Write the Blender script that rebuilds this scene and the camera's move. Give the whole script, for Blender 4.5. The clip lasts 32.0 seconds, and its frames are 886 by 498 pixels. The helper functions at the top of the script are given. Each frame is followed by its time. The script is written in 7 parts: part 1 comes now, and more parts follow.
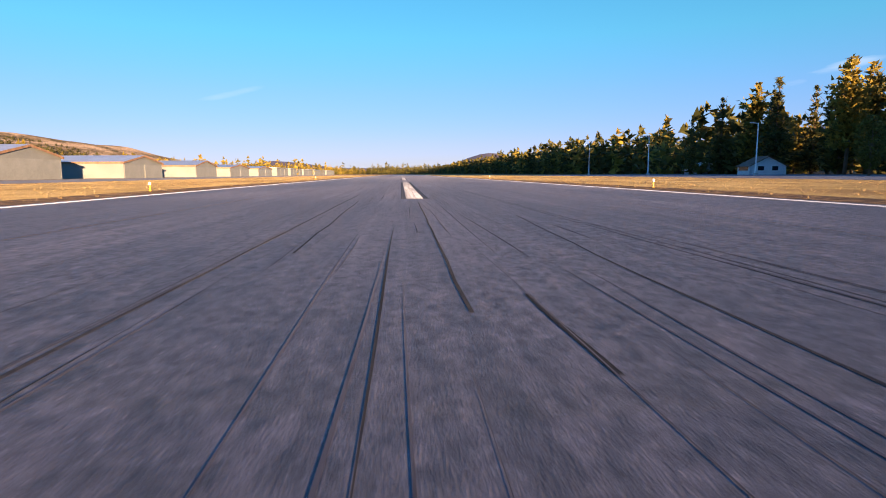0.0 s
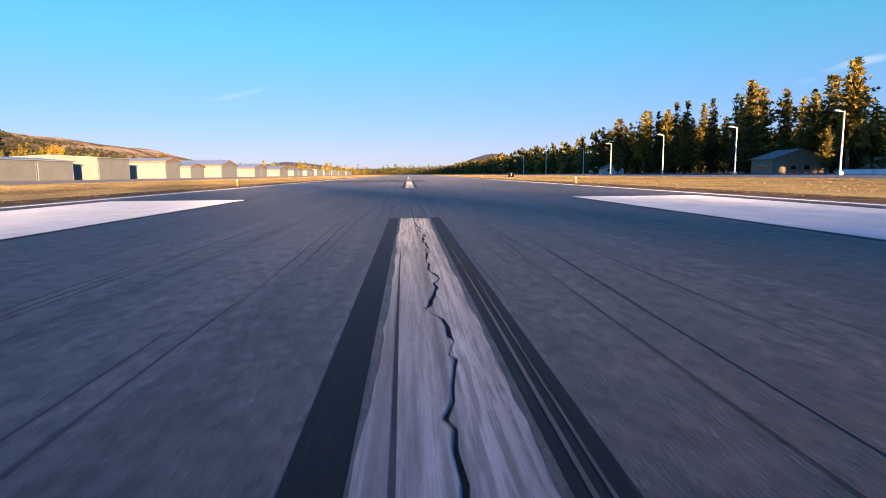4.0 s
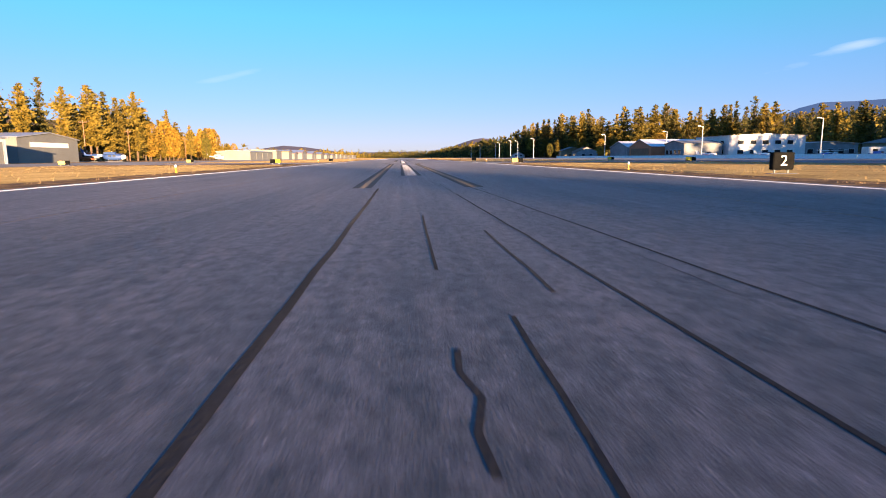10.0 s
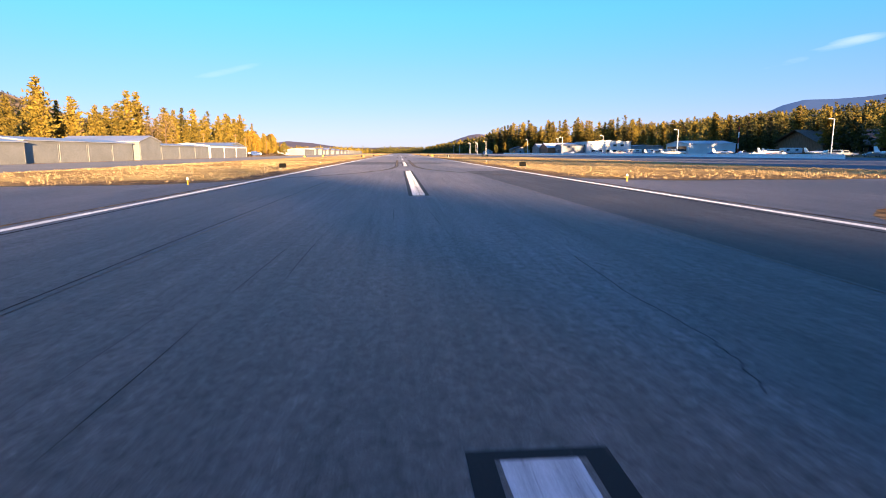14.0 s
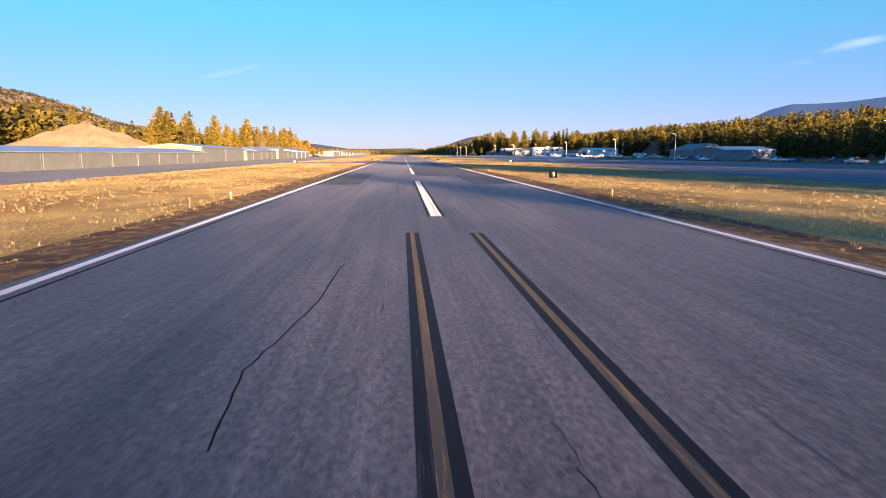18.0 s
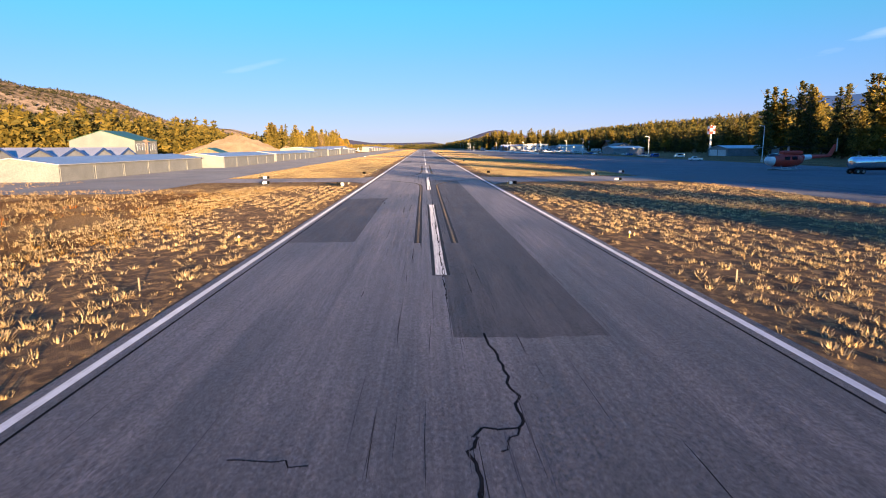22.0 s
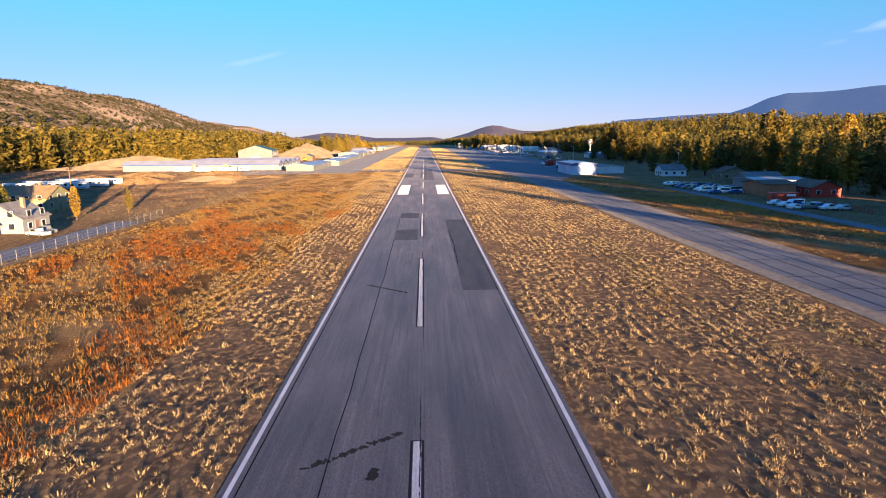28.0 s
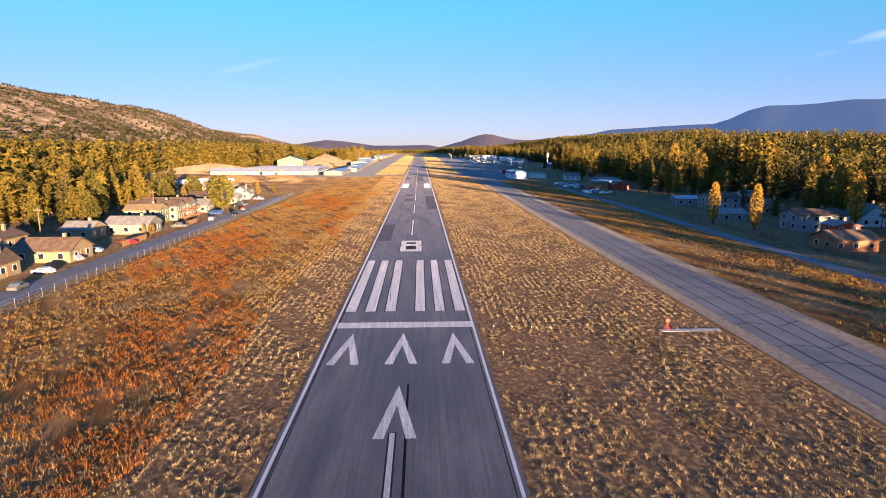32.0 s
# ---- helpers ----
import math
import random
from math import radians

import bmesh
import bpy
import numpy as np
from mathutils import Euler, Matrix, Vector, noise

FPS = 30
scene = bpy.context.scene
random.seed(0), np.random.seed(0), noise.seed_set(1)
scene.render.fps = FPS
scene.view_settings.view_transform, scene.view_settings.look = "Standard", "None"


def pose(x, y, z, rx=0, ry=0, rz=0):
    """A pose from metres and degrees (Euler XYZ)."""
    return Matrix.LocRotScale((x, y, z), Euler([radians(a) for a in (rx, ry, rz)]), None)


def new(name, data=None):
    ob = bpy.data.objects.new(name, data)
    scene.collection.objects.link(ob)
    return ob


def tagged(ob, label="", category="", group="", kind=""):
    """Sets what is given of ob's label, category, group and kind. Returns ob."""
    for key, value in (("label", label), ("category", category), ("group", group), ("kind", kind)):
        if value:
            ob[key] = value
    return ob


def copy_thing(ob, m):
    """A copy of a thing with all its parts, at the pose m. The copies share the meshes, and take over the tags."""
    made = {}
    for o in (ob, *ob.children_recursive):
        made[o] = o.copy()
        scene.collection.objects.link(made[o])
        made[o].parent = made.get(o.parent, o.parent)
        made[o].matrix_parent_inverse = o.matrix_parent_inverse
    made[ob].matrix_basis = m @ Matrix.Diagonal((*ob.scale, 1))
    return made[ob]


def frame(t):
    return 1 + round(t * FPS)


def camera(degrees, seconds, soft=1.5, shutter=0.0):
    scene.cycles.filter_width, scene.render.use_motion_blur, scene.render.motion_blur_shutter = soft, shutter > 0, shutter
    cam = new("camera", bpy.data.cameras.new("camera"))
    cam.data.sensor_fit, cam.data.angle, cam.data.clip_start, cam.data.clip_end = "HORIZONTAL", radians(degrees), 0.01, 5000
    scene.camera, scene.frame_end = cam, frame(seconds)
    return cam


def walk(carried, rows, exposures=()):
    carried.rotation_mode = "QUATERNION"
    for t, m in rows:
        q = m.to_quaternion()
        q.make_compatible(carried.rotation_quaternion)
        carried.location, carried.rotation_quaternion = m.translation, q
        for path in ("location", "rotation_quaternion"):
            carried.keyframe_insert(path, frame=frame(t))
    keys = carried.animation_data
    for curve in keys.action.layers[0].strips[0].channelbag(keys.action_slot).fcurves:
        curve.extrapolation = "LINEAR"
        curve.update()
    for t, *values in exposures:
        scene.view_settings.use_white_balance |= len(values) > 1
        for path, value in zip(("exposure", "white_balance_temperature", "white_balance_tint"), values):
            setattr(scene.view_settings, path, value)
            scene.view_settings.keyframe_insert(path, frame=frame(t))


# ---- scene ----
EXPO = 2.35
cam = camera(74.03, 32.0, soft=1.0, shutter=0.036)
ROWS = [
    (0, pose(-0.356, 1035.52, 0.668, 82.683, 0.316, -4.08)),
    (0.5, pose(-0.34, 1021.95, 0.652, 82.695, 0.478, -3.95)),
    (1, pose(-0.325, 1008.35, 0.653, 82.68, 0.546, -3.75)),
    (1.5, pose(-0.33, 994.715, 0.673, 82.641, 0.474, -3.62)),
    (2, pose(-0.35, 981.041, 0.671, 82.665, 0.388, -3.55)),
    (2.5, pose(-0.33, 967.297, 0.678, 82.73, 0.359, -3.48)),
    (3, pose(-0.25, 953.461, 0.697, 82.716, 0.366, -3.42)),
    (3.5, pose(-0.157, 939.564, 0.68, 82.663, 0.4, -3.4)),
    (4, pose(-0.09, 925.408, 0.658, 82.69, 0.467, -3.4)),
    (4.5, pose(-0.05, 910.962, 0.645, 82.785, 0.546, -3.42)),
    (5, pose(-0.035, 896.256, 0.641, 82.893, 0.611, -3.44)),
    (5.5, pose(-0.035, 881.323, 0.647, 82.961, 0.633, -3.46)),
    (6, pose(-0.09, 866.194, 0.663, 82.934, 0.585, -3.47)),
    (6.5, pose(-0.07, 850.902, 0.685, 82.782, 0.458, -3.53)),
    (7, pose(-0.01, 835.491, 0.691, 82.568, 0.322, -3.63)),
    (7.5, pose(0, 819.986, 0.666, 82.375, 0.255, -3.7)),
    (8, pose(0.01, 804.326, 0.652, 82.28, 0.292, -3.75)),
    (8.5, pose(-0.04, 788.461, 0.678, 82.245, 0.423, -3.8)),
    (9, pose(-0.109, 772.427, 0.696, 81.973, 0.506, -3.88)),
    (9.5, pose(-0.191, 756.186, 0.678, 81.654, 0.449, -3.98)),
    (10, pose(-0.385, 739.727, 0.654, 81.123, 0.336, -4.129)),
    (10.5, pose(-0.432, 723.07, 0.662, 80.725, 0.3, -4.354)),
    (11, pose(-0.425, 705.914, 0.729, 80.567, 0.327, -4.484)),
    (11.5, pose(-0.509, 687.98, 0.862, 80.599, 0.364, -4.436)),
    (12, pose(-0.54, 669.425, 0.985, 80.569, 0.357, -4.332)),
    (12.5, pose(-0.455, 650.519, 1.087, 80.373, 0.277, -4.277)),
    (13, pose(-0.58, 631.44, 1.339, 80.455, 0.197, -4.176)),
    (13.5, pose(-0.657, 612.066, 1.472, 80.577, 0.225, -4.159)),
    (14, pose(-0.669, 592.598, 1.512, 80.646, 0.293, -4.206)),
    (14.5, pose(-0.692, 573.288, 1.572, 80.67, 0.306, -4.246)),
    (15, pose(-0.74, 554.164, 1.667, 80.662, 0.266, -4.264)),
    (15.5, pose(-0.81, 535.203, 1.787, 80.639, 0.194, -4.258)),
    (16, pose(-0.899, 516.38, 1.926, 80.618, 0.114, -4.226)),
    (16.5, pose(-1.004, 497.668, 2.073, 80.613, 0.048, -4.164)),
    (17, pose(-1.123, 479.044, 2.221, 80.642, 0.02, -4.071)),
    (17.5, pose(-1.246, 460.484, 2.361, 80.706, 0.045, -3.965)),
    (18, pose(-1.34, 441.972, 2.491, 80.757, 0.108, -3.955)),
    (18.5, pose(-1.371, 423.517, 2.627, 80.742, 0.181, -4.052)),
    (19, pose(-1.344, 405.221, 2.843, 80.66, 0.206, -3.799)),
    (19.5, pose(-1.287, 387.174, 3.196, 80.538, 0.15, -2.875)),
    (20, pose(-1.283, 369.321, 3.612, 80.475, 0.104, -1.982)),
    (20.5, pose(-1.322, 351.563, 3.986, 80.451, 0.142, -1.756)),
    (21, pose(-1.103, 333.691, 4.281, 80.192, 0.206, -1.74)),
    (21.5, pose(-0.835, 315.375, 4.652, 80.185, 0.319, -1.818)),
    (22, pose(-0.661, 296.799, 5.13, 80.12, 0.419, -1.905)),
    (22.5, pose(-0.399, 278.193, 5.781, 79.896, 0.45, -2.291)),
    (23, pose(-0.394, 259.752, 6.545, 79.994, 0.421, -1.99)),
    (23.5, pose(-0.31, 241.581, 7.247, 79.811, 0.404, -2.133)),
    (24, pose(-0.155, 223.504, 7.944, 79.537, 0.395, -2.519)),
    (24.5, pose(-0.055, 205.319, 8.729, 79.503, 0.388, -2.595)),
    (25, pose(-0.008, 187.015, 9.587, 79.501, 0.427, -2.498)),
    (25.5, pose(0.015, 168.616, 10.505, 79.472, 0.504, -2.324)),
    (26, pose(0.041, 150.143, 11.478, 79.43, 0.587, -2.112)),
    (26.5, pose(0.098, 131.614, 12.502, 79.392, 0.646, -1.902)),
    (27, pose(0.212, 113.052, 13.573, 79.373, 0.652, -1.731)),
    (27.5, pose(0.394, 94.494, 14.672, 79.39, 0.591, -1.657)),
    (28, pose(0.598, 76.06, 15.727, 79.465, 0.521, -1.802)),
    (28.5, pose(0.779, 57.832, 16.672, 79.611, 0.496, -2.224)),
    (29, pose(0.98, 39.675, 17.523, 79.8, 0.496, -2.653)),
    (29.5, pose(1.266, 21.4, 18.314, 79.994, 0.482, -2.735)),
    (30, pose(1.6, 2.893, 19.074, 80.146, 0.418, -2.419)),
    (30.5, pose(1.695, -15.727, 19.803, 80.207, 0.292, -2.464)),
    (31, pose(1.733, -34.467, 20.528, 80.224, 0.145, -2.501)),
    (31.5, pose(1.892, -53.337, 21.274, 80.204, 0.09, -2.372)),
    (32, pose(2.116, -72.289, 22.015, 80.121, 0.08, -2.238)),
]
walk(cam, ROWS, [(0, EXPO - 0.05, 6500, 10), (11, EXPO, 6500, 10), (14, EXPO + 0.18, 6450, 10), (17, EXPO + 0.03, 6500, 10), (19, EXPO, 6500, 10), (22, EXPO - 0.08, 6150, 7), (23.5, EXPO - 0.12, 6100, 7), (27, EXPO - 0.03, 6300, 9), (32, EXPO - 0.03, 6420, 10)])


# ---- light ----
SUN_AZ, SUN_EL = 20.0, 3.3      # degrees off the runway's axis, and above the horizon
sun_dir = Vector((math.sin(radians(SUN_AZ)) * math.cos(radians(SUN_EL)),
                  -math.cos(radians(SUN_AZ)) * math.cos(radians(SUN_EL)), math.sin(radians(SUN_EL))))
sun = new("sun", bpy.data.lights.new("sun", "SUN"))
sun.data.energy, sun.data.angle, sun.data.color = 5.0, radians(0.55), (1.0, 0.66, 0.36)
sun.rotation_euler = sun_dir.to_track_quat("Z", "Y").to_euler()

world = bpy.data.worlds.new("sky")
scene.world = world
world.use_nodes = True
wn = world.node_tree
bg = wn.nodes["Background"]
sky = wn.nodes.new("ShaderNodeTexSky")
sky.sky_type, sky.sun_disc = "NISHITA", False
sky.sun_elevation, sky.sun_rotation = radians(9.0), radians(180.0 - SUN_AZ)
sky.altitude, sky.air_density, sky.dust_density, sky.ozone_density = 2000, 1.0, 0.15, 2.0
hs = wn.nodes.new("ShaderNodeHueSaturation")
hs.inputs["Saturation"].default_value = 1.27
hs.inputs["Value"].default_value = 1.0
gm = wn.nodes.new("ShaderNodeGamma")
gm.inputs["Gamma"].default_value = 0.62
wn.links.new(sky.outputs[0], gm.inputs["Color"])
tint = wn.nodes.new("ShaderNodeMix")
tint.data_type, tint.blend_type = "RGBA", "MULTIPLY"
tint.inputs[0].default_value = 1.0
tint.inputs[7].default_value = (0.85, 0.998, 1.19, 1)
wn.links.new(gm.outputs[0], tint.inputs[6])
wn.links.new(tint.outputs[2], hs.inputs["Color"])


def wisp(base, az, el, width, height, amount, seed):
    """A thin streak of high cloud round one direction of the sky."""
    a, e = radians(az), radians(el)
    d = Vector((math.sin(a) * math.cos(e), math.cos(a) * math.cos(e), math.sin(e)))
    side = Vector((math.cos(a), -math.sin(a), 0)).normalized()
    up = side.cross(d).normalized()
    tilt = radians(14)
    side, up = side * math.cos(tilt) + up * math.sin(tilt), up * math.cos(tilt) - side * math.sin(tilt)
    tc = wn.nodes.new("ShaderNodeTexCoord")
    total = None
    for axis, size in ((side, width), (up, height)):
        v = wn.nodes.new("ShaderNodeVectorMath")
        v.operation = "DOT_PRODUCT"
        wn.links.new(tc.outputs["Generated"], v.inputs[0])
        v.inputs[1].default_value = axis / size
        o = wn.nodes.new("ShaderNodeMath")
        o.operation = "SUBTRACT"
        wn.links.new(v.outputs["Value"], o.inputs[0])
        o.inputs[1].default_value = axis.dot(d) / size
        q = wn.nodes.new("ShaderNodeMath")
        q.operation = "MULTIPLY"
        wn.links.new(o.outputs[0], q.inputs[0])
        wn.links.new(o.outputs[0], q.inputs[1])
        if total is None:
            total = q
        else:
            s = wn.nodes.new("ShaderNodeMath")
            s.operation = "ADD"
            wn.links.new(total.outputs[0], s.inputs[0])
            wn.links.new(q.outputs[0], s.inputs[1])
            total = s
    mp = wn.nodes.new("ShaderNodeMapping")
    mp.inputs["Location"].default_value = (seed, seed * 2, 0)
    mp.inputs["Scale"].default_value = (5, 5, 26)
    wn.links.new(tc.outputs["Generated"], mp.inputs["Vector"])
    n = wn.nodes.new("ShaderNodeTexNoise")
    n.inputs["Scale"].default_value, n.inputs["Detail"].default_value = 2.2, 7
    wn.links.new(mp.outputs[0], n.inputs["Vector"])
    m = wn.nodes.new("ShaderNodeMath")
    m.operation = "MULTIPLY_ADD"
    wn.links.new(total.outputs[0], m.inputs[0])
    m.inputs[1].default_value = -0.35
    wn.links.new(n.outputs[0], m.inputs[2])
    r = wn.nodes.new("ShaderNodeMapRange")
    r.inputs["From Min"].default_value, r.inputs["From Max"].default_value = 0.30, 0.62
    r.inputs["To Max"].default_value = amount
    wn.links.new(m.outputs[0], r.inputs["Value"])
    x = wn.nodes.new("ShaderNodeMix")
    x.data_type = "RGBA"
    wn.links.new(r.outputs[0], x.inputs[0])
    wn.links.new(base, x.inputs[6])
    x.inputs[7].default_value = (3.4, 3.5, 3.9, 1)
    return x.outputs[2]


# evening haze: lavender at the horizon, cyan above it, deeper blue overhead
sky_dir = wn.nodes.new("ShaderNodeTexCoord")
sky_up = wn.nodes.new("ShaderNodeSeparateXYZ")
wn.links.new(sky_dir.outputs["Generated"], sky_up.inputs[0])
haze = wn.nodes.new("ShaderNodeValToRGB")
haze_stops = ((0.0, (0.80, 0.64, 0.82)), (0.05, (0.92, 0.72, 0.93)), (0.13, (0.94, 0.90, 1.0)), (0.215, (0.80, 1.16, 1.0)), (0.32, (0.74, 1.16, 1.03)), (0.55, (0.74, 1.0, 1.5)))
while len(haze.color_ramp.elements) < len(haze_stops):
    haze.color_ramp.elements.new(0.9)
for el, (at, c) in zip(haze.color_ramp.elements, haze_stops):
    el.position, el.color = at, (*c, 1)
wn.links.new(sky_up.outputs["Z"], haze.inputs[0])
hazy = wn.nodes.new("ShaderNodeMix")
hazy.data_type, hazy.blend_type = "RGBA", "MULTIPLY"
hazy.inputs[0].default_value = 1.0
wn.links.new(hs.outputs[0], hazy.inputs[6])
wn.links.new(haze.outputs[0], hazy.inputs[7])
cloud = wisp(hazy.outputs[2], 36.6, 7.9, 0.085, 0.010, 0.34, 2.0)
cloud = wisp(cloud, -15.5, 7.1, 0.06, 0.006, 0.14, 5.0)
wn.links.new(cloud, bg.inputs["Color"])
bg.inputs["Strength"].default_value = 0.064


# ---- materials ----
def ramp(nt, stops):
    r = nt.nodes.new("ShaderNodeValToRGB")
    e = r.color_ramp.elements
    while len(e) < len(stops):
        e.new(0.5)
    for el, (p, c) in zip(e, stops):
        el.position = p
        el.color = (*c, 1) if len(c) == 3 else c
    return r


def noise_tex(nt, scale, detail=4.0, stretch=(1, 1, 1), rough=0.55, coord="Object"):
    tc = nt.nodes.new("ShaderNodeTexCoord")
    mp = nt.nodes.new("ShaderNodeMapping")
    mp.inputs["Scale"].default_value = stretch
    n = nt.nodes.new("ShaderNodeTexNoise")
    n.inputs["Scale"].default_value, n.inputs["Detail"].default_value = scale, detail
    n.inputs["Roughness"].default_value = rough
    nt.links.new(tc.outputs[coord], mp.inputs["Vector"])
    nt.links.new(mp.outputs[0], n.inputs["Vector"])
    return n


def mix(nt, a, b, fac, mode="MIX"):
    m = nt.nodes.new("ShaderNodeMix")
    m.data_type, m.blend_type = "RGBA", mode
    for sock, val in ((m.inputs[0], fac), (m.inputs[6], a), (m.inputs[7], b)):
        if hasattr(val, "links"):
            nt.links.new(val, sock)
        elif isinstance(val, (int, float)):
            sock.default_value = val
        else:
            sock.default_value = (*val, 1)
    return m.outputs[2]


def mat(name, c1, c2, scale=2.0, fine=30.0, rough=0.8, metal=0.0, bump=0.2, bump_dist=0.01, stretch=(1, 1, 1),
        var=0.0, third=None, third_scale=0.15, spec=0.5, lo=0.35, hi=0.65, grain=(0.72, 1.2), streak=0.0, coarse=0.0, mottle=0.0):
    """Two colours mixed by a coarse noise, a fine grain over it, and a bump."""
    m = bpy.data.materials.new(name)
    m.use_nodes = True
    nt = m.node_tree
    b = nt.nodes["Principled BSDF"]
    n1 = noise_tex(nt, scale, 5, stretch)
    r1 = ramp(nt, [(lo, c1), (hi, c2)])
    nt.links.new(n1.outputs[0], r1.inputs[0])
    col = r1.outputs[0]
    if third:
        n3 = noise_tex(nt, third_scale, 3, stretch)
        r3 = ramp(nt, [(0.48, (0, 0, 0)), (0.62, (1, 1, 1))])
        nt.links.new(n3.outputs[0], r3.inputs[0])
        col = mix(nt, col, third, r3.outputs[0])
    n2 = noise_tex(nt, fine, 3)
    r2 = ramp(nt, [(0.3, (grain[0],) * 3), (0.7, (grain[1],) * 3)])
    nt.links.new(n2.outputs[0], r2.inputs[0])
    col = mix(nt, col, r2.outputs[0], 1.0, "MULTIPLY")
    if mottle:
        # hand-sized blotches, and pale chips of aggregate
        n5 = noise_tex(nt, 15.0, 4, (1, 0.55, 1), 0.7)
        r5 = ramp(nt, [(0.32, (1 - mottle,) * 3), (0.68, (1 + mottle,) * 3)])
        nt.links.new(n5.outputs[0], r5.inputs[0])
        col = mix(nt, col, r5.outputs[0], 1.0, "MULTIPLY")
        n6 = noise_tex(nt, 48.0, 2, (1, 0.8, 1), 0.5)
        r6 = ramp(nt, [(0.64, (1, 1, 1)), (0.72, (1 + 2.2 * mottle,) * 3)])
        nt.links.new(n6.outputs[0], r6.inputs[0])
        col = mix(nt, col, r6.outputs[0], 1.0, "MULTIPLY")
    if streak:
        for sc, st in ((9.0, (1, 0.015, 1)), (2.2, (1, 0.02, 1))):
            n4 = noise_tex(nt, sc, 5, st, 0.65)
            r4 = ramp(nt, [(0.35, (1 - streak,) * 3), (0.66, (1 + streak * 0.5,) * 3)])
            nt.links.new(n4.outputs[0], r4.inputs[0])
            col = mix(nt, col, r4.outputs[0], 1.0, "MULTIPLY")
    if var:
        oi = nt.nodes.new("ShaderNodeObjectInfo")
        rv = ramp(nt, [(0.0, (1 - var, 1 - var, 1 - var)), (1.0, (1 + var, 1 + var, 1 + var))])
        nt.links.new(oi.outputs["Random"], rv.inputs[0])
        col = mix(nt, col, rv.outputs[0], 1.0, "MULTIPLY")
    nt.links.new(col, b.inputs["Base Color"])
    b.inputs["Roughness"].default_value, b.inputs["Metallic"].default_value = rough, metal
    b.inputs["Specular IOR Level"].default_value = spec
    b.inputs["Diffuse Roughness"].default_value = coarse
    if bump:
        bp = nt.nodes.new("ShaderNodeBump")
        bp.inputs["Strength"].default_value, bp.inputs["Distance"].default_value = bump, bump_dist
        nt.links.new(n2.outputs[0], bp.inputs["Height"])
        nt.links.new(bp.outputs[0], b.inputs["Normal"])
    return m


def worn_paint(name, c, under, keep=0.62, stretch=(1.0, 0.035, 1.0), scale=22.0, rough=0.7, dirt=0.0):
    """Old road paint, worn through in streaks along the runway."""
    m = mat(name, c, tuple(v * 0.86 for v in c), 1.2, 120, rough, bump=0.5, bump_dist=0.002, spec=0.15, grain=(0.75, 1.15), coarse=0.8, streak=dirt)
    nt = m.node_tree
    b = nt.nodes["Principled BSDF"]
    old = b.inputs["Base Color"].links[0].from_socket
    n = noise_tex(nt, scale, 6, stretch, 0.7)
    r = ramp(nt, [(keep, (0, 0, 0)), (keep + 0.1, (1, 1, 1))])
    nt.links.new(n.outputs[0], r.inputs[0])
    n2 = noise_tex(nt, 0.55, 4, (1, 0.25, 1))
    r2 = ramp(nt, [(0.4, (0.35, 0.35, 0.35)), (0.6, (1, 1, 1))])
    nt.links.new(n2.outputs[0], r2.inputs[0])
    f = mix(nt, r.outputs[0], r2.outputs[0], 1.0, "MULTIPLY")
    nt.links.new(mix(nt, old, under, f), b.inputs["Base Color"])
    return m


def leafy(name, c1, c2, trans=0.3, var=0.25):
    m = bpy.data.materials.new(name)
    m.use_nodes = True
    nt = m.node_tree
    b = nt.nodes["Principled BSDF"]
    g = nt.nodes.new("ShaderNodeNewGeometry")
    r = ramp(nt, [(0.0, c1), (1.0, c2)])
    nt.links.new(g.outputs["Random Per Island"], r.inputs[0])
    oi = nt.nodes.new("ShaderNodeObjectInfo")
    rv = ramp(nt, [(0.0, (1 - var, 1 - var, 1 - var)), (1.0, (1 + var, 1 + var * 0.8, 1 + var * 0.4))])
    nt.links.new(oi.outputs["Random"], rv.inputs[0])
    col = mix(nt, r.outputs[0], rv.outputs[0], 1.0, "MULTIPLY")
    nt.links.new(col, b.inputs["Base Color"])
    b.inputs["Roughness"].default_value = 0.75
    b.inputs["Specular IOR Level"].default_value = 0.2
    t = nt.nodes.new("ShaderNodeBsdfTranslucent")
    nt.links.new(col, t.inputs["Color"])
    s = nt.nodes.new("ShaderNodeMixShader")
    s.inputs[0].default_value = trans
    nt.links.new(b.outputs[0], s.inputs[1])
    nt.links.new(t.outputs[0], s.inputs[2])
    nt.links.new(s.outputs[0], nt.nodes["Material Output"].inputs["Surface"])
    return m


ASPHALT = mat("asphalt", (0.072, 0.065, 0.075), (0.108, 0.097, 0.111), 0.35, 105, 0.6, bump=1.0, bump_dist=0.014, grain=(0.45, 1.55),
              stretch=(1, 0.22, 1), third=(0.062, 0.058, 0.067), third_scale=0.12, spec=0.5, streak=0.24, coarse=1.0, mottle=0.58)
ASPHALT_DARK = mat("asphalt_patch", (0.035, 0.031, 0.034), (0.056, 0.050, 0.055), 0.8, 60, 0.65, bump=1.0, bump_dist=0.016, grain=(0.5, 1.45),
                   stretch=(1, 0.2, 1), spec=0.35, streak=0.24, coarse=1.0, mottle=0.42)
ASPHALT_OLD = mat("asphalt_taxiway", (0.115, 0.12, 0.14), (0.16, 0.165, 0.185), 0.12, 35, 0.95, bump=1.0, bump_dist=0.02,
                  third=(0.14, 0.138, 0.15), third_scale=0.05, spec=0.25, coarse=0.4)
SCRAPE = worn_paint("scraped_asphalt", (0.17, 0.165, 0.18), (0.05, 0.047, 0.05), 0.45, (1.0, 0.3, 1.0), 30.0, 0.95)
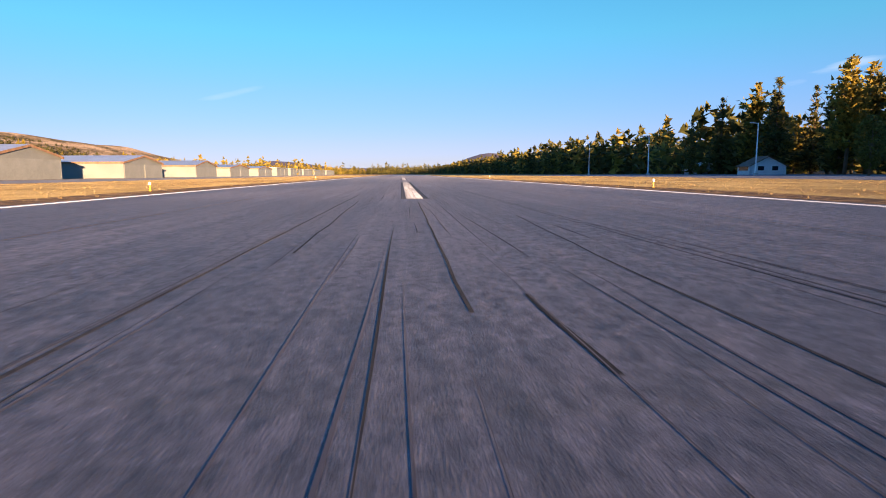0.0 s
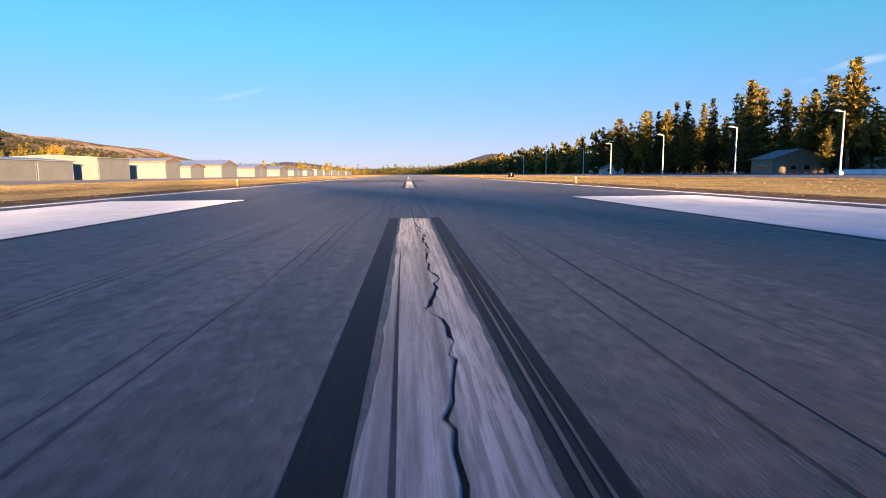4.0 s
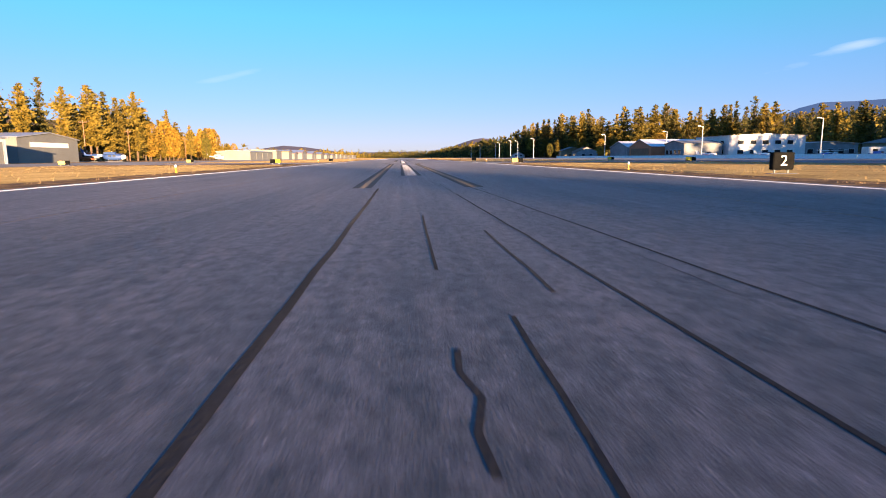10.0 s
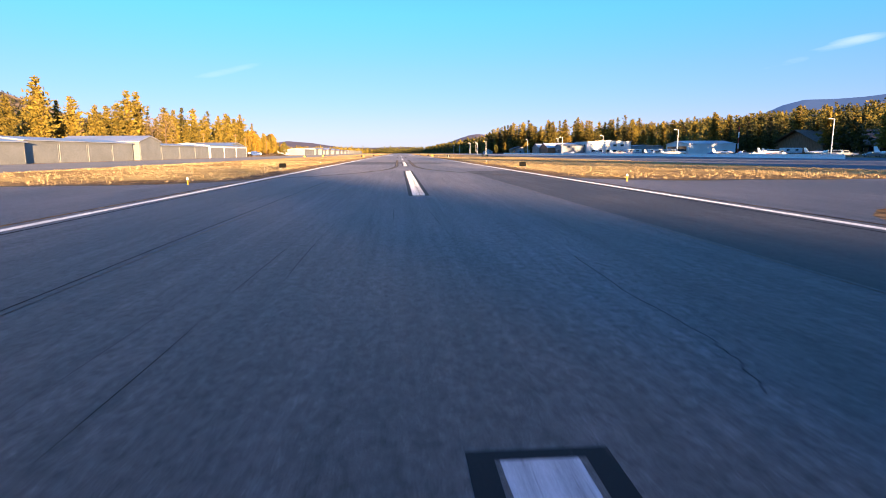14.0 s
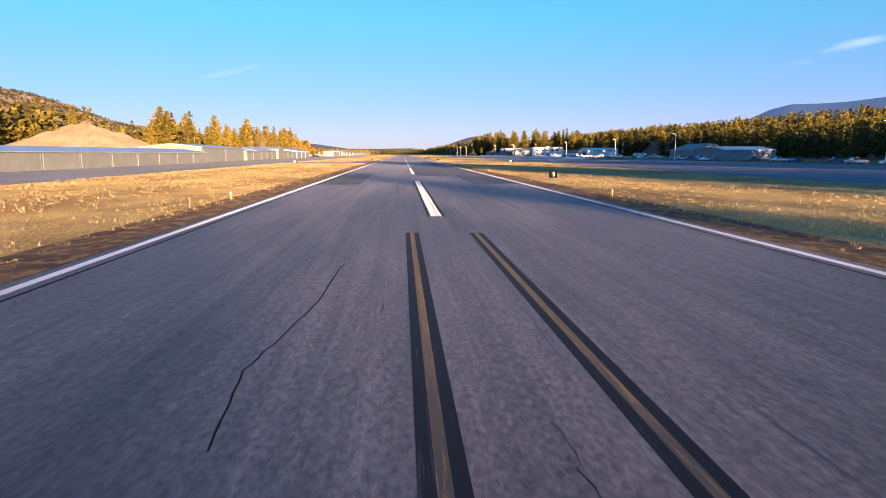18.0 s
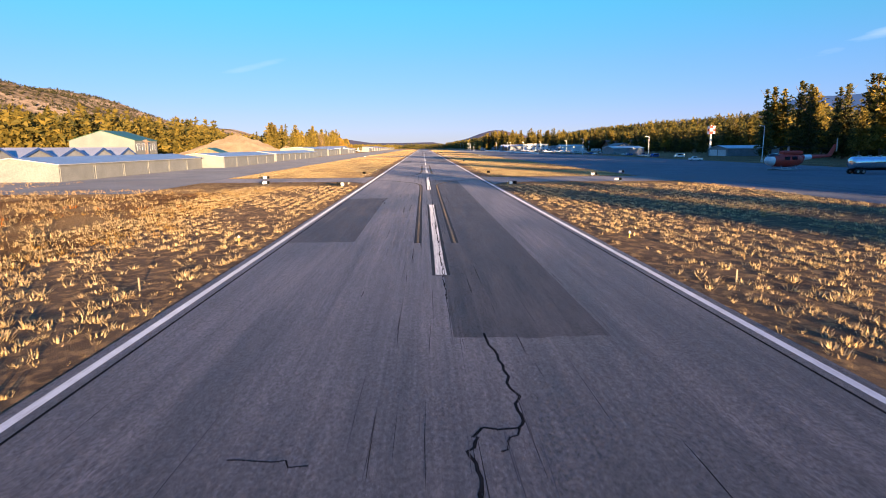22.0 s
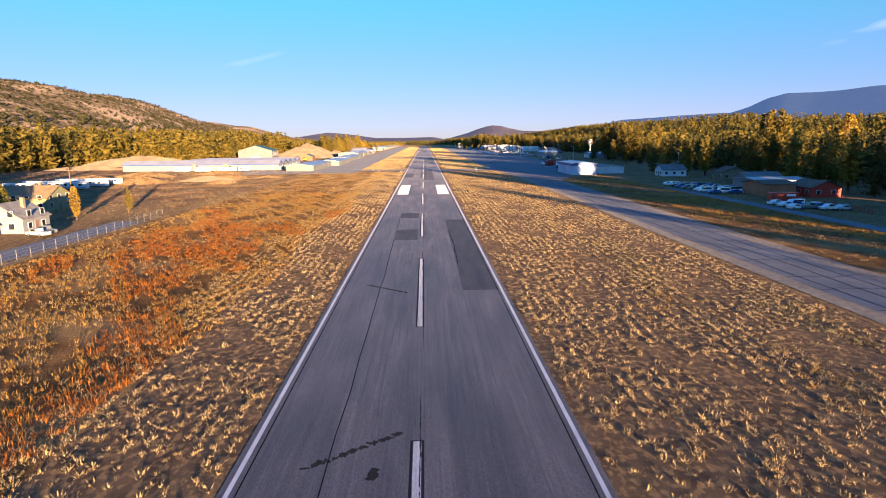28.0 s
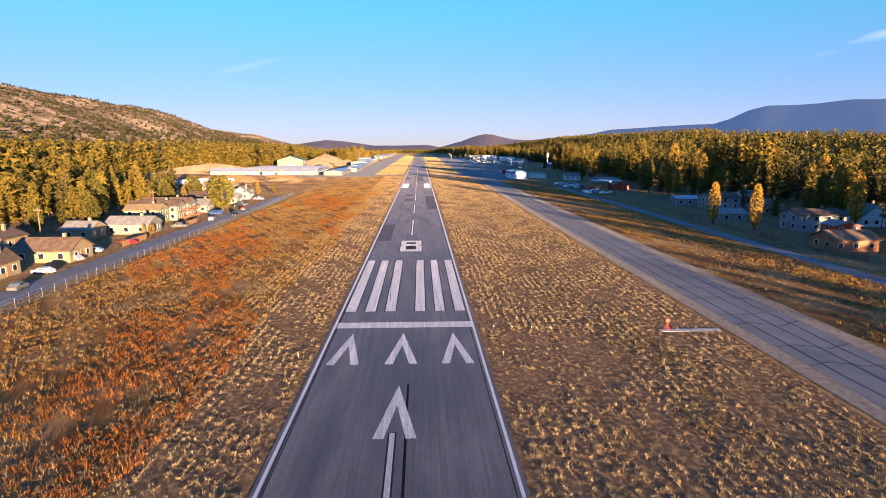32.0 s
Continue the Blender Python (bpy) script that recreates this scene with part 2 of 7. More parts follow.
TAR = mat("crack_sealer", (0.010, 0.009, 0.009), (0.022, 0.02, 0.02), 3, 30, 0.95, bump=0.3, spec=0.05)
RUBBER = mat("tyre_rubber", (0.02, 0.02, 0.022), (0.045, 0.043, 0.045), 2.5, 40, 0.95, bump=0.5, stretch=(1, 0.1, 1), spec=0.05, coarse=1.0)
RUBBER_FAINT = worn_paint("faint_rubber", (0.045, 0.043, 0.05), (0.10, 0.095, 0.108), 0.42, (1.0, 0.05, 1.0), 14.0, 0.95)
WHITE = worn_paint("white_marking", (0.51, 0.52, 0.585), (0.16, 0.155, 0.165), 0.53, scale=34.0, dirt=0.24)
WHITE_WORN = worn_paint("worn_white_marking", (0.35, 0.35, 0.395), (0.10, 0.097, 0.108), 0.47, scale=40.0, dirt=0.5)
WHITE_SOLID = worn_paint("white_edge_marking", (0.53, 0.55, 0.62), (0.20, 0.195, 0.21), 0.58, dirt=0.08)
BLACK = worn_paint("black_border_marking", (0.014, 0.0135, 0.016), (0.05, 0.047, 0.05), 0.6)
YELLOW = worn_paint("yellow_marking", (0.215, 0.145, 0.062), (0.062, 0.055, 0.052), 0.38, scale=34.0, dirt=0.45)
HILLSIDE = mat("rocky_hillside", (0.040, 0.034, 0.021), (0.10, 0.074, 0.052), 0.05, 0.2, 0.95, bump=0.0, grain=(0.4, 1.5), lo=0.42, hi=0.58, third=(0.185, 0.14, 0.11), third_scale=0.011, spec=0.05, coarse=0.6)
FIELD = mat("field_soil", (0.125, 0.062, 0.023), (0.23, 0.12, 0.042), 0.25, 7, 0.95, bump=1.0, bump_dist=0.2, grain=(0.5, 1.45), third=(0.26, 0.16, 0.07), third_scale=0.09, spec=0.05, coarse=0.8)
TURF = mat("dry_turf", (0.30, 0.205, 0.082), (0.50, 0.355, 0.145), 0.35, 9, 0.95, bump=1.0, bump_dist=0.12, grain=(0.55, 1.4), stretch=(1, 0.5, 1), third=(0.27, 0.175, 0.075), third_scale=0.09, spec=0.05, coarse=1.0)
DIRT = mat("dry_soil", (0.17, 0.10, 0.048), (0.29, 0.185, 0.09), 0.12, 6, 0.95, bump=1.0, bump_dist=0.4, grain=(0.5, 1.45), stretch=(1, 0.4, 1),
           third=(0.34, 0.225, 0.10), third_scale=1.3, spec=0.1, coarse=0.8)
VERGE = mat("verge_soil", (0.080, 0.053, 0.034), (0.15, 0.098, 0.057), 0.6, 30, 0.95, bump=1.0, bump_dist=0.05, grain=(0.5, 1.5), stretch=(1, 0.7, 1), third=(0.26, 0.16, 0.075), third_scale=2.2, spec=0.1, coarse=0.8)
YARD = mat("sandy_yard", (0.17, 0.105, 0.06), (0.27, 0.175, 0.105), 0.10, 1.2, 0.95, bump=1.0, bump_dist=1.6, grain=(0.6, 1.3), third=(0.42, 0.24, 0.11), third_scale=0.06, spec=0.05, coarse=1.0)
GRAVEL = mat("gravel", (0.14, 0.125, 0.115), (0.22, 0.195, 0.175), 1.5, 25, 0.95, bump=1.0, bump_dist=0.03, spec=0.1, coarse=1.0)
STRAW = leafy("dry_grass", (0.31, 0.205, 0.085), (0.56, 0.39, 0.185), 0.3, 0.0)
STRAW_PALE = leafy("pale_tussock", (0.34, 0.23, 0.098), (0.80, 0.575, 0.285), 0.3, 0.0)
STRAW_RED = leafy("rust_brush", (0.27, 0.078, 0.010), (0.57, 0.21, 0.032), 0.35, 0.0)
STRAW_GOLD = leafy("gold_brush", (0.28, 0.14, 0.026), (0.52, 0.295, 0.068), 0.3, 0.0)
SCRUB = leafy("olive_scrub", (0.11, 0.085, 0.03), (0.29, 0.205, 0.065), 0.3, 0.0)
SCRUB_DARK = leafy("hill_scrub", (0.022, 0.025, 0.012), (0.075, 0.065, 0.025), 0.2, 0.0)
NEEDLE = leafy("pine_needles", (0.09, 0.08, 0.017), (0.29, 0.205, 0.038), 0.35, 0.3)
NEEDLE_DARK = leafy("fir_needles", (0.034, 0.040, 0.014), (0.145, 0.12, 0.03), 0.3, 0.3)
LEAF_GOLD = leafy("autumn_leaves", (0.25, 0.15, 0.025), (0.44, 0.29, 0.05), 0.4, 0.25)
LEAF_GREEN = leafy("green_leaves", (0.085, 0.085, 0.017), (0.21, 0.175, 0.036), 0.35, 0.25)
TWIGS = leafy("bare_twigs", (0.13, 0.09, 0.055), (0.24, 0.17, 0.105), 0.15, 0.2)
BARK = mat("bark", (0.09, 0.06, 0.04), (0.2, 0.13, 0.085), 3, 25, 0.95, bump=0.8, bump_dist=0.04, stretch=(1, 1, 0.3))
CREAM = mat("cream_metal_siding", (0.165, 0.168, 0.165), (0.205, 0.207, 0.20), 0.25, 6, 0.55, bump=0.05, var=0.06)
CREAM_DOOR = mat("cream_hangar_door", (0.185, 0.187, 0.18), (0.22, 0.222, 0.215), 0.4, 6, 0.5, bump=0.05, var=0.05)
WHITE_WALL = mat("white_siding", (0.58, 0.59, 0.61), (0.66, 0.67, 0.69), 0.3, 8, 0.6, bump=0.05, var=0.08)
# white siding with the blue of open shade mixed into its colour
SHADE_BLUE_WHITE = mat("shade_blue_white_siding", (0.38, 0.49, 0.68), (0.45, 0.56, 0.74), 0.3, 8, 0.5, bump=0.0, var=0.03, grain=(0.94, 1.05))
BLUE_TRIM = mat("blue_fascia", (0.03, 0.07, 0.22), (0.05, 0.10, 0.28), 0.5, 8, 0.5, bump=0.02)
ROOF_METAL = mat("pale_metal_roof", (0.36, 0.37, 0.40), (0.46, 0.46, 0.48), 0.2, 10, 0.42, 0.35, bump=0.05, var=0.08)
ROOF_GREEN = mat("green_metal_roof", (0.03, 0.09, 0.045), (0.05, 0.13, 0.065), 0.3, 8, 0.45, bump=0.05)
ROOF_BROWN = mat("brown_shingle_roof", (0.09, 0.055, 0.035), (0.16, 0.10, 0.065), 1.0, 14, 0.9, bump=0.5, bump_dist=0.02, var=0.25)
ROOF_TAN = mat("tan_shingle_roof", (0.19, 0.13, 0.065), (0.26, 0.185, 0.095), 1.0, 14, 0.9, bump=0.5, bump_dist=0.02, var=0.1)
ROOF_GREY = mat("grey_shingle_roof", (0.16, 0.15, 0.145), (0.26, 0.24, 0.22), 1.0, 14, 0.9, bump=0.5, bump_dist=0.02, var=0.2)
TAN = mat("tan_siding", (0.22, 0.17, 0.105), (0.28, 0.22, 0.145), 0.6, 9, 0.75, bump=0.1, var=0.15)
GREY_WALL = mat("grey_siding", (0.19, 0.20, 0.22), (0.25, 0.26, 0.28), 0.5, 9, 0.7, bump=0.1, var=0.12)
OLIVE_WALL = mat("olive_siding", (0.18, 0.19, 0.11), (0.25, 0.26, 0.16), 0.5, 9, 0.75, bump=0.1)
WOOD = mat("weathered_wood", (0.17, 0.09, 0.05), (0.30, 0.17, 0.10), 2, 14, 0.85, bump=0.3, stretch=(1, 1, 0.2), var=0.15)
RED_PAINT = mat("red_paint", (0.42, 0.035, 0.02), (0.50, 0.05, 0.03), 0.6, 10, 0.5, bump=0.05)
ORANGE_BROWN = mat("rust_brown_siding", (0.36, 0.13, 0.06), (0.44, 0.17, 0.08), 0.6, 9, 0.7, bump=0.1)
DARK_GLASS = mat("dark_glass", (0.015, 0.018, 0.022), (0.03, 0.034, 0.04), 1, 5, 0.08, bump=0.0)
STEEL = mat("galvanised_steel", (0.36, 0.37, 0.38), (0.48, 0.48, 0.48), 3, 20, 0.4, 0.7, bump=0.05)
CHROME = mat("polished_tank", (0.75, 0.75, 0.76), (0.82, 0.82, 0.83), 1, 10, 0.18, 0.9, bump=0.02)
BLACK_PLASTIC = mat("black_panel", (0.006, 0.006, 0.006), (0.010, 0.010, 0.010), 3, 20, 0.85, bump=0.05, spec=0.06)
SIGN_YELLOW = mat("yellow_panel", (0.72, 0.46, 0.02), (0.80, 0.52, 0.03), 2, 20, 0.5, bump=0.02)
SIGN_WHITE = mat("white_panel", (0.78, 0.78, 0.78), (0.82, 0.82, 0.82), 2, 20, 0.5, bump=0.02)
SAND = mat("sand_heap", (0.14, 0.105, 0.072), (0.20, 0.155, 0.108), 0.12, 1.5, 0.95, bump=0.8, bump_dist=0.3, spec=0.1, coarse=1.0)
TYRE = mat("tyre", (0.015, 0.015, 0.015), (0.03, 0.03, 0.03), 4, 30, 0.85, bump=0.1)
CONCRETE = mat("concrete", (0.40, 0.38, 0.36), (0.52, 0.50, 0.47), 0.8, 20, 0.9, bump=0.3)
CARPAINT = []
for nm, c in (("white", (0.75, 0.75, 0.75)), ("silver", (0.42, 0.43, 0.45)), ("black", (0.02, 0.02, 0.022)), ("blue", (0.04, 0.10, 0.30)),
              ("red", (0.38, 0.03, 0.025)), ("grey", (0.15, 0.16, 0.17))):
    CARPAINT.append((nm, mat(nm + "_car_paint", c, tuple(v * 1.1 for v in c), 1, 20, 0.25, 0.1, bump=0.0)))


# ---- mesh helpers ----
class Build:
    """Vertices and faces gathered for one mesh."""

    def __init__(self):
        self.v, self.f = [], []

    def add(self, vs, fs):
        n = len(self.v)
        self.v += [tuple(p) for p in vs]
        self.f += [tuple(i + n for i in f) for f in fs]
        return self

    def box(self, x0, x1, y0, y1, z0, z1, bevel=0.0):
        b = bevel
        if not b:
            vs = [(x0, y0, z0), (x1, y0, z0), (x1, y1, z0), (x0, y1, z0), (x0, y0, z1), (x1, y0, z1), (x1, y1, z1), (x0, y1, z1)]
            return self.add(vs, [(3, 2, 1, 0), (4, 5, 6, 7), (0, 1, 5, 4), (1, 2, 6, 5), (2, 3, 7, 6), (3, 0, 4, 7)])
        vs = []
        for z, i in ((z0, b), (z0 + b, 0), (z1 - b, 0), (z1, b)):
            vs += [(x0 + i, y0 + i, z), (x1 - i, y0 + i, z), (x1 - i, y1 - i, z), (x0 + i, y1 - i, z)]
        fs = [(3, 2, 1, 0), (12, 13, 14, 15)]
        for k in range(3):
            for j in range(4):
                a, c = 4 * k + j, 4 * k + (j + 1) % 4
                fs.append((a, c, c + 4, a + 4))
        return self.add(vs, fs)

    def quad(self, *p):
        return self.add(p, [tuple(range(len(p)))])

    def prism(self, profile, y0, y1, axis="y"):
        """A closed profile of (a, z) pairs pulled along an axis."""
        n = len(profile)
        if axis == "y":
            vs = [(a, y0, z) for a, z in profile] + [(a, y1, z) for a, z in profile]
        else:
            vs = [(y0, a, z) for a, z in profile] + [(y1, a, z) for a, z in profile]
        fs = [tuple(range(n)), tuple(range(2 * n - 1, n - 1, -1))]
        fs += [((i + 1) % n, i, i + n, (i + 1) % n + n) for i in range(n)]
        return self.add(vs, fs)

    def tube(self, p, q, r0, r1=None, n=8):
        r1 = r0 if r1 is None else r1
        p, q = Vector(p), Vector(q)
        d = (q - p).normalized()
        s = d.orthogonal().normalized()
        t = d.cross(s)
        vs = []
        for c, r in ((p, r0), (q, r1)):
            vs += [c + r * (math.cos(6.2832 * k / n) * s + math.sin(6.2832 * k / n) * t) for k in range(n)]
        fs = [(k, (k + 1) % n, n + (k + 1) % n, n + k) for k in range(n)]
        return self.add(vs, fs + [tuple(range(n - 1, -1, -1)), tuple(range(n, 2 * n))])

    def lathe(self, rings, axis="z", n=10):
        """Rings (along, radius) round an axis through the origin."""
        vs = []
        for a, r in rings:
            for k in range(n):
                c, s = r * math.cos(6.2832 * k / n), r * math.sin(6.2832 * k / n)
                vs.append((c, s, a) if axis == "z" else (c, a, s) if axis == "y" else (a, c, s))
        fs = []
        for j in range(len(rings) - 1):
            fs += [(j * n + k, j * n + (k + 1) % n, (j + 1) * n + (k + 1) % n, (j + 1) * n + k) for k in range(n)]
        fs += [tuple(range(n - 1, -1, -1)), tuple(range((len(rings) - 1) * n, len(rings) * n))]
        return self.add(vs, fs)

    def mesh(self, name, material, smooth=False):
        me = bpy.data.meshes.new(name)
        me.from_pydata(self.v, [], self.f)
        me.materials.append(material)
        if smooth:
            me.polygons.foreach_set("use_smooth", [True] * len(me.polygons))
        me.update()
        return me


def part(name, b, material, parent, label="", smooth=False, at=None):
    me = b if isinstance(b, bpy.types.Mesh) else b.mesh(name, material, smooth)
    ob = new(name, me)
    ob.parent = parent
    if at is not None:
        ob.matrix_basis = at if isinstance(at, Matrix) else Matrix.Translation(at)
    if label:
        ob["label"] = label
    return ob


def thing(name, label, category, m, group="", kind=""):
    ob = new(name)
    ob.empty_display_size = 0.3
    ob.matrix_basis = m
    return tagged(ob, label, category, group, kind)


def solo(name, b, material, label, category, group="", kind="", smooth=False, m=None):
    me = b if isinstance(b, bpy.types.Mesh) else b.mesh(name, material, smooth)
    ob = new(name, me)
    if m is not None:
        ob.matrix_basis = m
    return tagged(ob, label, category, group, kind)


def big_mesh(name, verts, faces, material, smooth=False):
    """A mesh from numpy arrays; all faces have the same corner count."""
    me = bpy.data.meshes.new(name)
    n, k = len(faces), faces.shape[1]
    me.vertices.add(len(verts))
    me.vertices.foreach_set("co", np.ascontiguousarray(verts, dtype=np.float32).ravel())
    me.loops.add(n * k)
    me.loops.foreach_set("vertex_index", np.ascontiguousarray(faces, dtype=np.int32).ravel())
    me.polygons.add(n)
    me.polygons.foreach_set("loop_start", np.arange(0, n * k, k, dtype=np.int32))
    if smooth:
        me.polygons.foreach_set("use_smooth", np.ones(n, dtype=bool))
    me.materials.append(material)
    me.update(calc_edges=True)
    return me


rng = np.random.default_rng(7)


# ---- ground: one sheet to the horizon ----
def ease(a, b, t):
    t = np.clip((t - a) / (b - a), 0, 1)
    return t * t * (3 - 2 * t)


def ground_z(x, y):
    x, y = np.asarray(x, float), np.asarray(y, float)
    ridge = np.interp(y, [-900, 300, 900, 1268, 1733, 2285, 3008, 3600], [150, 185, 172, 152, 130, 98, 60, 15])
    bump = 10 * np.sin(x * 0.011 + y * 0.006) + 7 * np.sin(y * 0.013 - x * 0.004) + 4 * np.sin(x * 0.03 + 2) * np.sin(y * 0.027)
    left = ease(-330, -900, x) * (ridge + bump * ease(-350, -600, x))
    rise = np.interp(y, [-900, 0, 500, 1000, 1600, 2200, 2900, 3600], [12, 14, 20, 34, 46, 44, 26, 8])
    right = ease(190, 620, x) * (rise + 0.35 * bump)
    return left + right - 0.012


def grid_mesh(name, xs, ys, material, zf, smooth=True):
    X, Y = np.meshgrid(xs, ys)
    V = np.stack([X.ravel(), Y.ravel(), zf(X, Y).ravel()], 1)
    n, m = len(xs), len(ys)
    i = (np.arange(m - 1)[:, None] * n + np.arange(n - 1)).ravel()
    return big_mesh(name, V, np.stack([i, i + 1, i + n + 1, i + n], 1), material, smooth)


gx = np.concatenate([np.linspace(-3600, -1400, 8), np.linspace(-1300, -320, 50), np.linspace(-280, 180, 12), np.linspace(200, 1300, 40), np.linspace(1500, 4400, 8)])
gy = np.concatenate([np.linspace(-2600, -500, 8), np.linspace(-400, 3700, 130), np.linspace(3900, 5200, 5)])
ground_mesh = grid_mesh("ground", gx, gy, DIRT, ground_z)
ground_mesh.materials.append(HILLSIDE)
for pl in ground_mesh.polygons:
    pl.material_index = 1 if pl.center.x < -360 else 0
solo("ground", ground_mesh, None, "dry sandy ground with sparse straw grass round the runway", "ground", kind="structure")

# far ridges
HAZY_MOUNTAIN = mat("hazy_forested_mountain", (0.016, 0.022, 0.03), (0.022, 0.028, 0.036), 0.003, 0.03, 0.95, bump=0.0, grain=(0.85, 1.1), spec=0.0)
HAZY_MOUNTAIN.node_tree.nodes["Principled BSDF"].inputs["Emission Color"].default_value = (0.0165, 0.0285, 0.064, 1)   # blue haze of the air before it, painted in as a glow
HAZY_MOUNTAIN.node_tree.nodes["Principled BSDF"].inputs["Emission Strength"].default_value = 1.0
HAZY_HILL = mat("hazy_brown_hill", (0.085, 0.066, 0.066), (0.115, 0.09, 0.086), 0.004, 0.05, 0.95, bump=0.0, grain=(0.85, 1.12), spec=0.0)
HAZY_HILL.node_tree.nodes["Principled BSDF"].inputs["Emission Color"].default_value = (0.012, 0.013, 0.022, 1)   # faint haze of the air before it, put in as emission
HAZY_HILL.node_tree.nodes["Principled BSDF"].inputs["Emission Strength"].default_value = 1.0


def ridge(name, label, az, el, dist, material, centre=(0, 450), depth=500, seed=0):
    """A mountain range: heights given by bearing from a point near the middle of the runway."""
    A = np.radians(np.linspace(az[0], az[-1], 160))
    H = np.interp(np.degrees(A), az, el)
    H = np.tan(np.radians(H)) * dist
    r = np.random.default_rng(seed)
    wob = sum(np.sin(A * k + r.uniform(0, 6)) * 120.0 / k for k in (30, 55, 95, 140)) * 0.4
    H = np.maximum(H + wob * np.clip(H / 200, 0.03, 1), 0)
    V, rows_n = [], 9
    for k in range(rows_n):
        q = k / (rows_n - 1)
        rr = dist - depth + depth * q
        fold = 1 + (0.05 * np.sin(A * 40 + 5 * q) + 0.03 * np.sin(A * 75 + 3 * q)) * 4 * q * (1 - q)
        z = H * q ** 1.3 * (fold if q < 1 else 1) - 5
        V.append(np.stack([centre[0] + rr * np.sin(A), centre[1] + rr * np.cos(A), z], 1))
    V = np.concatenate(V)
    n = len(A)
    i = (np.arange(rows_n - 1)[:, None] * n + np.arange(n - 1)).ravel()
    return solo(name, big_mesh(name, V, np.stack([i, i + 1, i + n + 1, i + n], 1), material, True), material, label, "mountain", kind="structure")


ridge("backdrop_mountain", "distant forested mountain range with blue haze painted in as a glow", [12, 18, 20, 23.8, 29.6, 31, 32.5, 34, 36, 38, 40.6, 43, 46, 52], [0.7, 1.65, 2.05, 2.25, 2.5, 2.95, 3.65, 4.05, 4.0, 4.05, 4.3, 4.25, 3.4, 2.2], 4350, HAZY_MOUNTAIN, depth=900, seed=3)
ridge("backdrop_hill_middle", "distant low brown hill with painted haze glow at the end of the valley", [1.5, 2.8, 4.5, 5.6, 6.5, 7.2, 8.0, 9.0, 10.2, 12, 14, 17, 20, 23], [0.1, 0.5, 0.95, 1.35, 1.62, 1.72, 1.66, 1.4, 1.15, 1.1, 1.3, 1.5, 1.2, 0.3], 3900, HAZY_HILL, depth=600, seed=5)
ridge("backdrop_hill_left", "distant brown ridge with painted haze glow closing the valley", [-22, -16, -13, -10, -8, -5, -2, 1, 3], [0.4, 0.5, 0.7, 1.15, 1.0, 0.55, 0.55, 0.6, 0.2], 3700, HAZY_HILL, depth=500, seed=8)

# ---- runway ----
W = 8.59                 # edge line's middle
STRIPE, BORDER = 0.45, 0.14
Z0 = 0.0


def zz(z):
    """Paint and sealer lie only a hair above the asphalt."""
    return 0.020 + (z - 0.020) * 0.08 if z > 0.020 else z


def slab(x0, x1, y0, y1, z, step=40.0):
    b = Build()
    z = zz(z)
    n = max(1, int((y1 - y0) / step))
    for k in range(n):
        a, c = y0 + (y1 - y0) * k / n, y0 + (y1 - y0) * (k + 1) / n
        b.quad((x0, a, z), (x1, a, z), (x1, c, z), (x0, c, z))
    return b


def sheet(points, z):
    return Build().quad(*[(x, y, zz(z)) for x, y in points])


# four paving lanes with open joints between them
runway = thing("runway", "worn grey asphalt runway with white and yellow markings", "runway", pose(0, 0, 0), kind="structure")
for x0, x1 in ((-9.0, -4.425), (-4.405, 0.0), (0.0, 4.405), (4.425, 9.0)):
    part("paving_lane", slab(x0, x1, -170, 1560, 0.020), ASPHALT, runway)
for x in (-4.415, 4.415):
    part("lane_joint", slab(x - 0.010, x + 0.010, -170, 592, 0.019), ASPHALT, runway, "tight paving joint")
    part("lane_joint", slab(x - 0.010, x + 0.010, 592, 1560, 0.016), ASPHALT_DARK, runway, "dark tar-filled paving joint")


def patch(x0, x1, y0, y1, m=ASPHALT_DARK, name="asphalt_repair_patch"):
    """A repair with slightly ragged ends."""
    r = random.Random(int(x0 * 13 + y0 * 7))
    n = 9
    pts = [(x0 + (x1 - x0) * k / n, y0 + r.uniform(-0.12, 0.12)) for k in range(n + 1)]
    pts += [(x1 - (x1 - x0) * k / n, y1 + r.uniform(-0.15, 0.15)) for k in range(n + 1)]
    part(name, sheet(pts, 0.024), m, runway, "darker asphalt repair")


for p in ((-4.4, -0.7, 195.5, 204), (-4.4, -0.7, 168.7, 180), (4.5, 8.3, 136.4, 192.6), (-8.3, -5.0, 65.8, 95.6), (-8.3, -4.5, 328.8, 356.4), (0.1, 4.4, 312, 387.6),
          (0.3, 4.3, 508, 560), (4.5, 8.4, 490, 640), (-8.3, -4.8, 490, 514), (-8.3, 0.0, 668, 688), (0.2, 4.85, 668, 683), (5.1, 8.3, 668, 671.2), (5.1, 8.3, 674.5, 680), (-8.3, -0.4, 972, 986.6), (-0.36, 1.35, 972, 985.9), 
          (-6, -0.2, 1180, 1192)):
    patch(*p)


def stripe(x0, x1, y0, y1, border=True, m=None, name="centerline_stripe"):
    if border:
        part("black_border", sheet([(x0 - BORDER, y0 - 0.1), (x1 + BORDER, y0 - 0.1), (x1 + BORDER, y1 + 0.1), (x0 - BORDER, y1 + 0.1)], 0.028), BLACK, runway)
    part(name, slab(x0, x1, y0, y1, 0.032, 6), m or WHITE, runway)


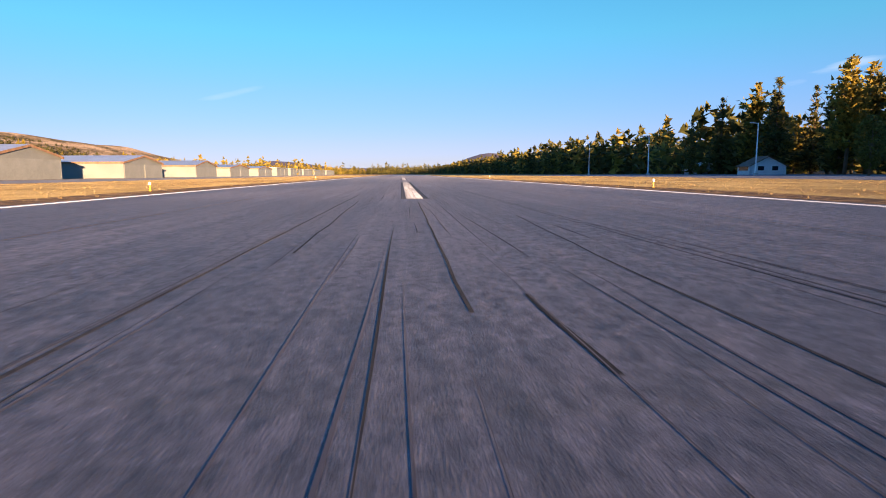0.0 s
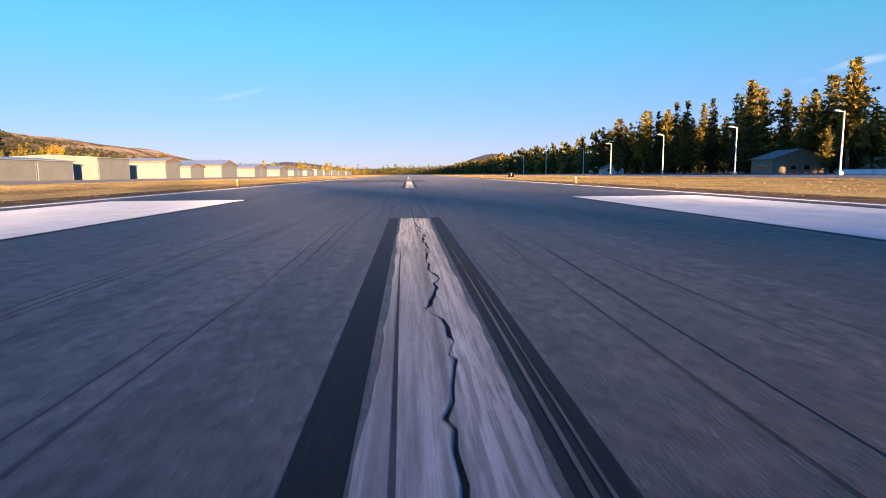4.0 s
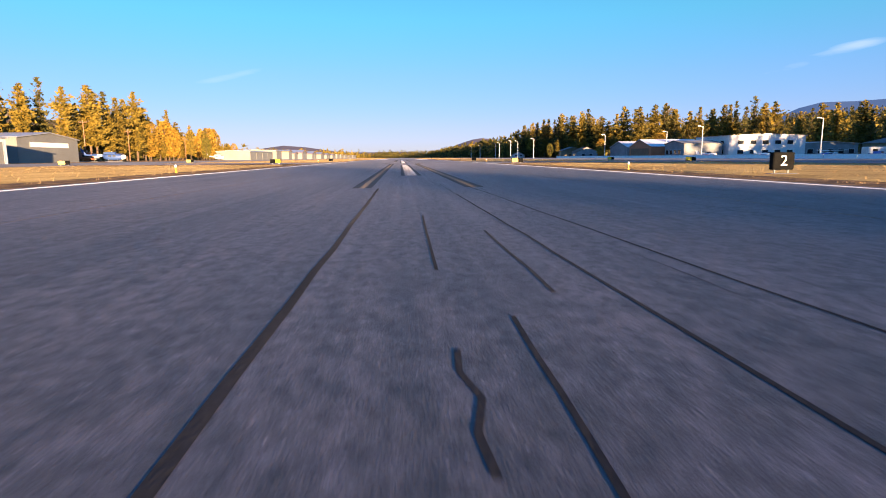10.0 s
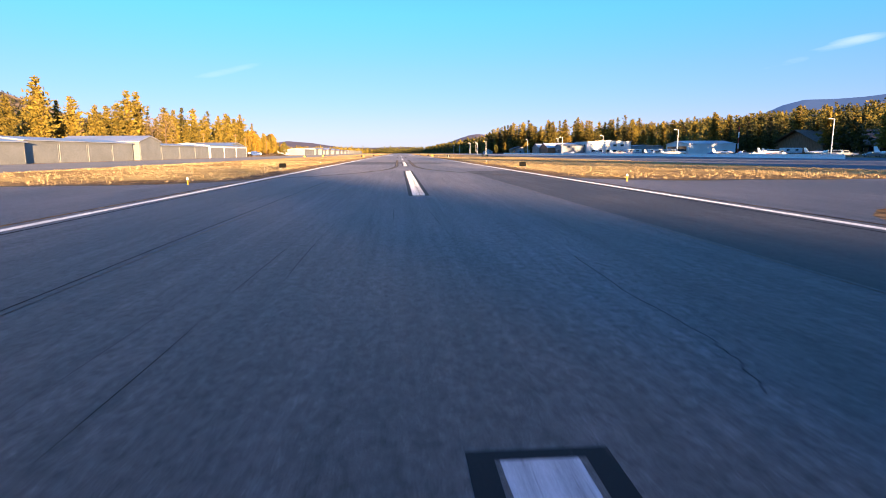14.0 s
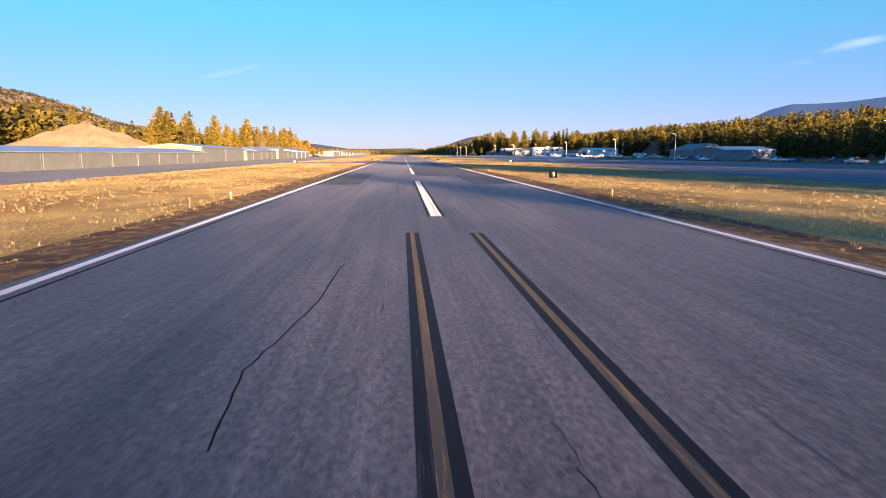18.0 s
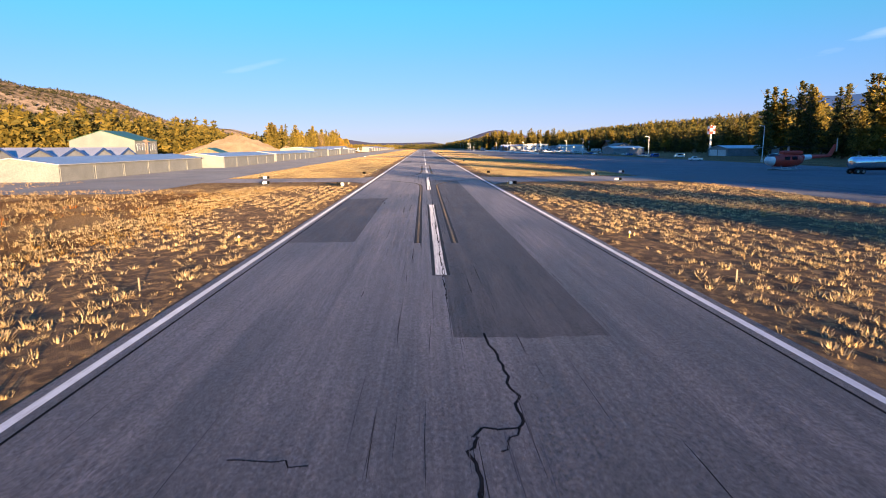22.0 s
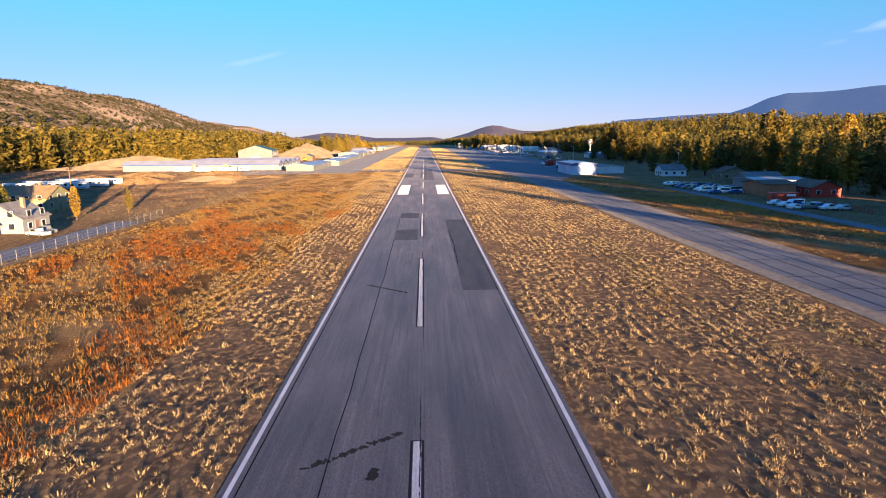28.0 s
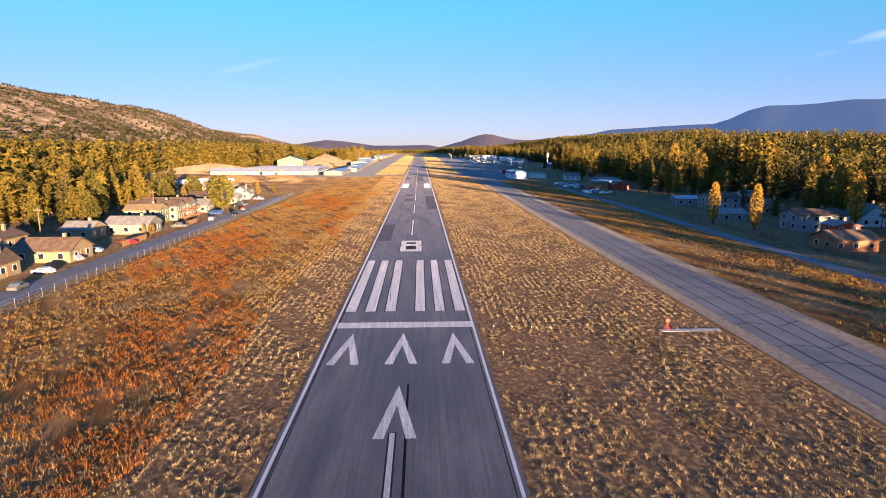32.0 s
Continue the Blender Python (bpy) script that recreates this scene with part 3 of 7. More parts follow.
OFF_NEAR = {2: -0.75, 5: 0.6, 7: -1.1, 8: -0.5, 11: 1.2, 12: -2.5, 13: -1.0, 14: 2.4, 15: -1.1, 16: 0.7, 18: -0.5, 19: -0.5}
OFF_FAR = {4: 1.0, 5: 0.6, 8: 0.5, 9: -0.5, 7: -1.0, 10: 2.7, 12: -2.6, 13: -0.4, 14: 1.7, 15: -1.0, 16: 1.3, 18: -2.2, 19: 0.5}
for k in range(0, 24):
    y0 = (94.5 + 60.96 * k) * 0.8
    stripe(-STRIPE / 2, STRIPE / 2, y0 + OFF_NEAR.get(k, 0), y0 + 29.26 + OFF_FAR.get(k, 0), m=WHITE_WORN if k > 16 or k == 14 else WHITE)
# edge lines
for s in (-1, 1):
    part("edge_line", slab(s * W - 0.12, s * W + 0.12, -170, 1560, 0.030, 20), WHITE_SOLID, runway, "white runway edge line")
    part("edge_crack", slab(s * (W - 0.42) - 0.04, s * (W - 0.42) + 0.04, -170, 700, 0.026, 20), TAR, runway, "dark sealed crack beside the edge line")
# threshold bars, threshold line, number, arrowheads
for x0, x1 in ((-8.1, -6.7), (-5.45, -4.05), (-2.75, -1.35), (1.33, 2.7), (4.05, 5.35), (6.75, 8.12)):
    stripe(x0, x1, 5.0, 41.3, name="threshold_bar")
stripe(-8.5, 8.5, -2.4, 0.0, name="threshold_line")
yb, yt = 51.3, 65.8
out = [(-2.35, yb), (2.35, yb), (2.35, 58.4), (1.75, 59.4), (2.35, 60.4), (2.35, yt), (-2.35, yt), (-2.35, 60.4), (-1.75, 59.4), (-2.35, 58.4)]
part("black_border", sheet([(x * 1.06, 58.5 + (y - 58.5) * 1.03) for x, y in out], 0.028), BLACK, runway)
b8 = Build()
for q in (((-2.35, yb), (2.35, yb), (2.35, 53.8), (-2.35, 53.8)), ((-2.35, 53.8), (-1.1, 53.8), (-1.1, 58.4), (-2.35, 58.4)), ((1.1, 53.8), (2.35, 53.8), (2.35, 58.4), (1.1, 58.4)),
          ((-2.35, 58.4), (2.35, 58.4), (1.75, 59.4), (-1.75, 59.4)), ((-1.75, 59.4), (1.75, 59.4), (2.35, 60.4), (-2.35, 60.4)), ((-2.35, 60.4), (2.35, 60.4), (2.35, 61.1), (-2.35, 61.1)),
          ((-2.35, 61.1), (-1.1, 61.1), (-1.1, 63.4), (-2.35, 63.4)), ((1.1, 61.1), (2.35, 61.1), (2.35, 63.4), (1.1, 63.4)), ((-2.35, 63.4), (2.35, 63.4), (2.35, yt), (-2.35, yt))):
    b8.quad(*[(x, y, zz(0.032)) for x, y in q])
part("runway_number", b8, WHITE, runway, "white runway number 8")


def arrowhead(x, y, ln=10.2, half=1.7, leg=0.85):
    b = Build()
    for s in (-1, 1):
        q = [(x, y), (x + s * half, y - ln), (x + s * (half - leg), y - ln), (x, y - ln * 0.42)]
        b.quad(*[(a, c, zz(0.032)) for a, c in (q if s < 0 else q[::-1])])
    part("black_border", sheet([(x, y + 0.4), (x + half + 0.2, y - ln - 0.2), (x - half - 0.2, y - ln - 0.2)], 0.026), ASPHALT, runway)
    part("arrowhead", b, WHITE, runway, "white displaced threshold arrowhead")


for x in (-6.0, 0.0, 5.9):
    arrowhead(x, -4.5)
arrowhead(0.0, -20.2)
stripe(-0.4, 0.0, -80, -29.5, name="arrow_shaft")
arrowhead(0.0, -92)
part("lane_strip", slab(0.75, 0.95, -80, -20, 0.030), TAR, runway, "dark sealed seam")
# aiming point blocks of both ends
for y0, y1 in ((248.7, 285), (905, 941)):
    for s in (-1, 1):
        x0, x1 = sorted((s * 4.3, s * 7.75))
        stripe(x0, x1, y0, y1, name="aiming_point_block", m=WHITE_SOLID)


def ribbon(pts, w, z):
    b = Build()
    z = zz(z)
    L, R = [], []
    for i, p in enumerate(pts):
        a, c = pts[max(i - 1, 0)], pts[min(i + 1, len(pts) - 1)]
        d = Vector((c[0] - a[0], c[1] - a[1])).normalized()
        L.append((p[0] - d.y * w / 2, p[1] + d.x * w / 2, z))
        R.append((p[0] + d.y * w / 2, p[1] - d.x * w / 2, z))
    n = len(pts)
    return b.add(L + R, [(i, i + n, i + n + 1, i + 1) for i in range(n - 1)])


def smooth_path(pts, k=8):
    out = []
    for i in range(len(pts) - 1):
        p0, p1, p2, p3 = (Vector(pts[max(0, min(len(pts) - 1, i + j))]) for j in (-1, 0, 1, 2))
        for q in range(k):
            t = q / k
            out.append(tuple(0.5 * (2 * p1 + (p2 - p0) * t + (2 * p0 - 5 * p1 + 4 * p2 - p3) * t * t + (3 * p1 - p0 - 3 * p2 + p3) * t ** 3)))
    return out + [tuple(pts[-1])]


def lead_line(pts):
    c = smooth_path(pts)
    part("black_border", ribbon(c, 0.41, 0.029), BLACK, runway)
    part("yellow_lead_line", ribbon(c, 0.125, 0.034), YELLOW, runway, "worn yellow taxi lead-off line with black borders")


def seam_line(pts, w=0.05, z=0.037, parent=None, jag=0.1):
    r = random.Random(int(pts[0][0] * 100 + pts[0][1]))
    c = []
    for i in range(len(pts) - 1):
        for q in range(6):
            t = q / 6
            c.append((pts[i][0] + (pts[i + 1][0] - pts[i][0]) * t + r.uniform(-jag, jag), pts[i][1] + (pts[i + 1][1] - pts[i][1]) * t + r.uniform(-jag, jag)))
    c.append(pts[-1])
    part("sealed_crack", ribbon(c, w, z), TAR, parent or runway, "black tar-sealed crack")


lead_line([(-1.05, 460.4), (-1.05, 440), (-1.05, 425), (-1.2, 415), (-1.8, 408), (-2.9, 403.5), (-4.6, 401), (-8.5, 397.5), (-15, 394.5), (-24, 393)])
lead_line([(0.95, 460.2), (0.95, 440), (0.95, 425), (1.0, 412.5), (1.8, 407.8), (3.2, 404), (5, 401.5), (8.5, 398), (15, 395), (24, 393.5)])
lead_line([(-1.02, 328), (-1.02, 350), (-1.0, 370), (-1.1, 376.5), (-1.5, 379.1), (-2.1, 381.5), (-3.5, 384.4), (-5.7, 387.4), (-8.5, 389.5), (-12.8, 391.3), (-15.8, 391.4), (-25, 391.2)])
lead_line([(0.98, 328), (1.0, 350), (1.05, 370), (1.1, 376), (1.3, 378), (1.8, 380.2), (3.2, 383.8), (5.1, 386.5), (7.4, 388.8), (13.2, 391.7), (24, 392)])
for s in (-1, 1):
    lead_line([(s * 1.08, 708.8), (s * 1.05, 690), (s * 1.0, 668), (s * 1.0, 657.5), (s * 1.4, 649), (s * 2.15, 643.2), (s * 2.9, 640.2), (s * 3.9, 636.5), (s * 6.5, 631), (s * 12, 625), (s * 22, 621)])
    lead_line([(s * 1.2, 752.2), (s * 1.2, 775), (s * 1.2, 795), (s * 1.5, 801), (s * 2.4, 805.5), (s * 4.1, 809.1), (s * 5.1, 810.5), (s * 6.8, 812.2), (s * 13, 815.5), (s * 24, 817)])
    lead_line([(s * 1.15, 884.0), (s * 1.15, 860), (s * 1.15, 835), (s * 1.2, 829)])

CRACKS_EXIT = ((((-5.8, 375.2), (-2.9, 375.3), (-2.6, 375.7), (-1.1, 375.6), (0.1, 375.8), (0.8, 376.2), (2.1, 376.6), (8.0, 376.6)), 0.07), (((-2.8, 375.2), (-2.7, 376.6), (-2.6, 377.7), (-2.5, 379.0)), 0.06),
               (((0.9, 312.5), (1.1, 310.3), (1.2, 308.3), (1.1, 306.9), (0.3, 306.8), (0.1, 306.1), (0.2, 304.7), (0.3, 298)), 0.09), (((-4, 306), (-2.6, 305.7)), 0.05), (((1.1, 306.9), (0.6, 306.0)), 0.06),
               (((-7.6, 361.3), (-1.3, 360.2), (5.2, 359.8)), 0.06), (((-7.2, 348.7), (-6.1, 348.8), (-4.3, 348.2)), 0.05), (((-4.38, 356.8), (-4.5, 353), (-4.27, 350.6)), 0.08), (((1.3, 346.6), (4.9, 346.7)), 0.07))
CRACKS_THRESHOLD = ((((-4.7, 46.8), (-2.4, 44.1), (-2.7, 40.0), (-2.9, 35.7), (-2.7, 24), (-2.3, 10)), 0.10), (((0.4, 263.6), (1.8, 260.6), (1.7, 256.0)), 0.08), (((4.48, 293), (4.48, 285), (4.3, 248.4), (4.4, 239.2)), 0.07),
                    (((-4.1, 244.2), (-3.8, 239.1)), 0.08), (((-4.6, 203.1), (-4.45, 160), (-4.3, 133.8), (-4.4, 100)), 0.09), (((-8.2, 20), (-8.3, -40)), 0.12), (((-7.9, 268), (-6, 269.5), (-4.3, 268.4)), 0.06), (((-7.7, 256), (-7.5, 250), (-7.4, 240)), 0.10),
                    (((4.6, 178), (4.9, 165), (4.7, 150)), 0.1), (((-8.2, 75), (-3, 74)), 0.08), (((-4.7, 88), (-4.4, 82)), 0.08), (((-1.8, 283.5), (-1.9, 281), (-1.78, 279)), 0.06))
CRACKS_FAR = ((((-2.7, 455.1), (-2.8, 451.8), (-3.0, 449.8), (-3.2, 448.6), (-3.0, 446.7)), 0.03), (((1.84, 600.8), (1.74, 598.3), (1.8, 597.1), (1.75, 596.5), (1.58, 595.9)), 0.012), (((-4.55, 598), (-4.57, 625)), 0.03),
              (((-2.9, 646), (-2.98, 642), (-2.99, 637.6), (-3.13, 635.5)), 0.012), (((-2.95, 634.9), (-2.1, 634.5), (-1.34, 634.3)), 0.01))
for p, w in CRACKS_EXIT + CRACKS_THRESHOLD + CRACKS_FAR:
    seam_line(p, w * 0.75, jag=0.09 if p[0][1] < 430 else 0.025)
# yellow edge lines round the exits' fillets
for y0, y1, fl in ((382.5, 397, 5), (607, 622, 6), (806, 822, 6)):
    for s in (-1, 1):
        for yc, sg in ((y0 + (3.7 if s < 0 and y0 < 400 else 0), -1), (y1, 1)):
            arc = [(s * (9.6 + fl * (1 - math.cos(a))), yc + sg * (fl - fl * math.sin(a))) for a in (0, 0.25, 0.5, 0.75, 1.0, 1.25, 1.5)] + [(s * 22, yc)]
            part("black_border", ribbon(arc, 0.62, 0.029), BLACK, runway)
            for o in (-0.15, 0.15):
                part("yellow_edge_line", ribbon([(x + s * o * 0.5, y + sg * o) for x, y in arc], 0.11, 0.034), YELLOW, runway, "double yellow taxiway edge line")
# broad dark spills: smeared blots strung along a line
for j, (a, c, w) in enumerate((((-5.5, 102.4), (-0.9, 105.8), 0.42), ((-5.9, 139.4), (-1.5, 135.9), 0.36), ((-2.2, 101.4), (-2.0, 102.2), 0.4))):
    rb = random.Random(40 + j)
    n = 30
    st = Build()
    for k in range(n):
        q = k / (n - 1)
        cx, cy = a[0] + (c[0] - a[0]) * q + rb.gauss(0, 0.05), a[1] + (c[1] - a[1]) * q + rb.gauss(0, 0.08)
        rx, ry = rb.uniform(0.10, 0.26), w * rb.uniform(0.25, 0.8) * (1 - 0.5 * abs(q - 0.45))
        st.add([(cx + rx * math.cos(t) * rb.uniform(0.6, 1.2), cy + ry * math.sin(t) * rb.uniform(0.5, 1.3), 0.0212 + 0.000008 * k) for t in [6.283 * i / 9 for i in range(9)]], [tuple(range(9))])
    part("oil_stain", st, RUBBER, runway, "dark smeared stain")
# long rubber tracks, stretch by stretch
TRACKS_NORTH = ((-1.66, 1036.4, -1.68, 1054, 0.022), (-1.26, 1040.4, -1.38, 1050, 0.02), (-0.03, 1038.2, 0.03, 1049, 0.022), (0.34, 1037.3, 0.31, 1038.6, 0.03), (1.08, 1036.2, 1.18, 1040, 0.02), (1.18, 1040, 1.42, 1044.5, 0.016),
                (1.96, 1037, 1.93, 1062, 0.014), (2.06, 1037, 2.02, 1060, 0.012), (-2.54, 1010, -2.25, 1014.5, 0.016), (-2.34, 1010, -2.17, 1014.5, 0.016), (-1.31, 1009.6, -1.3, 1012.2, 0.02), (-1.08, 1010.2, -1.05, 1012.6, 0.014), (-1.67, 1012.2, -1.62, 1015, 0.014))
TRACKS_PATCH = ((1.18, 1014, 1.26, 1009, 0.016), (1.7, 1014.5, 1.58, 1009.6, 0.018), (-1.66, 1022.9, -1.43, 1033.7, 0.018), (-0.43, 1011, -0.41, 1014, 0.02), (-1.54, 982, -1.9, 986, 0.022), (-1.55, 986.7, -0.95, 1002.4, 0.02), (0.96, 995.2, 0.99, 988.6, 0.02),
                (1.12, 994, 1.3, 986.4, 0.022), (1.28, 989.2, 1.4, 986, 0.022), (1.58, 988.3, 2.65, 984.2, 0.018), (0.22, 984.6, 0.22, 982, 0.016), (0.66, 984.6, 0.56, 982.4, 0.02), (1.1, 984, 0.96, 982.2, 0.022), (-1.47, 954.8, -1.49, 968, 0.024), (-1.9, 955, -1.95, 967, 0.018))
TRACKS_MIDDLE = ((0.88, 805.3, 0.9, 809.2, 0.014), (0.905, 805.6, 0.915, 808.4, 0.007), (0.01, 806.05, 0.045, 807.2, 0.006), (0.035, 806.05, 0.05, 808.2, 0.012), (0.062, 806.1, 0.058, 807.4, 0.006), (0.82, 953.5, 0.8, 958, 0.02), (-0.47, 954.2, -0.48, 956.4, 0.024), (-1.83, 871.5, -1.7, 878, 0.02), (2.16, 877, 2.15, 874, 0.022), (2.36, 875, 2.56, 871.6, 0.02), (1.55, 870, 1.68, 867.6, 0.02), (2.45, 870.2, 2.49, 869.2, 0.022), (-0.49, 867.2, -0.49, 868.2, 0.02),
                 (-0.33, 845, -0.38, 836.2, 0.05), (-1.44, 839, -1.27, 840.6, 0.016), (2.16, 850, 2.22, 841.6, 0.02), (1.64, 839.5, 1.68, 837, 0.022), (1.1, 753, 1.36, 741, 0.02), (0.58, 750, 0.66, 740.4, 0.022), (-0.84, 752, -0.88, 740.6, 0.045))
TRACKS_SOUTH = ((-0.16, 746.2, -0.2, 743, 0.02), (0.34, 744.8, 0.33, 742.4, 0.022), (-0.2, 741.6, -0.21, 740.8, 0.022), (0.06, 742, 0.02, 740.4, 0.02), (1.25, 724, 1.34, 707.6, 0.026), (-0.36, 707.5, -0.36, 706.6, 0.02), (-1.26, 642, -1.3, 634.4, 0.02), (-1.02, 642, -1.0, 637.4, 0.025),
                (-1.57, 502.4, -1.72, 481.6, 0.024), (-1.2, 491.4, -1.24, 482, 0.02), (-0.29, 485.2, -0.35, 481.8, 0.016), (1.97, 430, 1.76, 419.4, 0.025), (1.78, 416.8, 1.9, 409, 0.03), (1.94, 416.4, 2.02, 409.4, 0.022), (-2.24, 412.6, -2.24, 410.8, 0.03), (-0.59, 411.8, -0.62, 409.4, 0.03))
TRACKS_END = ((0.05, 415.8, 0.0, 411.6, 0.022), (-2.07, 398, -1.93, 382.4, 0.035), (-1.56, 403, -1.46, 381.4, 0.04), (-0.82, 410, -0.98, 381, 0.035), (1.27, 391, 1.07, 380, 0.05), (-1.78, 349.4, -1.82, 344, 0.035), (-2.36, 347.2, -2.26, 343.2, 0.05), (-1.6, 287, -1.36, 272, 0.06),
              (0.97, 288, 0.86, 279, 0.05), (1.53, 280.6, 1.48, 271.6, 0.05), (2.16, 297, 1.84, 285, 0.04), (-3.68, 275.6, -3.3, 270, 0.045), (-3.46, 279, -3.1, 273, 0.04), (-2.7, 489.2, -2.7, 488, 0.03))
for x0, y0, x1, y1, w in TRACKS_NORTH + TRACKS_PATCH + TRACKS_MIDDLE + TRACKS_SOUTH + TRACKS_END:
    n = max(4, int(abs(y1 - y0) / 0.8))
    rb = random.Random(int(x0 * 50 + y0))
    wob = rb.uniform(0.004, 0.01)
    c = [(x0 + (x1 - x0) * k / n + rb.gauss(0, wob), y0 + (y1 - y0) * k / n) for k in range(n + 1)]
    part("rubber_track", ribbon(c, w, 0.0385), RUBBER, runway, "long dark rubber track")

# pale scrapes of a plough's blade over the repairs
for x0, y0, x1, y1, w in ((-0.72, 683, -0.81, 668, 0.012), (-1.47, 679, -1.56, 670, 0.007), (-2.15, 675, -2.23, 670, 0.006), (3.1, 345.2, 3.08, 341, 0.03), (2.31, 346, 2.37, 343, 0.025), (1.6, 348, 1.85, 344, 0.03), (2.48, 341.3, 2.3, 339.8, 0.025),
                          (-7.36, 347.4, -7.62, 344.2, 0.10), (-5.76, 343, -5.88, 340, 0.05), (2.08, 384, 2.46, 378, 0.025), (2.44, 376, 2.5, 374.4, 0.025), (-1.2, 984.2, -0.95, 982.4, 0.006), (-1.62, 985.2, -1.4, 982.6, 0.005), (0.02, 983, 0.02, 981.4, 0.005)):
    n = max(4, int(abs(y1 - y0)))
    rb = random.Random(int(x0 * 70 + y0))
    part("pale_scrape", ribbon([(x0 + (x1 - x0) * k / n + rb.gauss(0, 0.004), y0 + (y1 - y0) * k / n) for k in range(n + 1)], w, 0.040), SCRAPE, runway, "pale scraped line over dark asphalt")


def wander(y0, y1, x0, x1, w, amp, seed, step=0.22):
    """A crack that wanders sideways in short jags and swells and thins."""
    r = random.Random(seed)
    n = int((y1 - y0) / step)
    x, L, R = 0.0, [], []
    for k in range(n + 1):
        x = 0.72 * x + r.gauss(0, amp)
        q = k / n
        cx, cy = x0 + (x1 - x0) * q + x, y0 + (y1 - y0) * q + r.uniform(-0.05, 0.05)
        h = w * r.choice((0.25, 0.5, 0.8, 1.0, 1.3)) / 2 * min(1, 12 * q, 12 * (1 - q))
        L.append((cx - h, cy, zz(0.042)))
        R.append((cx + h, cy, zz(0.042)))
    n = len(L)
    part("open_crack", Build().add(L + R, [(i, i + n, i + n + 1, i + 1) for i in range(n - 1)]), TAR, runway, "jagged open crack along the centreline")


def worn_edge(x, inward, y0, y1, deep, seed):
    """Paint that has flaked off a stripe's edge in ragged bites, down to the asphalt."""
    r = random.Random(seed)
    outer, inner = [], []
    n = int((y1 - y0) / 0.16)
    base = 0.0
    for i in range(n + 1):
        base = min(1, max(0, base + r.uniform(-0.2, 0.2)))
        d = deep * (0.75 * base + 0.25 * r.random()) * min(1, 0.2 + i / 12)
        y = y0 + (y1 - y0) * i / n
        outer.append((x - inward * 0.004, y, zz(0.036)))
        inner.append((x + inward * max(0.003, d), y, zz(0.036)))
    a, b = (outer, inner) if inward > 0 else (inner, outer)
    part("worn_edge", Build().add(a + b, [(i, i + n + 1, i + n + 2, i + 1) for i in range(n)]), ASPHALT, runway, "ragged strip of asphalt where the paint has flaked off")


for k in range(0, 22):
    ya = (94.5 + 60.96 * k) * 0.8
    worn_edge(-STRIPE / 2, 1, ya + OFF_NEAR.get(k, 0), ya + 29.26 + OFF_FAR.get(k, 0), 0.2 if k == 12 else 0.05, 700 + k)
    worn_edge(STRIPE / 2, -1, ya + OFF_NEAR.get(k, 0), ya + 29.26 + OFF_FAR.get(k, 0), 0.06 if k == 12 else 0.04, 800 + k)

# the middle joint has opened along the centreline stripes
for k in range(0, 22):
    ya = (94.5 + 60.96 * k) * 0.8
    low = k < 7
    if k in (9, 10, 13, 14):
        continue
    wander(ya - (6 if low else 1), ya + (36 if low else 30.5), (0.24, 0.3, 0.26, 0.24, 0.2, 0.06, 0.08, 0.1, 0.06, 0, 0, 0.05, -0.06, 0, 0, -0.08, -0.02, 0.05, 0.02, 0.0, 0.04, 0.0)[k], 0.12 if low else 0.06, 0.055 if low else 0.016, 0.013 if low else 0.018, 300 + k, 0.22 if low else 0.11)

# tyre marks: thin rubber streaks along the runway, thickest near the touchdown zones
rs = random.Random(11)
marks = [Build() for _ in range(6)]
for k in range(1800):
    y = rs.choice((rs.uniform(150, 360), rs.uniform(860, 1110), rs.uniform(820, 1110), rs.uniform(-40, 1150)))
    x = rs.choice((rs.gauss(-1.2, 0.9), rs.gauss(1.0, 0.9), rs.gauss(0, 3.0)))
    if abs(x) > 8:
        continue
    ln, w = rs.uniform(0.8, 5) * (1.8 if y > 850 else 1.0), rs.uniform(0.006, 0.016) * (1.0 if y > 480 else 2.0)
    dx = rs.gauss(0, 0.012) * ln
    bld = marks[k % 6]
    z = 0.0214 + (k % 12) * 0.00001
    pts = [(x + dx * q / 5 + 0.008 * math.sin(q + k), y + ln * q / 5) for q in range(6)]
    ws = [0.15, 0.8, 1.0, 0.9, 0.6, 0.1]
    vs = [(px - w * s / 2, py, z) for (px, py), s in zip(pts, ws)] + [(px + w * s / 2, py, z) for (px, py), s in zip(pts, ws)]
    bld.add(vs, [(i, i + 6, i + 7, i + 1) for i in range(5)])
for bld in marks:
    tagged(part("tyre_marks", bld, RUBBER if bld in marks[:1] else RUBBER_FAINT, runway, "black skid marks of landing tyres"), kind="stuff")

# ---- exits, taxiway, aprons, road ----


def exit_way(name, s, y0, y1, x_in, x_out, flare):
    pts = [(x_in, y0 - flare)]
    pts += [(x_in + flare * (1 - math.cos(a)), y0 - flare + flare * math.sin(a)) for a in (0.3, 0.6, 0.9, 1.2, 1.5)]
    pts += [(x_out, y0), (x_out, y1)]
    pts += [(x_in + flare * (1 - math.cos(a)), y1 + flare - flare * math.sin(a)) for a in (1.5, 1.2, 0.9, 0.6, 0.3)]
    pts += [(x_in, y1 + flare)]
    pts = [(s * x, y) for x, y in pts]
    if s < 0:
        pts = pts[::-1]
    return solo(name, sheet(pts, 0.010), ASPHALT, "grey asphalt exit between the runway and the taxiway", "taxiway", kind="structure")


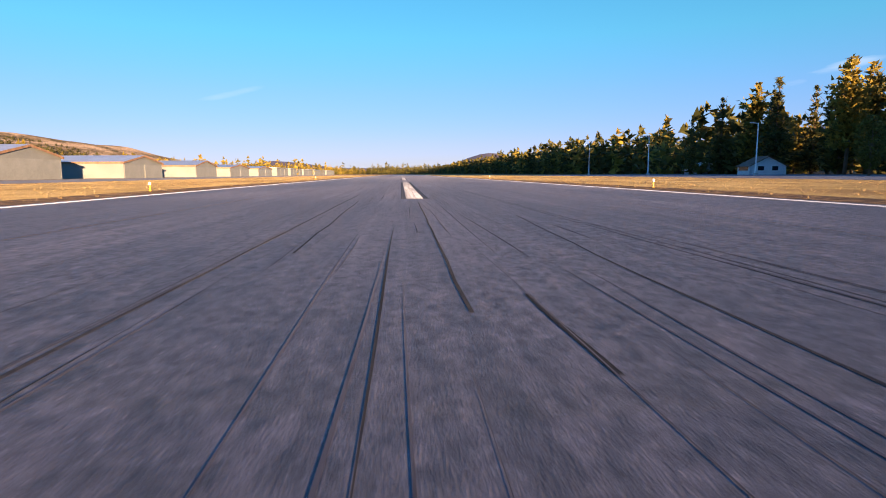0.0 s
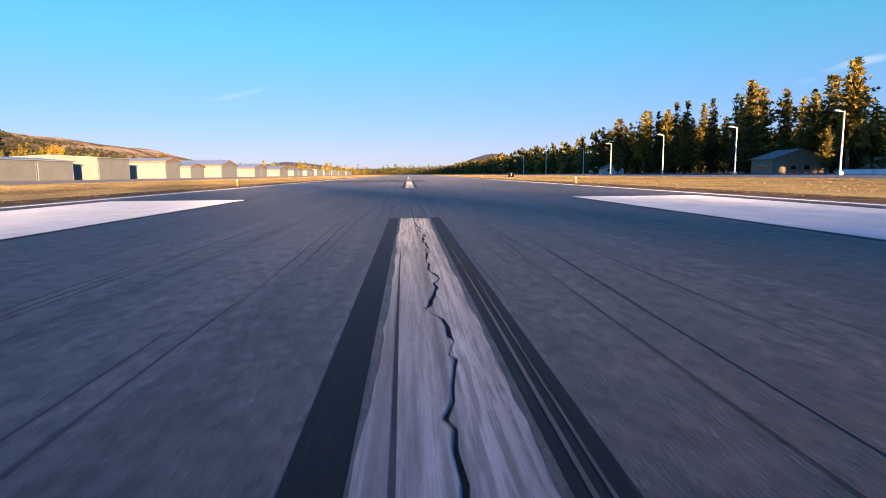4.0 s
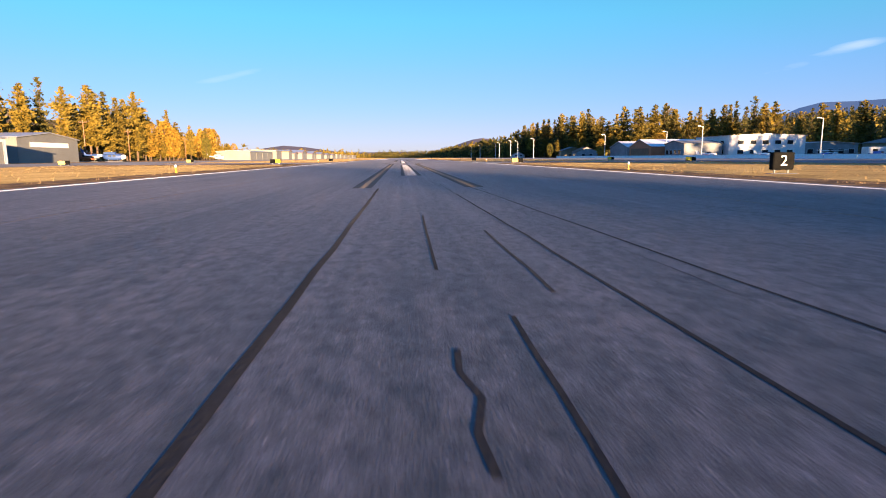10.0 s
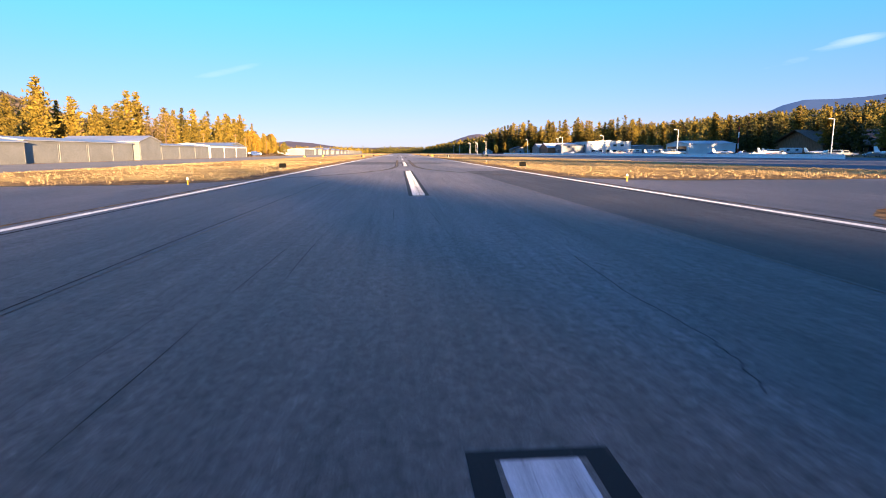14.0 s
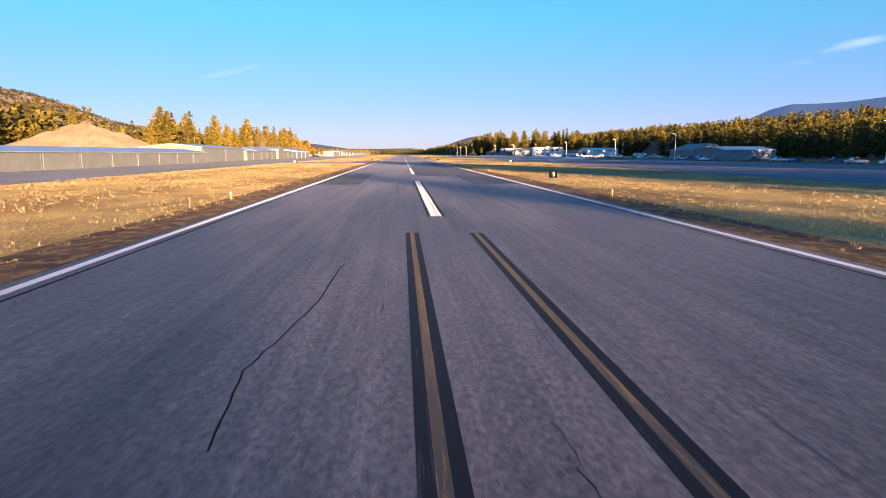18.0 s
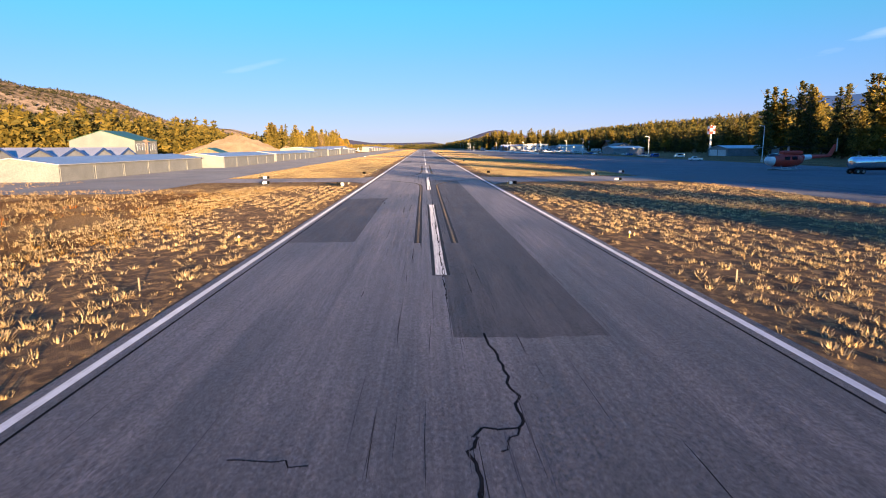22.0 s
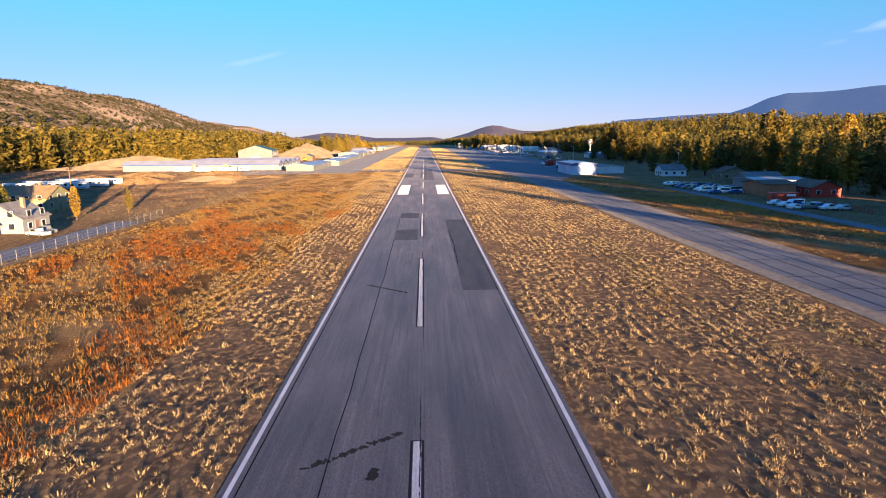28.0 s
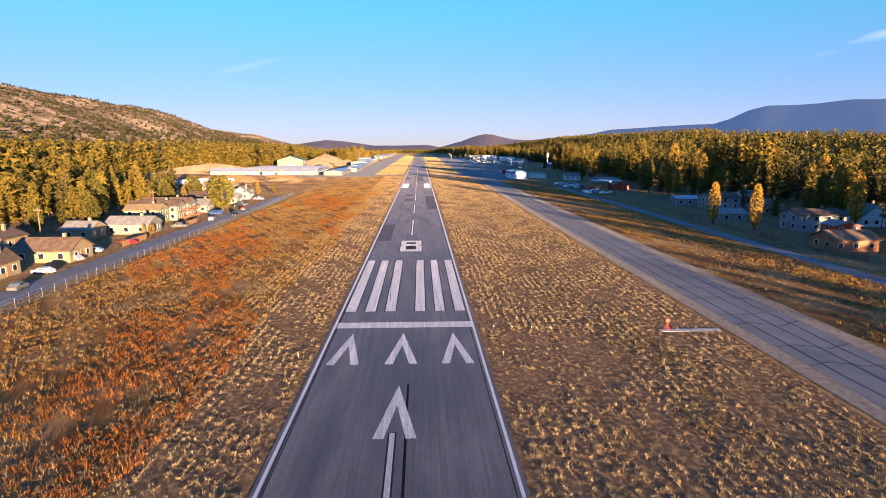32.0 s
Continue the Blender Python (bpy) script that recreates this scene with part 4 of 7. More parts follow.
exit_way("taxiway_exit_1", 1, 382, 396, 9.2, 37, 5)
exit_way("taxiway_exit_2", -1, 386.6, 397.5, 9.2, 34, 5)
exit_way("taxiway_exit_3", 1, 608, 622, 9.2, 37, 6)
exit_way("taxiway_exit_4", -1, 606, 622, 9.2, 35, 6)
exit_way("taxiway_exit_5", 1, 806, 822, 9.2, 37, 6)
exit_way("taxiway_exit_6", -1, 806, 822, 9.2, 35, 6)
taxiway = thing("taxiway", "cracked grey asphalt taxiway parallel to the runway", "taxiway", pose(0, 0, 0), kind="structure")
part("pavement", slab(41.5, 50.5, -200, 400, 0.008, 12), ASPHALT_OLD, taxiway)
part("gravel_shoulder", slab(39.3, 41.45, -200, 340, 0.010, 12), GRAVEL, taxiway, "pale gravel shoulder")
part("gravel_shoulder", slab(50.55, 53.0, -200, 330, 0.010, 12), GRAVEL, taxiway, "pale gravel shoulder")
r2 = random.Random(5)
for k in range(70):
    y = -150 + k * 7.3 + r2.uniform(-2, 2)
    seam_line([(41.6, y), (44, y + r2.uniform(-1, 1)), (47, y + r2.uniform(-1, 1)), (50.4, y + r2.uniform(-1.5, 1.5))], 0.10, 0.018, taxiway, 0.12)
for x in (43.2, 46.0, 48.6):
    seam_line([(x + r2.uniform(-0.2, 0.2), -190 + j * 30) for j in range(20)], 0.12, 0.0185, taxiway, 0.15)
solo("apron", slab(36, 92, 398, 1240, 0.004, 60), ASPHALT_OLD, "wide asphalt parking apron beside the taxiway", "apron", kind="structure")
solo("apron_connector", sheet([(36, 398.5), (41, 300), (53, 300), (64, 330), (92, 398.5)], 0.003), ASPHALT_OLD, "asphalt where the taxiway widens into the apron", "apron", kind="structure")
solo("hangar_ramp", slab(-59, -34, 366, 1560, 0.005, 60), ASPHALT_OLD, "grey asphalt ramp before the hangars", "apron", kind="structure")
solo("ramp_end", sheet([(-95, 363), (-59, 366.5), (-59, 398), (-95, 395)], 0.004), ASPHALT_OLD, "asphalt yard behind the hangar", "apron", kind="structure")
solo("road", slab(-62.5, -56.5, -260, 196, 0.006, 20), ASPHALT_OLD, "narrow grey residential road along the fence", "road", kind="structure")
solo("road_south", slab(76.5, 80.5, -260, 262, 0.006, 20), ASPHALT_OLD, "narrow dark road between the houses and the airfield", "road", kind="structure")
for s in (-1, 1):
    solo("runway_shoulder", slab(*sorted((s * 9.0, s * 11.2)), -170, 1560, 0.002, 60), VERGE, "narrow bare soil shoulder beside the asphalt", "shoulder", kind="structure")


for x0, x1 in ((-34, -11.2), (11.2, 36)):
    for y0, y1 in ((399, 600), (628, 800), (828, 1560)):
        solo("turf", slab(x0, x1, y0, y1, -0.004, 60), TURF, "cropped golden turf between the runway and the ramp", "ground", kind="structure")
solo("verge_ground", slab(11.2, 38.6, -170, 376, -0.004, 60), VERGE, "dark stony soil under the mown grass rows", "ground", kind="structure")
solo("turf", slab(-54, -18.6, -170, 366, -0.005, 60), FIELD, "golden dry turf of the open field beside the road", "ground", kind="structure")
solo("turf", slab(53.0, 76.4, -200, 330, -0.005, 60), FIELD, "brown dry turf between the taxiway and the narrow road", "ground", kind="structure")
solo("verge_ground", slab(-18.6, -11.2, -170, 376, -0.004, 60), VERGE, "dark stony soil beside the runway's shoulder", "ground", kind="structure")

ry = random.Random(77)
edge = [(-62, 232), (-58, 300), (-60, 372), (-80, 388), (-140, 470), (-230, 505), (-262, 470), (-240, 400), (-225, 300), (-150, 262), (-100, 238)]
solo("yard_ground", sheet([(x + ry.uniform(-3, 3), y + ry.uniform(-3, 3)) for x, y in smooth_path(edge + edge[:1], 5)[:-1]], -0.006), YARD, "bare sandy ground of the open yard", "ground", kind="structure")

# ---- buildings ----
def building(name, label, cat, x0, x1, y0, y1, eave, rise, axis, wall, roof, doors=(), windows=(), group="", over=0.35, fascia=None, chimney=None, band=0.42):
    """A gabled or flat building. doors and windows: (side, from, to, sill, head, material), sides n s e w as +y -y +x -x."""
    cx, cy, w, d = (x0 + x1) / 2, (y0 + y1) / 2, (x1 - x0) / 2, (y1 - y0) / 2
    ob = thing(name, label, cat, pose(cx, cy, float(ground_z(cx, cy)) + 0.0), group)
    b = Build()
    if axis == "y":
        b.prism([(-w, 0), (w, 0), (w, eave), (0, eave + rise), (-w, eave)], -d, d)
    else:
        b.prism([(-d, 0), (d, 0), (d, eave), (0, eave + rise), (-d, eave)], -w, w, "x")
    part("wall", b, wall, ob)
    half, run = (w, d) if axis == "y" else (d, w)
    for s in (-1, 1):
        e = half + over
        drop = rise * over / half
        pr = [(0, eave + rise + 0.02), (s * e, eave - drop + 0.02), (s * e, eave - drop + 0.17), (0, eave + rise + 0.19)]
        if s > 0:
            pr = pr[::-1]
        part("roof", Build().prism(pr, -run - over, run + over, axis), roof, ob)
        if fascia:
            f = Build()
            if axis == "y":
                f.box(*sorted((s * e, s * (e + 0.05))), -run - over, run + over, eave - drop + 0.17 - band, eave - drop + 0.17)
            else:
                f.box(-run - over, run + over, *sorted((s * e, s * (e + 0.05))), eave - drop + 0.17 - band, eave - drop + 0.17)
            part("fascia", f, fascia, ob)
            tp = [(0, eave + rise + 0.19 - band), (s * e, eave - drop + 0.17 - band), (s * e, eave - drop + 0.17), (0, eave + rise + 0.19)]
            for g0 in (-run - over - 0.05, run + over):
                part("gable_trim", Build().prism(tp if s < 0 else tp[::-1], g0, g0 + 0.05, axis), fascia, ob)
    for kind, items in (("door", doors), ("window", windows)):
        for side, a, c, z0, z1, m in items:
            o = Build()
            t = 0.06 if kind == "door" else 0.04
            fr = Build()
            g = 0.09
            if side in "ew":
                s = 1 if side == "e" else -1
                o.box(*sorted((s * w, s * (w + t))), a, c, z0, z1)
                for q in ((a - g, a, z0, z1 + g), (c, c + g, z0, z1 + g), (a, c, z1, z1 + g)):
                    fr.box(*sorted((s * w, s * (w + t + 0.03))), *q)
            else:
                s = 1 if side == "n" else -1
                o.box(a, c, *sorted((s * d, s * (d + t))), z0, z1)
                for q in ((a - g, a, z0, z1 + g), (c, c + g, z0, z1 + g), (a, c, z1, z1 + g)):
                    fr.box(q[0], q[1], *sorted((s * d, s * (d + t + 0.03))), q[2], q[3])
            p = part(kind, o, m, ob)
            part("frame", fr, WHITE_WALL if kind == "window" else wall, p)
    if chimney:
        part("chimney", Build().box(chimney[0] - 0.3, chimney[0] + 0.3, chimney[1] - 0.3, chimney[1] + 0.3, eave - 0.2, eave + rise + 0.9), chimney[2], ob)
    return ob


def hangar_doors(n, d, z1, side="e", m=None, gap=0.35):
    step = 2 * d / n
    return [(side, -d + k * step + gap, -d + (k + 1) * step - gap, 0.02, z1, m or CREAM_DOOR) for k in range(n)]


HG = "hangars beside the ramp"
HL = "cream metal hangar with a pale low-pitched roof"
building("hangar", HL + " at the ramp's end", "hangar", -73, -58.5, 392.8, 454, 2.7, 1.0, "y", CREAM, ROOF_METAL, hangar_doors(6, 30.6, 2.35), group=HG)
building("hangar", HL, "hangar", -68, -54, 457.5, 511.5, 2.8, 0.9, "y", CREAM, ROOF_METAL, hangar_doors(5, 27, 2.4), group=HG)
building("hangar", HL, "hangar", -70, -57, 527, 616, 2.8, 0.9, "y", CREAM, ROOF_METAL, hangar_doors(8, 44.5, 2.4), group=HG)
building("hangar", "taller cream hangar with a wide open-panel door facing the ramp", "hangar", -78, -60, 622, 668, 4.4, 1.0, "y", CREAM, ROOF_METAL, hangar_doors(2, 22, 3.8), group=HG)
building("hangar", HL, "hangar", -72, -60, 672, 692, 3.4, 0.8, "y", CREAM, ROOF_METAL, hangar_doors(2, 10, 2.9), group=HG)
building("hangar", "cream metal hangar with a row of wide panel doors", "hangar", -74, -62, 695, 735, 3.8, 0.7, "y", CREAM, ROOF_METAL, hangar_doors(4, 20, 3.3), group=HG)
building("hangar", "cream hangar with a white gable roof, taller than neighbours", "hangar", -80, -61.5, 737.5, 750, 4.4, 1.3, "x", CREAM, ROOF_METAL, hangar_doors(1, 6.2, 3.9), group=HG)
building("hangar", HL, "hangar", -74, -62, 751, 790, 3.6, 0.6, "y", CREAM, ROOF_METAL, hangar_doors(3, 19, 3.1), group=HG)
building("hangar", "long white hangar with a plain front", "hangar", -76, -62, 791, 838, 4.0, 0.8, "y", WHITE_WALL, ROOF_METAL, hangar_doors(3, 23, 3.4), group=HG)
building("hangar", "large cream metal hangar with a white strip of windows", "hangar", -96, -75, 862, 884, 5.0, 1.2, "x", CREAM, ROOF_METAL, [("e", -7, 7, 3.2, 4.2, SIGN_WHITE)], group=HG)
for y0, y1, deep, h, rise, ax, dn in ((998, 1043, 14, 3.5, 0.6, "y", 4), (1052, 1066, 20, 4.5, 0.5, "y", 1), (1086, 1096, 22, 4.5, 0.8, "x", 1), (1104, 1116, 15, 3.4, 0.9, "x", 1), (1133, 1152, 22, 4.1, 1.8, "x", 1),
                                     (1177, 1199, 20, 3.7, 1.7, "x", 2), (1225, 1246, 18, 3.6, 1.6, "x", 1), (1262, 1290, 16, 3.3, 1.2, "x", 2), (1306, 1334, 16, 3.4, 1.0, "x", 2), (1346, 1376, 15, 4.0, 0.6, "y", 3),
                                     (1384, 1424, 15, 3.9, 0.6, "y", 4), (1430, 1470, 15, 3.8, 0.6, "y", 4), (1480, 1540, 14, 3.8, 0.6, "y", 5), (1550, 1610, 14, 3.8, 0.6, "y", 5)):
    building("hangar", HL if ax == "y" else "cream metal hangar with a brown-edged gable towards the ramp", "hangar", -64 - deep, -64, y0, y1, h, rise, ax, CREAM, ROOF_METAL, hangar_doors(dn, (y1 - y0) / 2, h - 0.5), group=HG,
             fascia=None if ax == "y" else WOOD)
for k, (a, c) in enumerate(((406.6, 415), (416.2, 427.8), (429, 440), (442, 452), (454.5, 464))):
    building("storage_shed", "long low storage shed with a white metal roof and grey gable", "shed", -138 if k else -165, -80, a, c, 3.5, 1.9, "x", GREY_WALL, ROOF_METAL,
             [("e", -3.0 + q * 2.1, -1.4 + q * 2.1, 0.02, 2.2, SIGN_WHITE) for q in range(3)], group="row of storage sheds", fascia=BLUE_TRIM, band=0.5)
building("warehouse", "tall cream building with a green metal gable roof", "warehouse", -144.3, -118, 544, 564, 8.6, 3.9, "y", CREAM, ROOF_GREEN,
         [("s", -3, 3, 0.02, 4.5, WHITE_WALL)], [("e", -8.5 + q * 4.6, -6 + q * 4.6, 4.5, 7.3, GREY_WALL) for q in range(4)])
building("open_shelter", "small shelter with a green metal gable roof", "shelter", -100, -90, 560, 572, 3.4, 1.8, "y", WOOD, ROOF_GREEN)
# right side
building("hangar_white", "white metal hangar, blue shade in its colour, with a blue fascia beside the taxiway", "hangar", 65.2, 76.0, 334, 361, 4.9, 0.4, "y", SHADE_BLUE_WHITE, ROOF_METAL, hangar_doors(2, 13, 3.5, "w", SHADE_BLUE_WHITE), fascia=BLUE_TRIM, band=1.1)
building("shed_white", "small white shed behind the hangar", "shed", 78.6, 91, 342, 358, 3.0, 0.4, "y", WHITE_WALL, ROOF_GREY)
building("hangar_grey", "grey hangar with a white gable edge facing the apron", "hangar", 88, 106, 966, 985, 4.2, 2.2, "x", GREY_WALL, WHITE_WALL, hangar_doors(1, 8, 3.2, "w", GREY_WALL))
building("hangar_brown", "brown hangar with a pale barn roof", "hangar", 88, 108, 944, 964, 4.0, 2.6, "x", ORANGE_BROWN, WHITE_WALL, hangar_doors(1, 8.5, 3.4, "w", WOOD))
building("terminal", "two-storey pale grey airport building with dark windows", "building", 106, 132, 926, 948, 7.0, 0.5, "y", WHITE_WALL, ROOF_METAL,
         (), [("s", -10 + q * 4.2, -8 + q * 4.2, z, z + 1.2, DARK_GLASS) for q in range(5) for z in (1.2, 4.3)] + [("w", -8 + q * 4.2, -6 + q * 4.2, z, z + 1.2, DARK_GLASS) for q in range(4) for z in (1.2, 4.3)])
building("annex", "low grey annex with windows beside the terminal", "building", 132.5, 152, 928, 946, 4.4, 0.6, "y", GREY_WALL, ROOF_METAL, (), [("s", -8 + q * 3.6, -6 + q * 3.6, 1.2, 2.6, DARK_GLASS) for q in range(5)])
building("annex", "low grey annex with windows between hangar and terminal", "building", 92, 105, 928, 942, 4.6, 1.0, "x", GREY_WALL, ROOF_GREY, (), [("w", -5 + q * 3, -3 + q * 3, 1.2, 2.6, DARK_GLASS) for q in range(4)])
building("hangar_tan", "tan hangar with a broad gable roof", "hangar", 155, 180, 905, 930, 4.4, 2.6, "y", TAN, ROOF_GREY, [("s", -8, 8, 0.02, 3.6, WHITE_WALL)])
# dark panels stand in for the shade inside the open front
building("hangar_white", "white hangar with dark panels as its shaded open front beside the apron", "hangar", 128, 150, 850, 872, 4.6, 1.4, "x", WHITE_WALL, ROOF_METAL, hangar_doors(2, 10, 3.6, "w", DARK_GLASS))
building("restaurant", "large brown-roofed building with deep eaves beside the apron", "building", 165, 205, 815, 845, 4.2, 5.6, "x", WOOD, ROOF_BROWN, (), [("s", -16 + q * 5, -13 + q * 5, 1.0, 3.0, DARK_GLASS) for q in range(7)], over=2.0, chimney=(4, 3, WOOD))
building("office", "green-grey gabled building with a white gable edge", "building", 128, 146, 700, 722, 3.6, 3.0, "y", GREY_WALL, ROOF_GREY, (), [("s", -6 + q * 4, -3.6 + q * 4, 1.0, 2.4, DARK_GLASS) for q in range(4)])
building("workshop", "pale low building with a white roof edge behind parked cars", "building", 136, 160, 560, 578, 3.4, 1.2, "x", GREY_WALL, WHITE_WALL, hangar_doors(2, 8, 2.8, "w", WHITE_WALL))
building("workshop", "low dark building behind the parked cars", "building", 110, 128, 640, 660, 3.4, 1.2, "x", GREY_WALL, ROOF_METAL, hangar_doors(2, 9, 2.8, "w", GREY_WALL))
for x, y, w, d, h, wl, rf in ((86, 1172, 9, 5, 2.0, WHITE_WALL, ROOF_BROWN), (96, 1070, 14, 9, 3.6, TAN, ROOF_GREY), (88, 1020, 10, 8, 2.8, GREY_WALL, ROOF_BROWN), (97, 1221, 8, 8, 1.4, GREY_WALL, WHITE_WALL)):
    building("house", "small house under the tall pines beside the apron", "house", x - w / 2, x + w / 2, y - d / 2, y + d / 2, h, 2.2, "y", wl, rf, (), [("s", -2.5, -1, 1, 2, DARK_GLASS), ("s", 1, 2.5, 1, 2, DARK_GLASS), ("w", -2, 2, 1, 2, DARK_GLASS)])


def wins(w, d, zs=(0.9,), sides="sew"):
    out = []
    for s in sides:
        L = w if s in "ns" else d
        n = max(1, int(L / 3))
        for z in zs:
            for k in range(n):
                c = -L / 2 + L * (k + 0.5) / n
                out.append((s, c - 0.5, c + 0.5, z, z + 1.0, DARK_GLASS))
    return out


for x, y, w, d, h, rise, ax, wl, rf, zs, lab in (
        (-71, 46, 11, 8, 2.3, 2.0, "x", TAN, ROOF_BROWN, (0.8,), "tan single-storey house with a brown roof"),
        (-72, 30, 6, 6, 2.6, 2.4, "y", TAN, ROOF_BROWN, (0.8,), "tan house with a steep brown roof"),
        (-81, 75, 7, 7, 2.4, 1.6, "x", TAN, ROOF_GREY, (0.8,), "small tan house with a grey roof"),
        (-73, 83.5, 11, 8, 2.5, 1.7, "x", CREAM, ROOF_GREY, (0.8,), "cream house with a wide grey shingle roof"),
        (-78.5, 103.5, 10, 6.5, 4.0, 1.5, "x", OLIVE_WALL, ROOF_TAN, (0.8, 2.7), "two-storey olive house with a tan roof"),
        (-79, 111.6, 15, 6.6, 4.4, 1.4, "x", CREAM, ROOF_BROWN, (0.8, 2.9), "cream row house with a brown roof and red balconies"),
        (-78.5, 118.8, 15, 6.6, 4.6, 1.5, "x", CREAM, ROOF_BROWN, (0.8, 2.9), "cream row house with a brown gable and red balconies"),
        (-73.5, 134, 6, 7, 2.5, 1.8, "x", CREAM, ROOF_GREY, (0.8,), "small cream house with a gable towards the road"),
        (-86, 166, 9, 8, 2.6, 2.0, "x", WOOD, ROOF_BROWN, (0.8,), "brown house set back from the road"),
        (-72.5, 164, 6, 7, 2.5, 1.4, "x", CREAM, ROOF_GREY, (0.8,), "small cream house beside the road"),
        (-74.5, 185, 8, 7.5, 2.6, 2.6, "y", GREY_WALL, ROOF_GREY, (0.8, 3.0), "grey barn-roofed house with a white porch"),
        (-96, 222, 15, 10, 3.0, 2.6, "x", OLIVE_WALL, ROOF_TAN, (0.8, 2.6), "green house with a large tan roof"),
        (-92, 60, 9, 8, 2.5, 2.0, "y", TAN, ROOF_BROWN, (0.8,), "tan house among the trees"), (-88, 14, 10, 9, 2.6, 2.2, "x", TAN, ROOF_BROWN, (0.8,), "brown-roofed house beside the road"),
        (-72, 8, 8, 8, 2.5, 2.0, "y", GREY_WALL, ROOF_GREY, (0.8,), "grey house beside the road"), (-74, -30, 10, 9, 2.6, 2.2, "x", WHITE_WALL, ROOF_BROWN, (0.8,), "white house beside the road"),
        (109, 134, 11, 9, 4.2, 1.6, "x", GREY_WALL, ROOF_BROWN, (0.9, 2.9), "two-storey grey house with a brown roof"), (95, 101, 8, 6, 2.3, 1.2, "x", CREAM, ROOF_GREY, (0.8,), "low cream house with a garage"),
        (106, 149, 14, 6, 2.5, 0.9, "x", GREY_WALL, ROOF_METAL, (0.8,), "long low grey house"), (107, 80, 13, 8, 4.2, 1.3, "x", GREY_WALL, ROOF_BROWN, (0.8, 2.9), "two-storey grey house with a red-brown roof"),
        (94, 50, 10, 7, 2.5, 1.6, "x", ORANGE_BROWN, ROOF_BROWN, (0.8,), "small red-brown house behind a wooden fence"), (100, 60, 6, 5, 4.0, 0.8, "y", RED_PAINT, ROOF_GREY, (0.8, 2.6), "narrow red house with a balcony"),
        (118, 118, 9, 8, 2.6, 2.2, "y", TAN, ROOF_BROWN, (0.8,), "tan house under trees"), (130, 150, 10, 8, 2.8, 2.4, "x", WHITE_WALL, ROOF_GREY, (0.8,), "white house under trees"), (128, 88, 9, 8, 2.8, 3.2, "y", WHITE_WALL, ROOF_GREEN, (0.8,), "white house with a steep green gable"),
        (118, 300, 10, 8, 2.6, 2.0, "y", TAN, ROOF_BROWN, (0.8,), "brown house behind the yard"), (104, 322, 10, 8, 2.6, 2.0, "x", WHITE_WALL, ROOF_GREY, (0.8,), "white house behind the yard"), (112, 270, 12, 9, 2.6, 1.6, "x", GREY_WALL, ROOF_GREY, (0.8,), "grey house behind the yard")):
    building("house", lab, "house", x - w / 2, x + w / 2, y - d / 2, y + d / 2, h, rise, ax, wl, rf, [("e" if x < 0 else "w", -0.5, 0.5, 0.02, 1.9, WOOD)], wins(w, d, zs, "se" if x < 0 else "sw"),
             group="houses by the airfield", chimney=(w * 0.2, 0.5, TAN))
# red-railed balconies on the row houses
for ob in [o for o in bpy.data.objects if o.name.startswith("house") and o.parent is None]:
    x, y = ob.matrix_basis.translation.x, ob.matrix_basis.translation.y
    if -80 < x < -78 and 110 < y < 120:
        for z in (0.25, 2.5):
            bal = part("balcony", Build().box(7.55, 9.0, -2.9, 2.9, z, z + 0.14), WOOD, ob, "wooden balcony floor")
            rail = Build().box(8.9, 9.0, -2.9, 2.9, z + 0.85, z + 0.95).box(7.6, 8.9, -2.9, -2.8, z + 0.85, z + 0.95).box(7.6, 8.9, 2.8, 2.9, z + 0.85, z + 0.95)
            for k in range(13):
                rail.box(8.92, 8.98, -2.88 + k * 0.475, -2.82 + k * 0.475, z + 0.14, z + 0.85)
            part("railing", rail, ORANGE_BROWN, bal, "rust-red wooden railing")
building("yard_shop", "rust-brown workshop with a pale roof in the vehicle yard", "workshop", 91, 99.5, 230, 241, 3.2, 0.8, "x", ORANGE_BROWN, ROOF_BROWN)
building("yard_shed", "long blue-grey shed with an open front in the vehicle yard", "shed", 96.5, 112, 243, 257, 3.2, 0.6, "x", GREY_WALL, ROOF_METAL)
building("yard_house", "red house with white trim beside the yard", "house", 101, 109, 226, 236, 2.6, 1.6, "y", RED_PAINT, ROOF_BROWN, (), wins(8, 10))


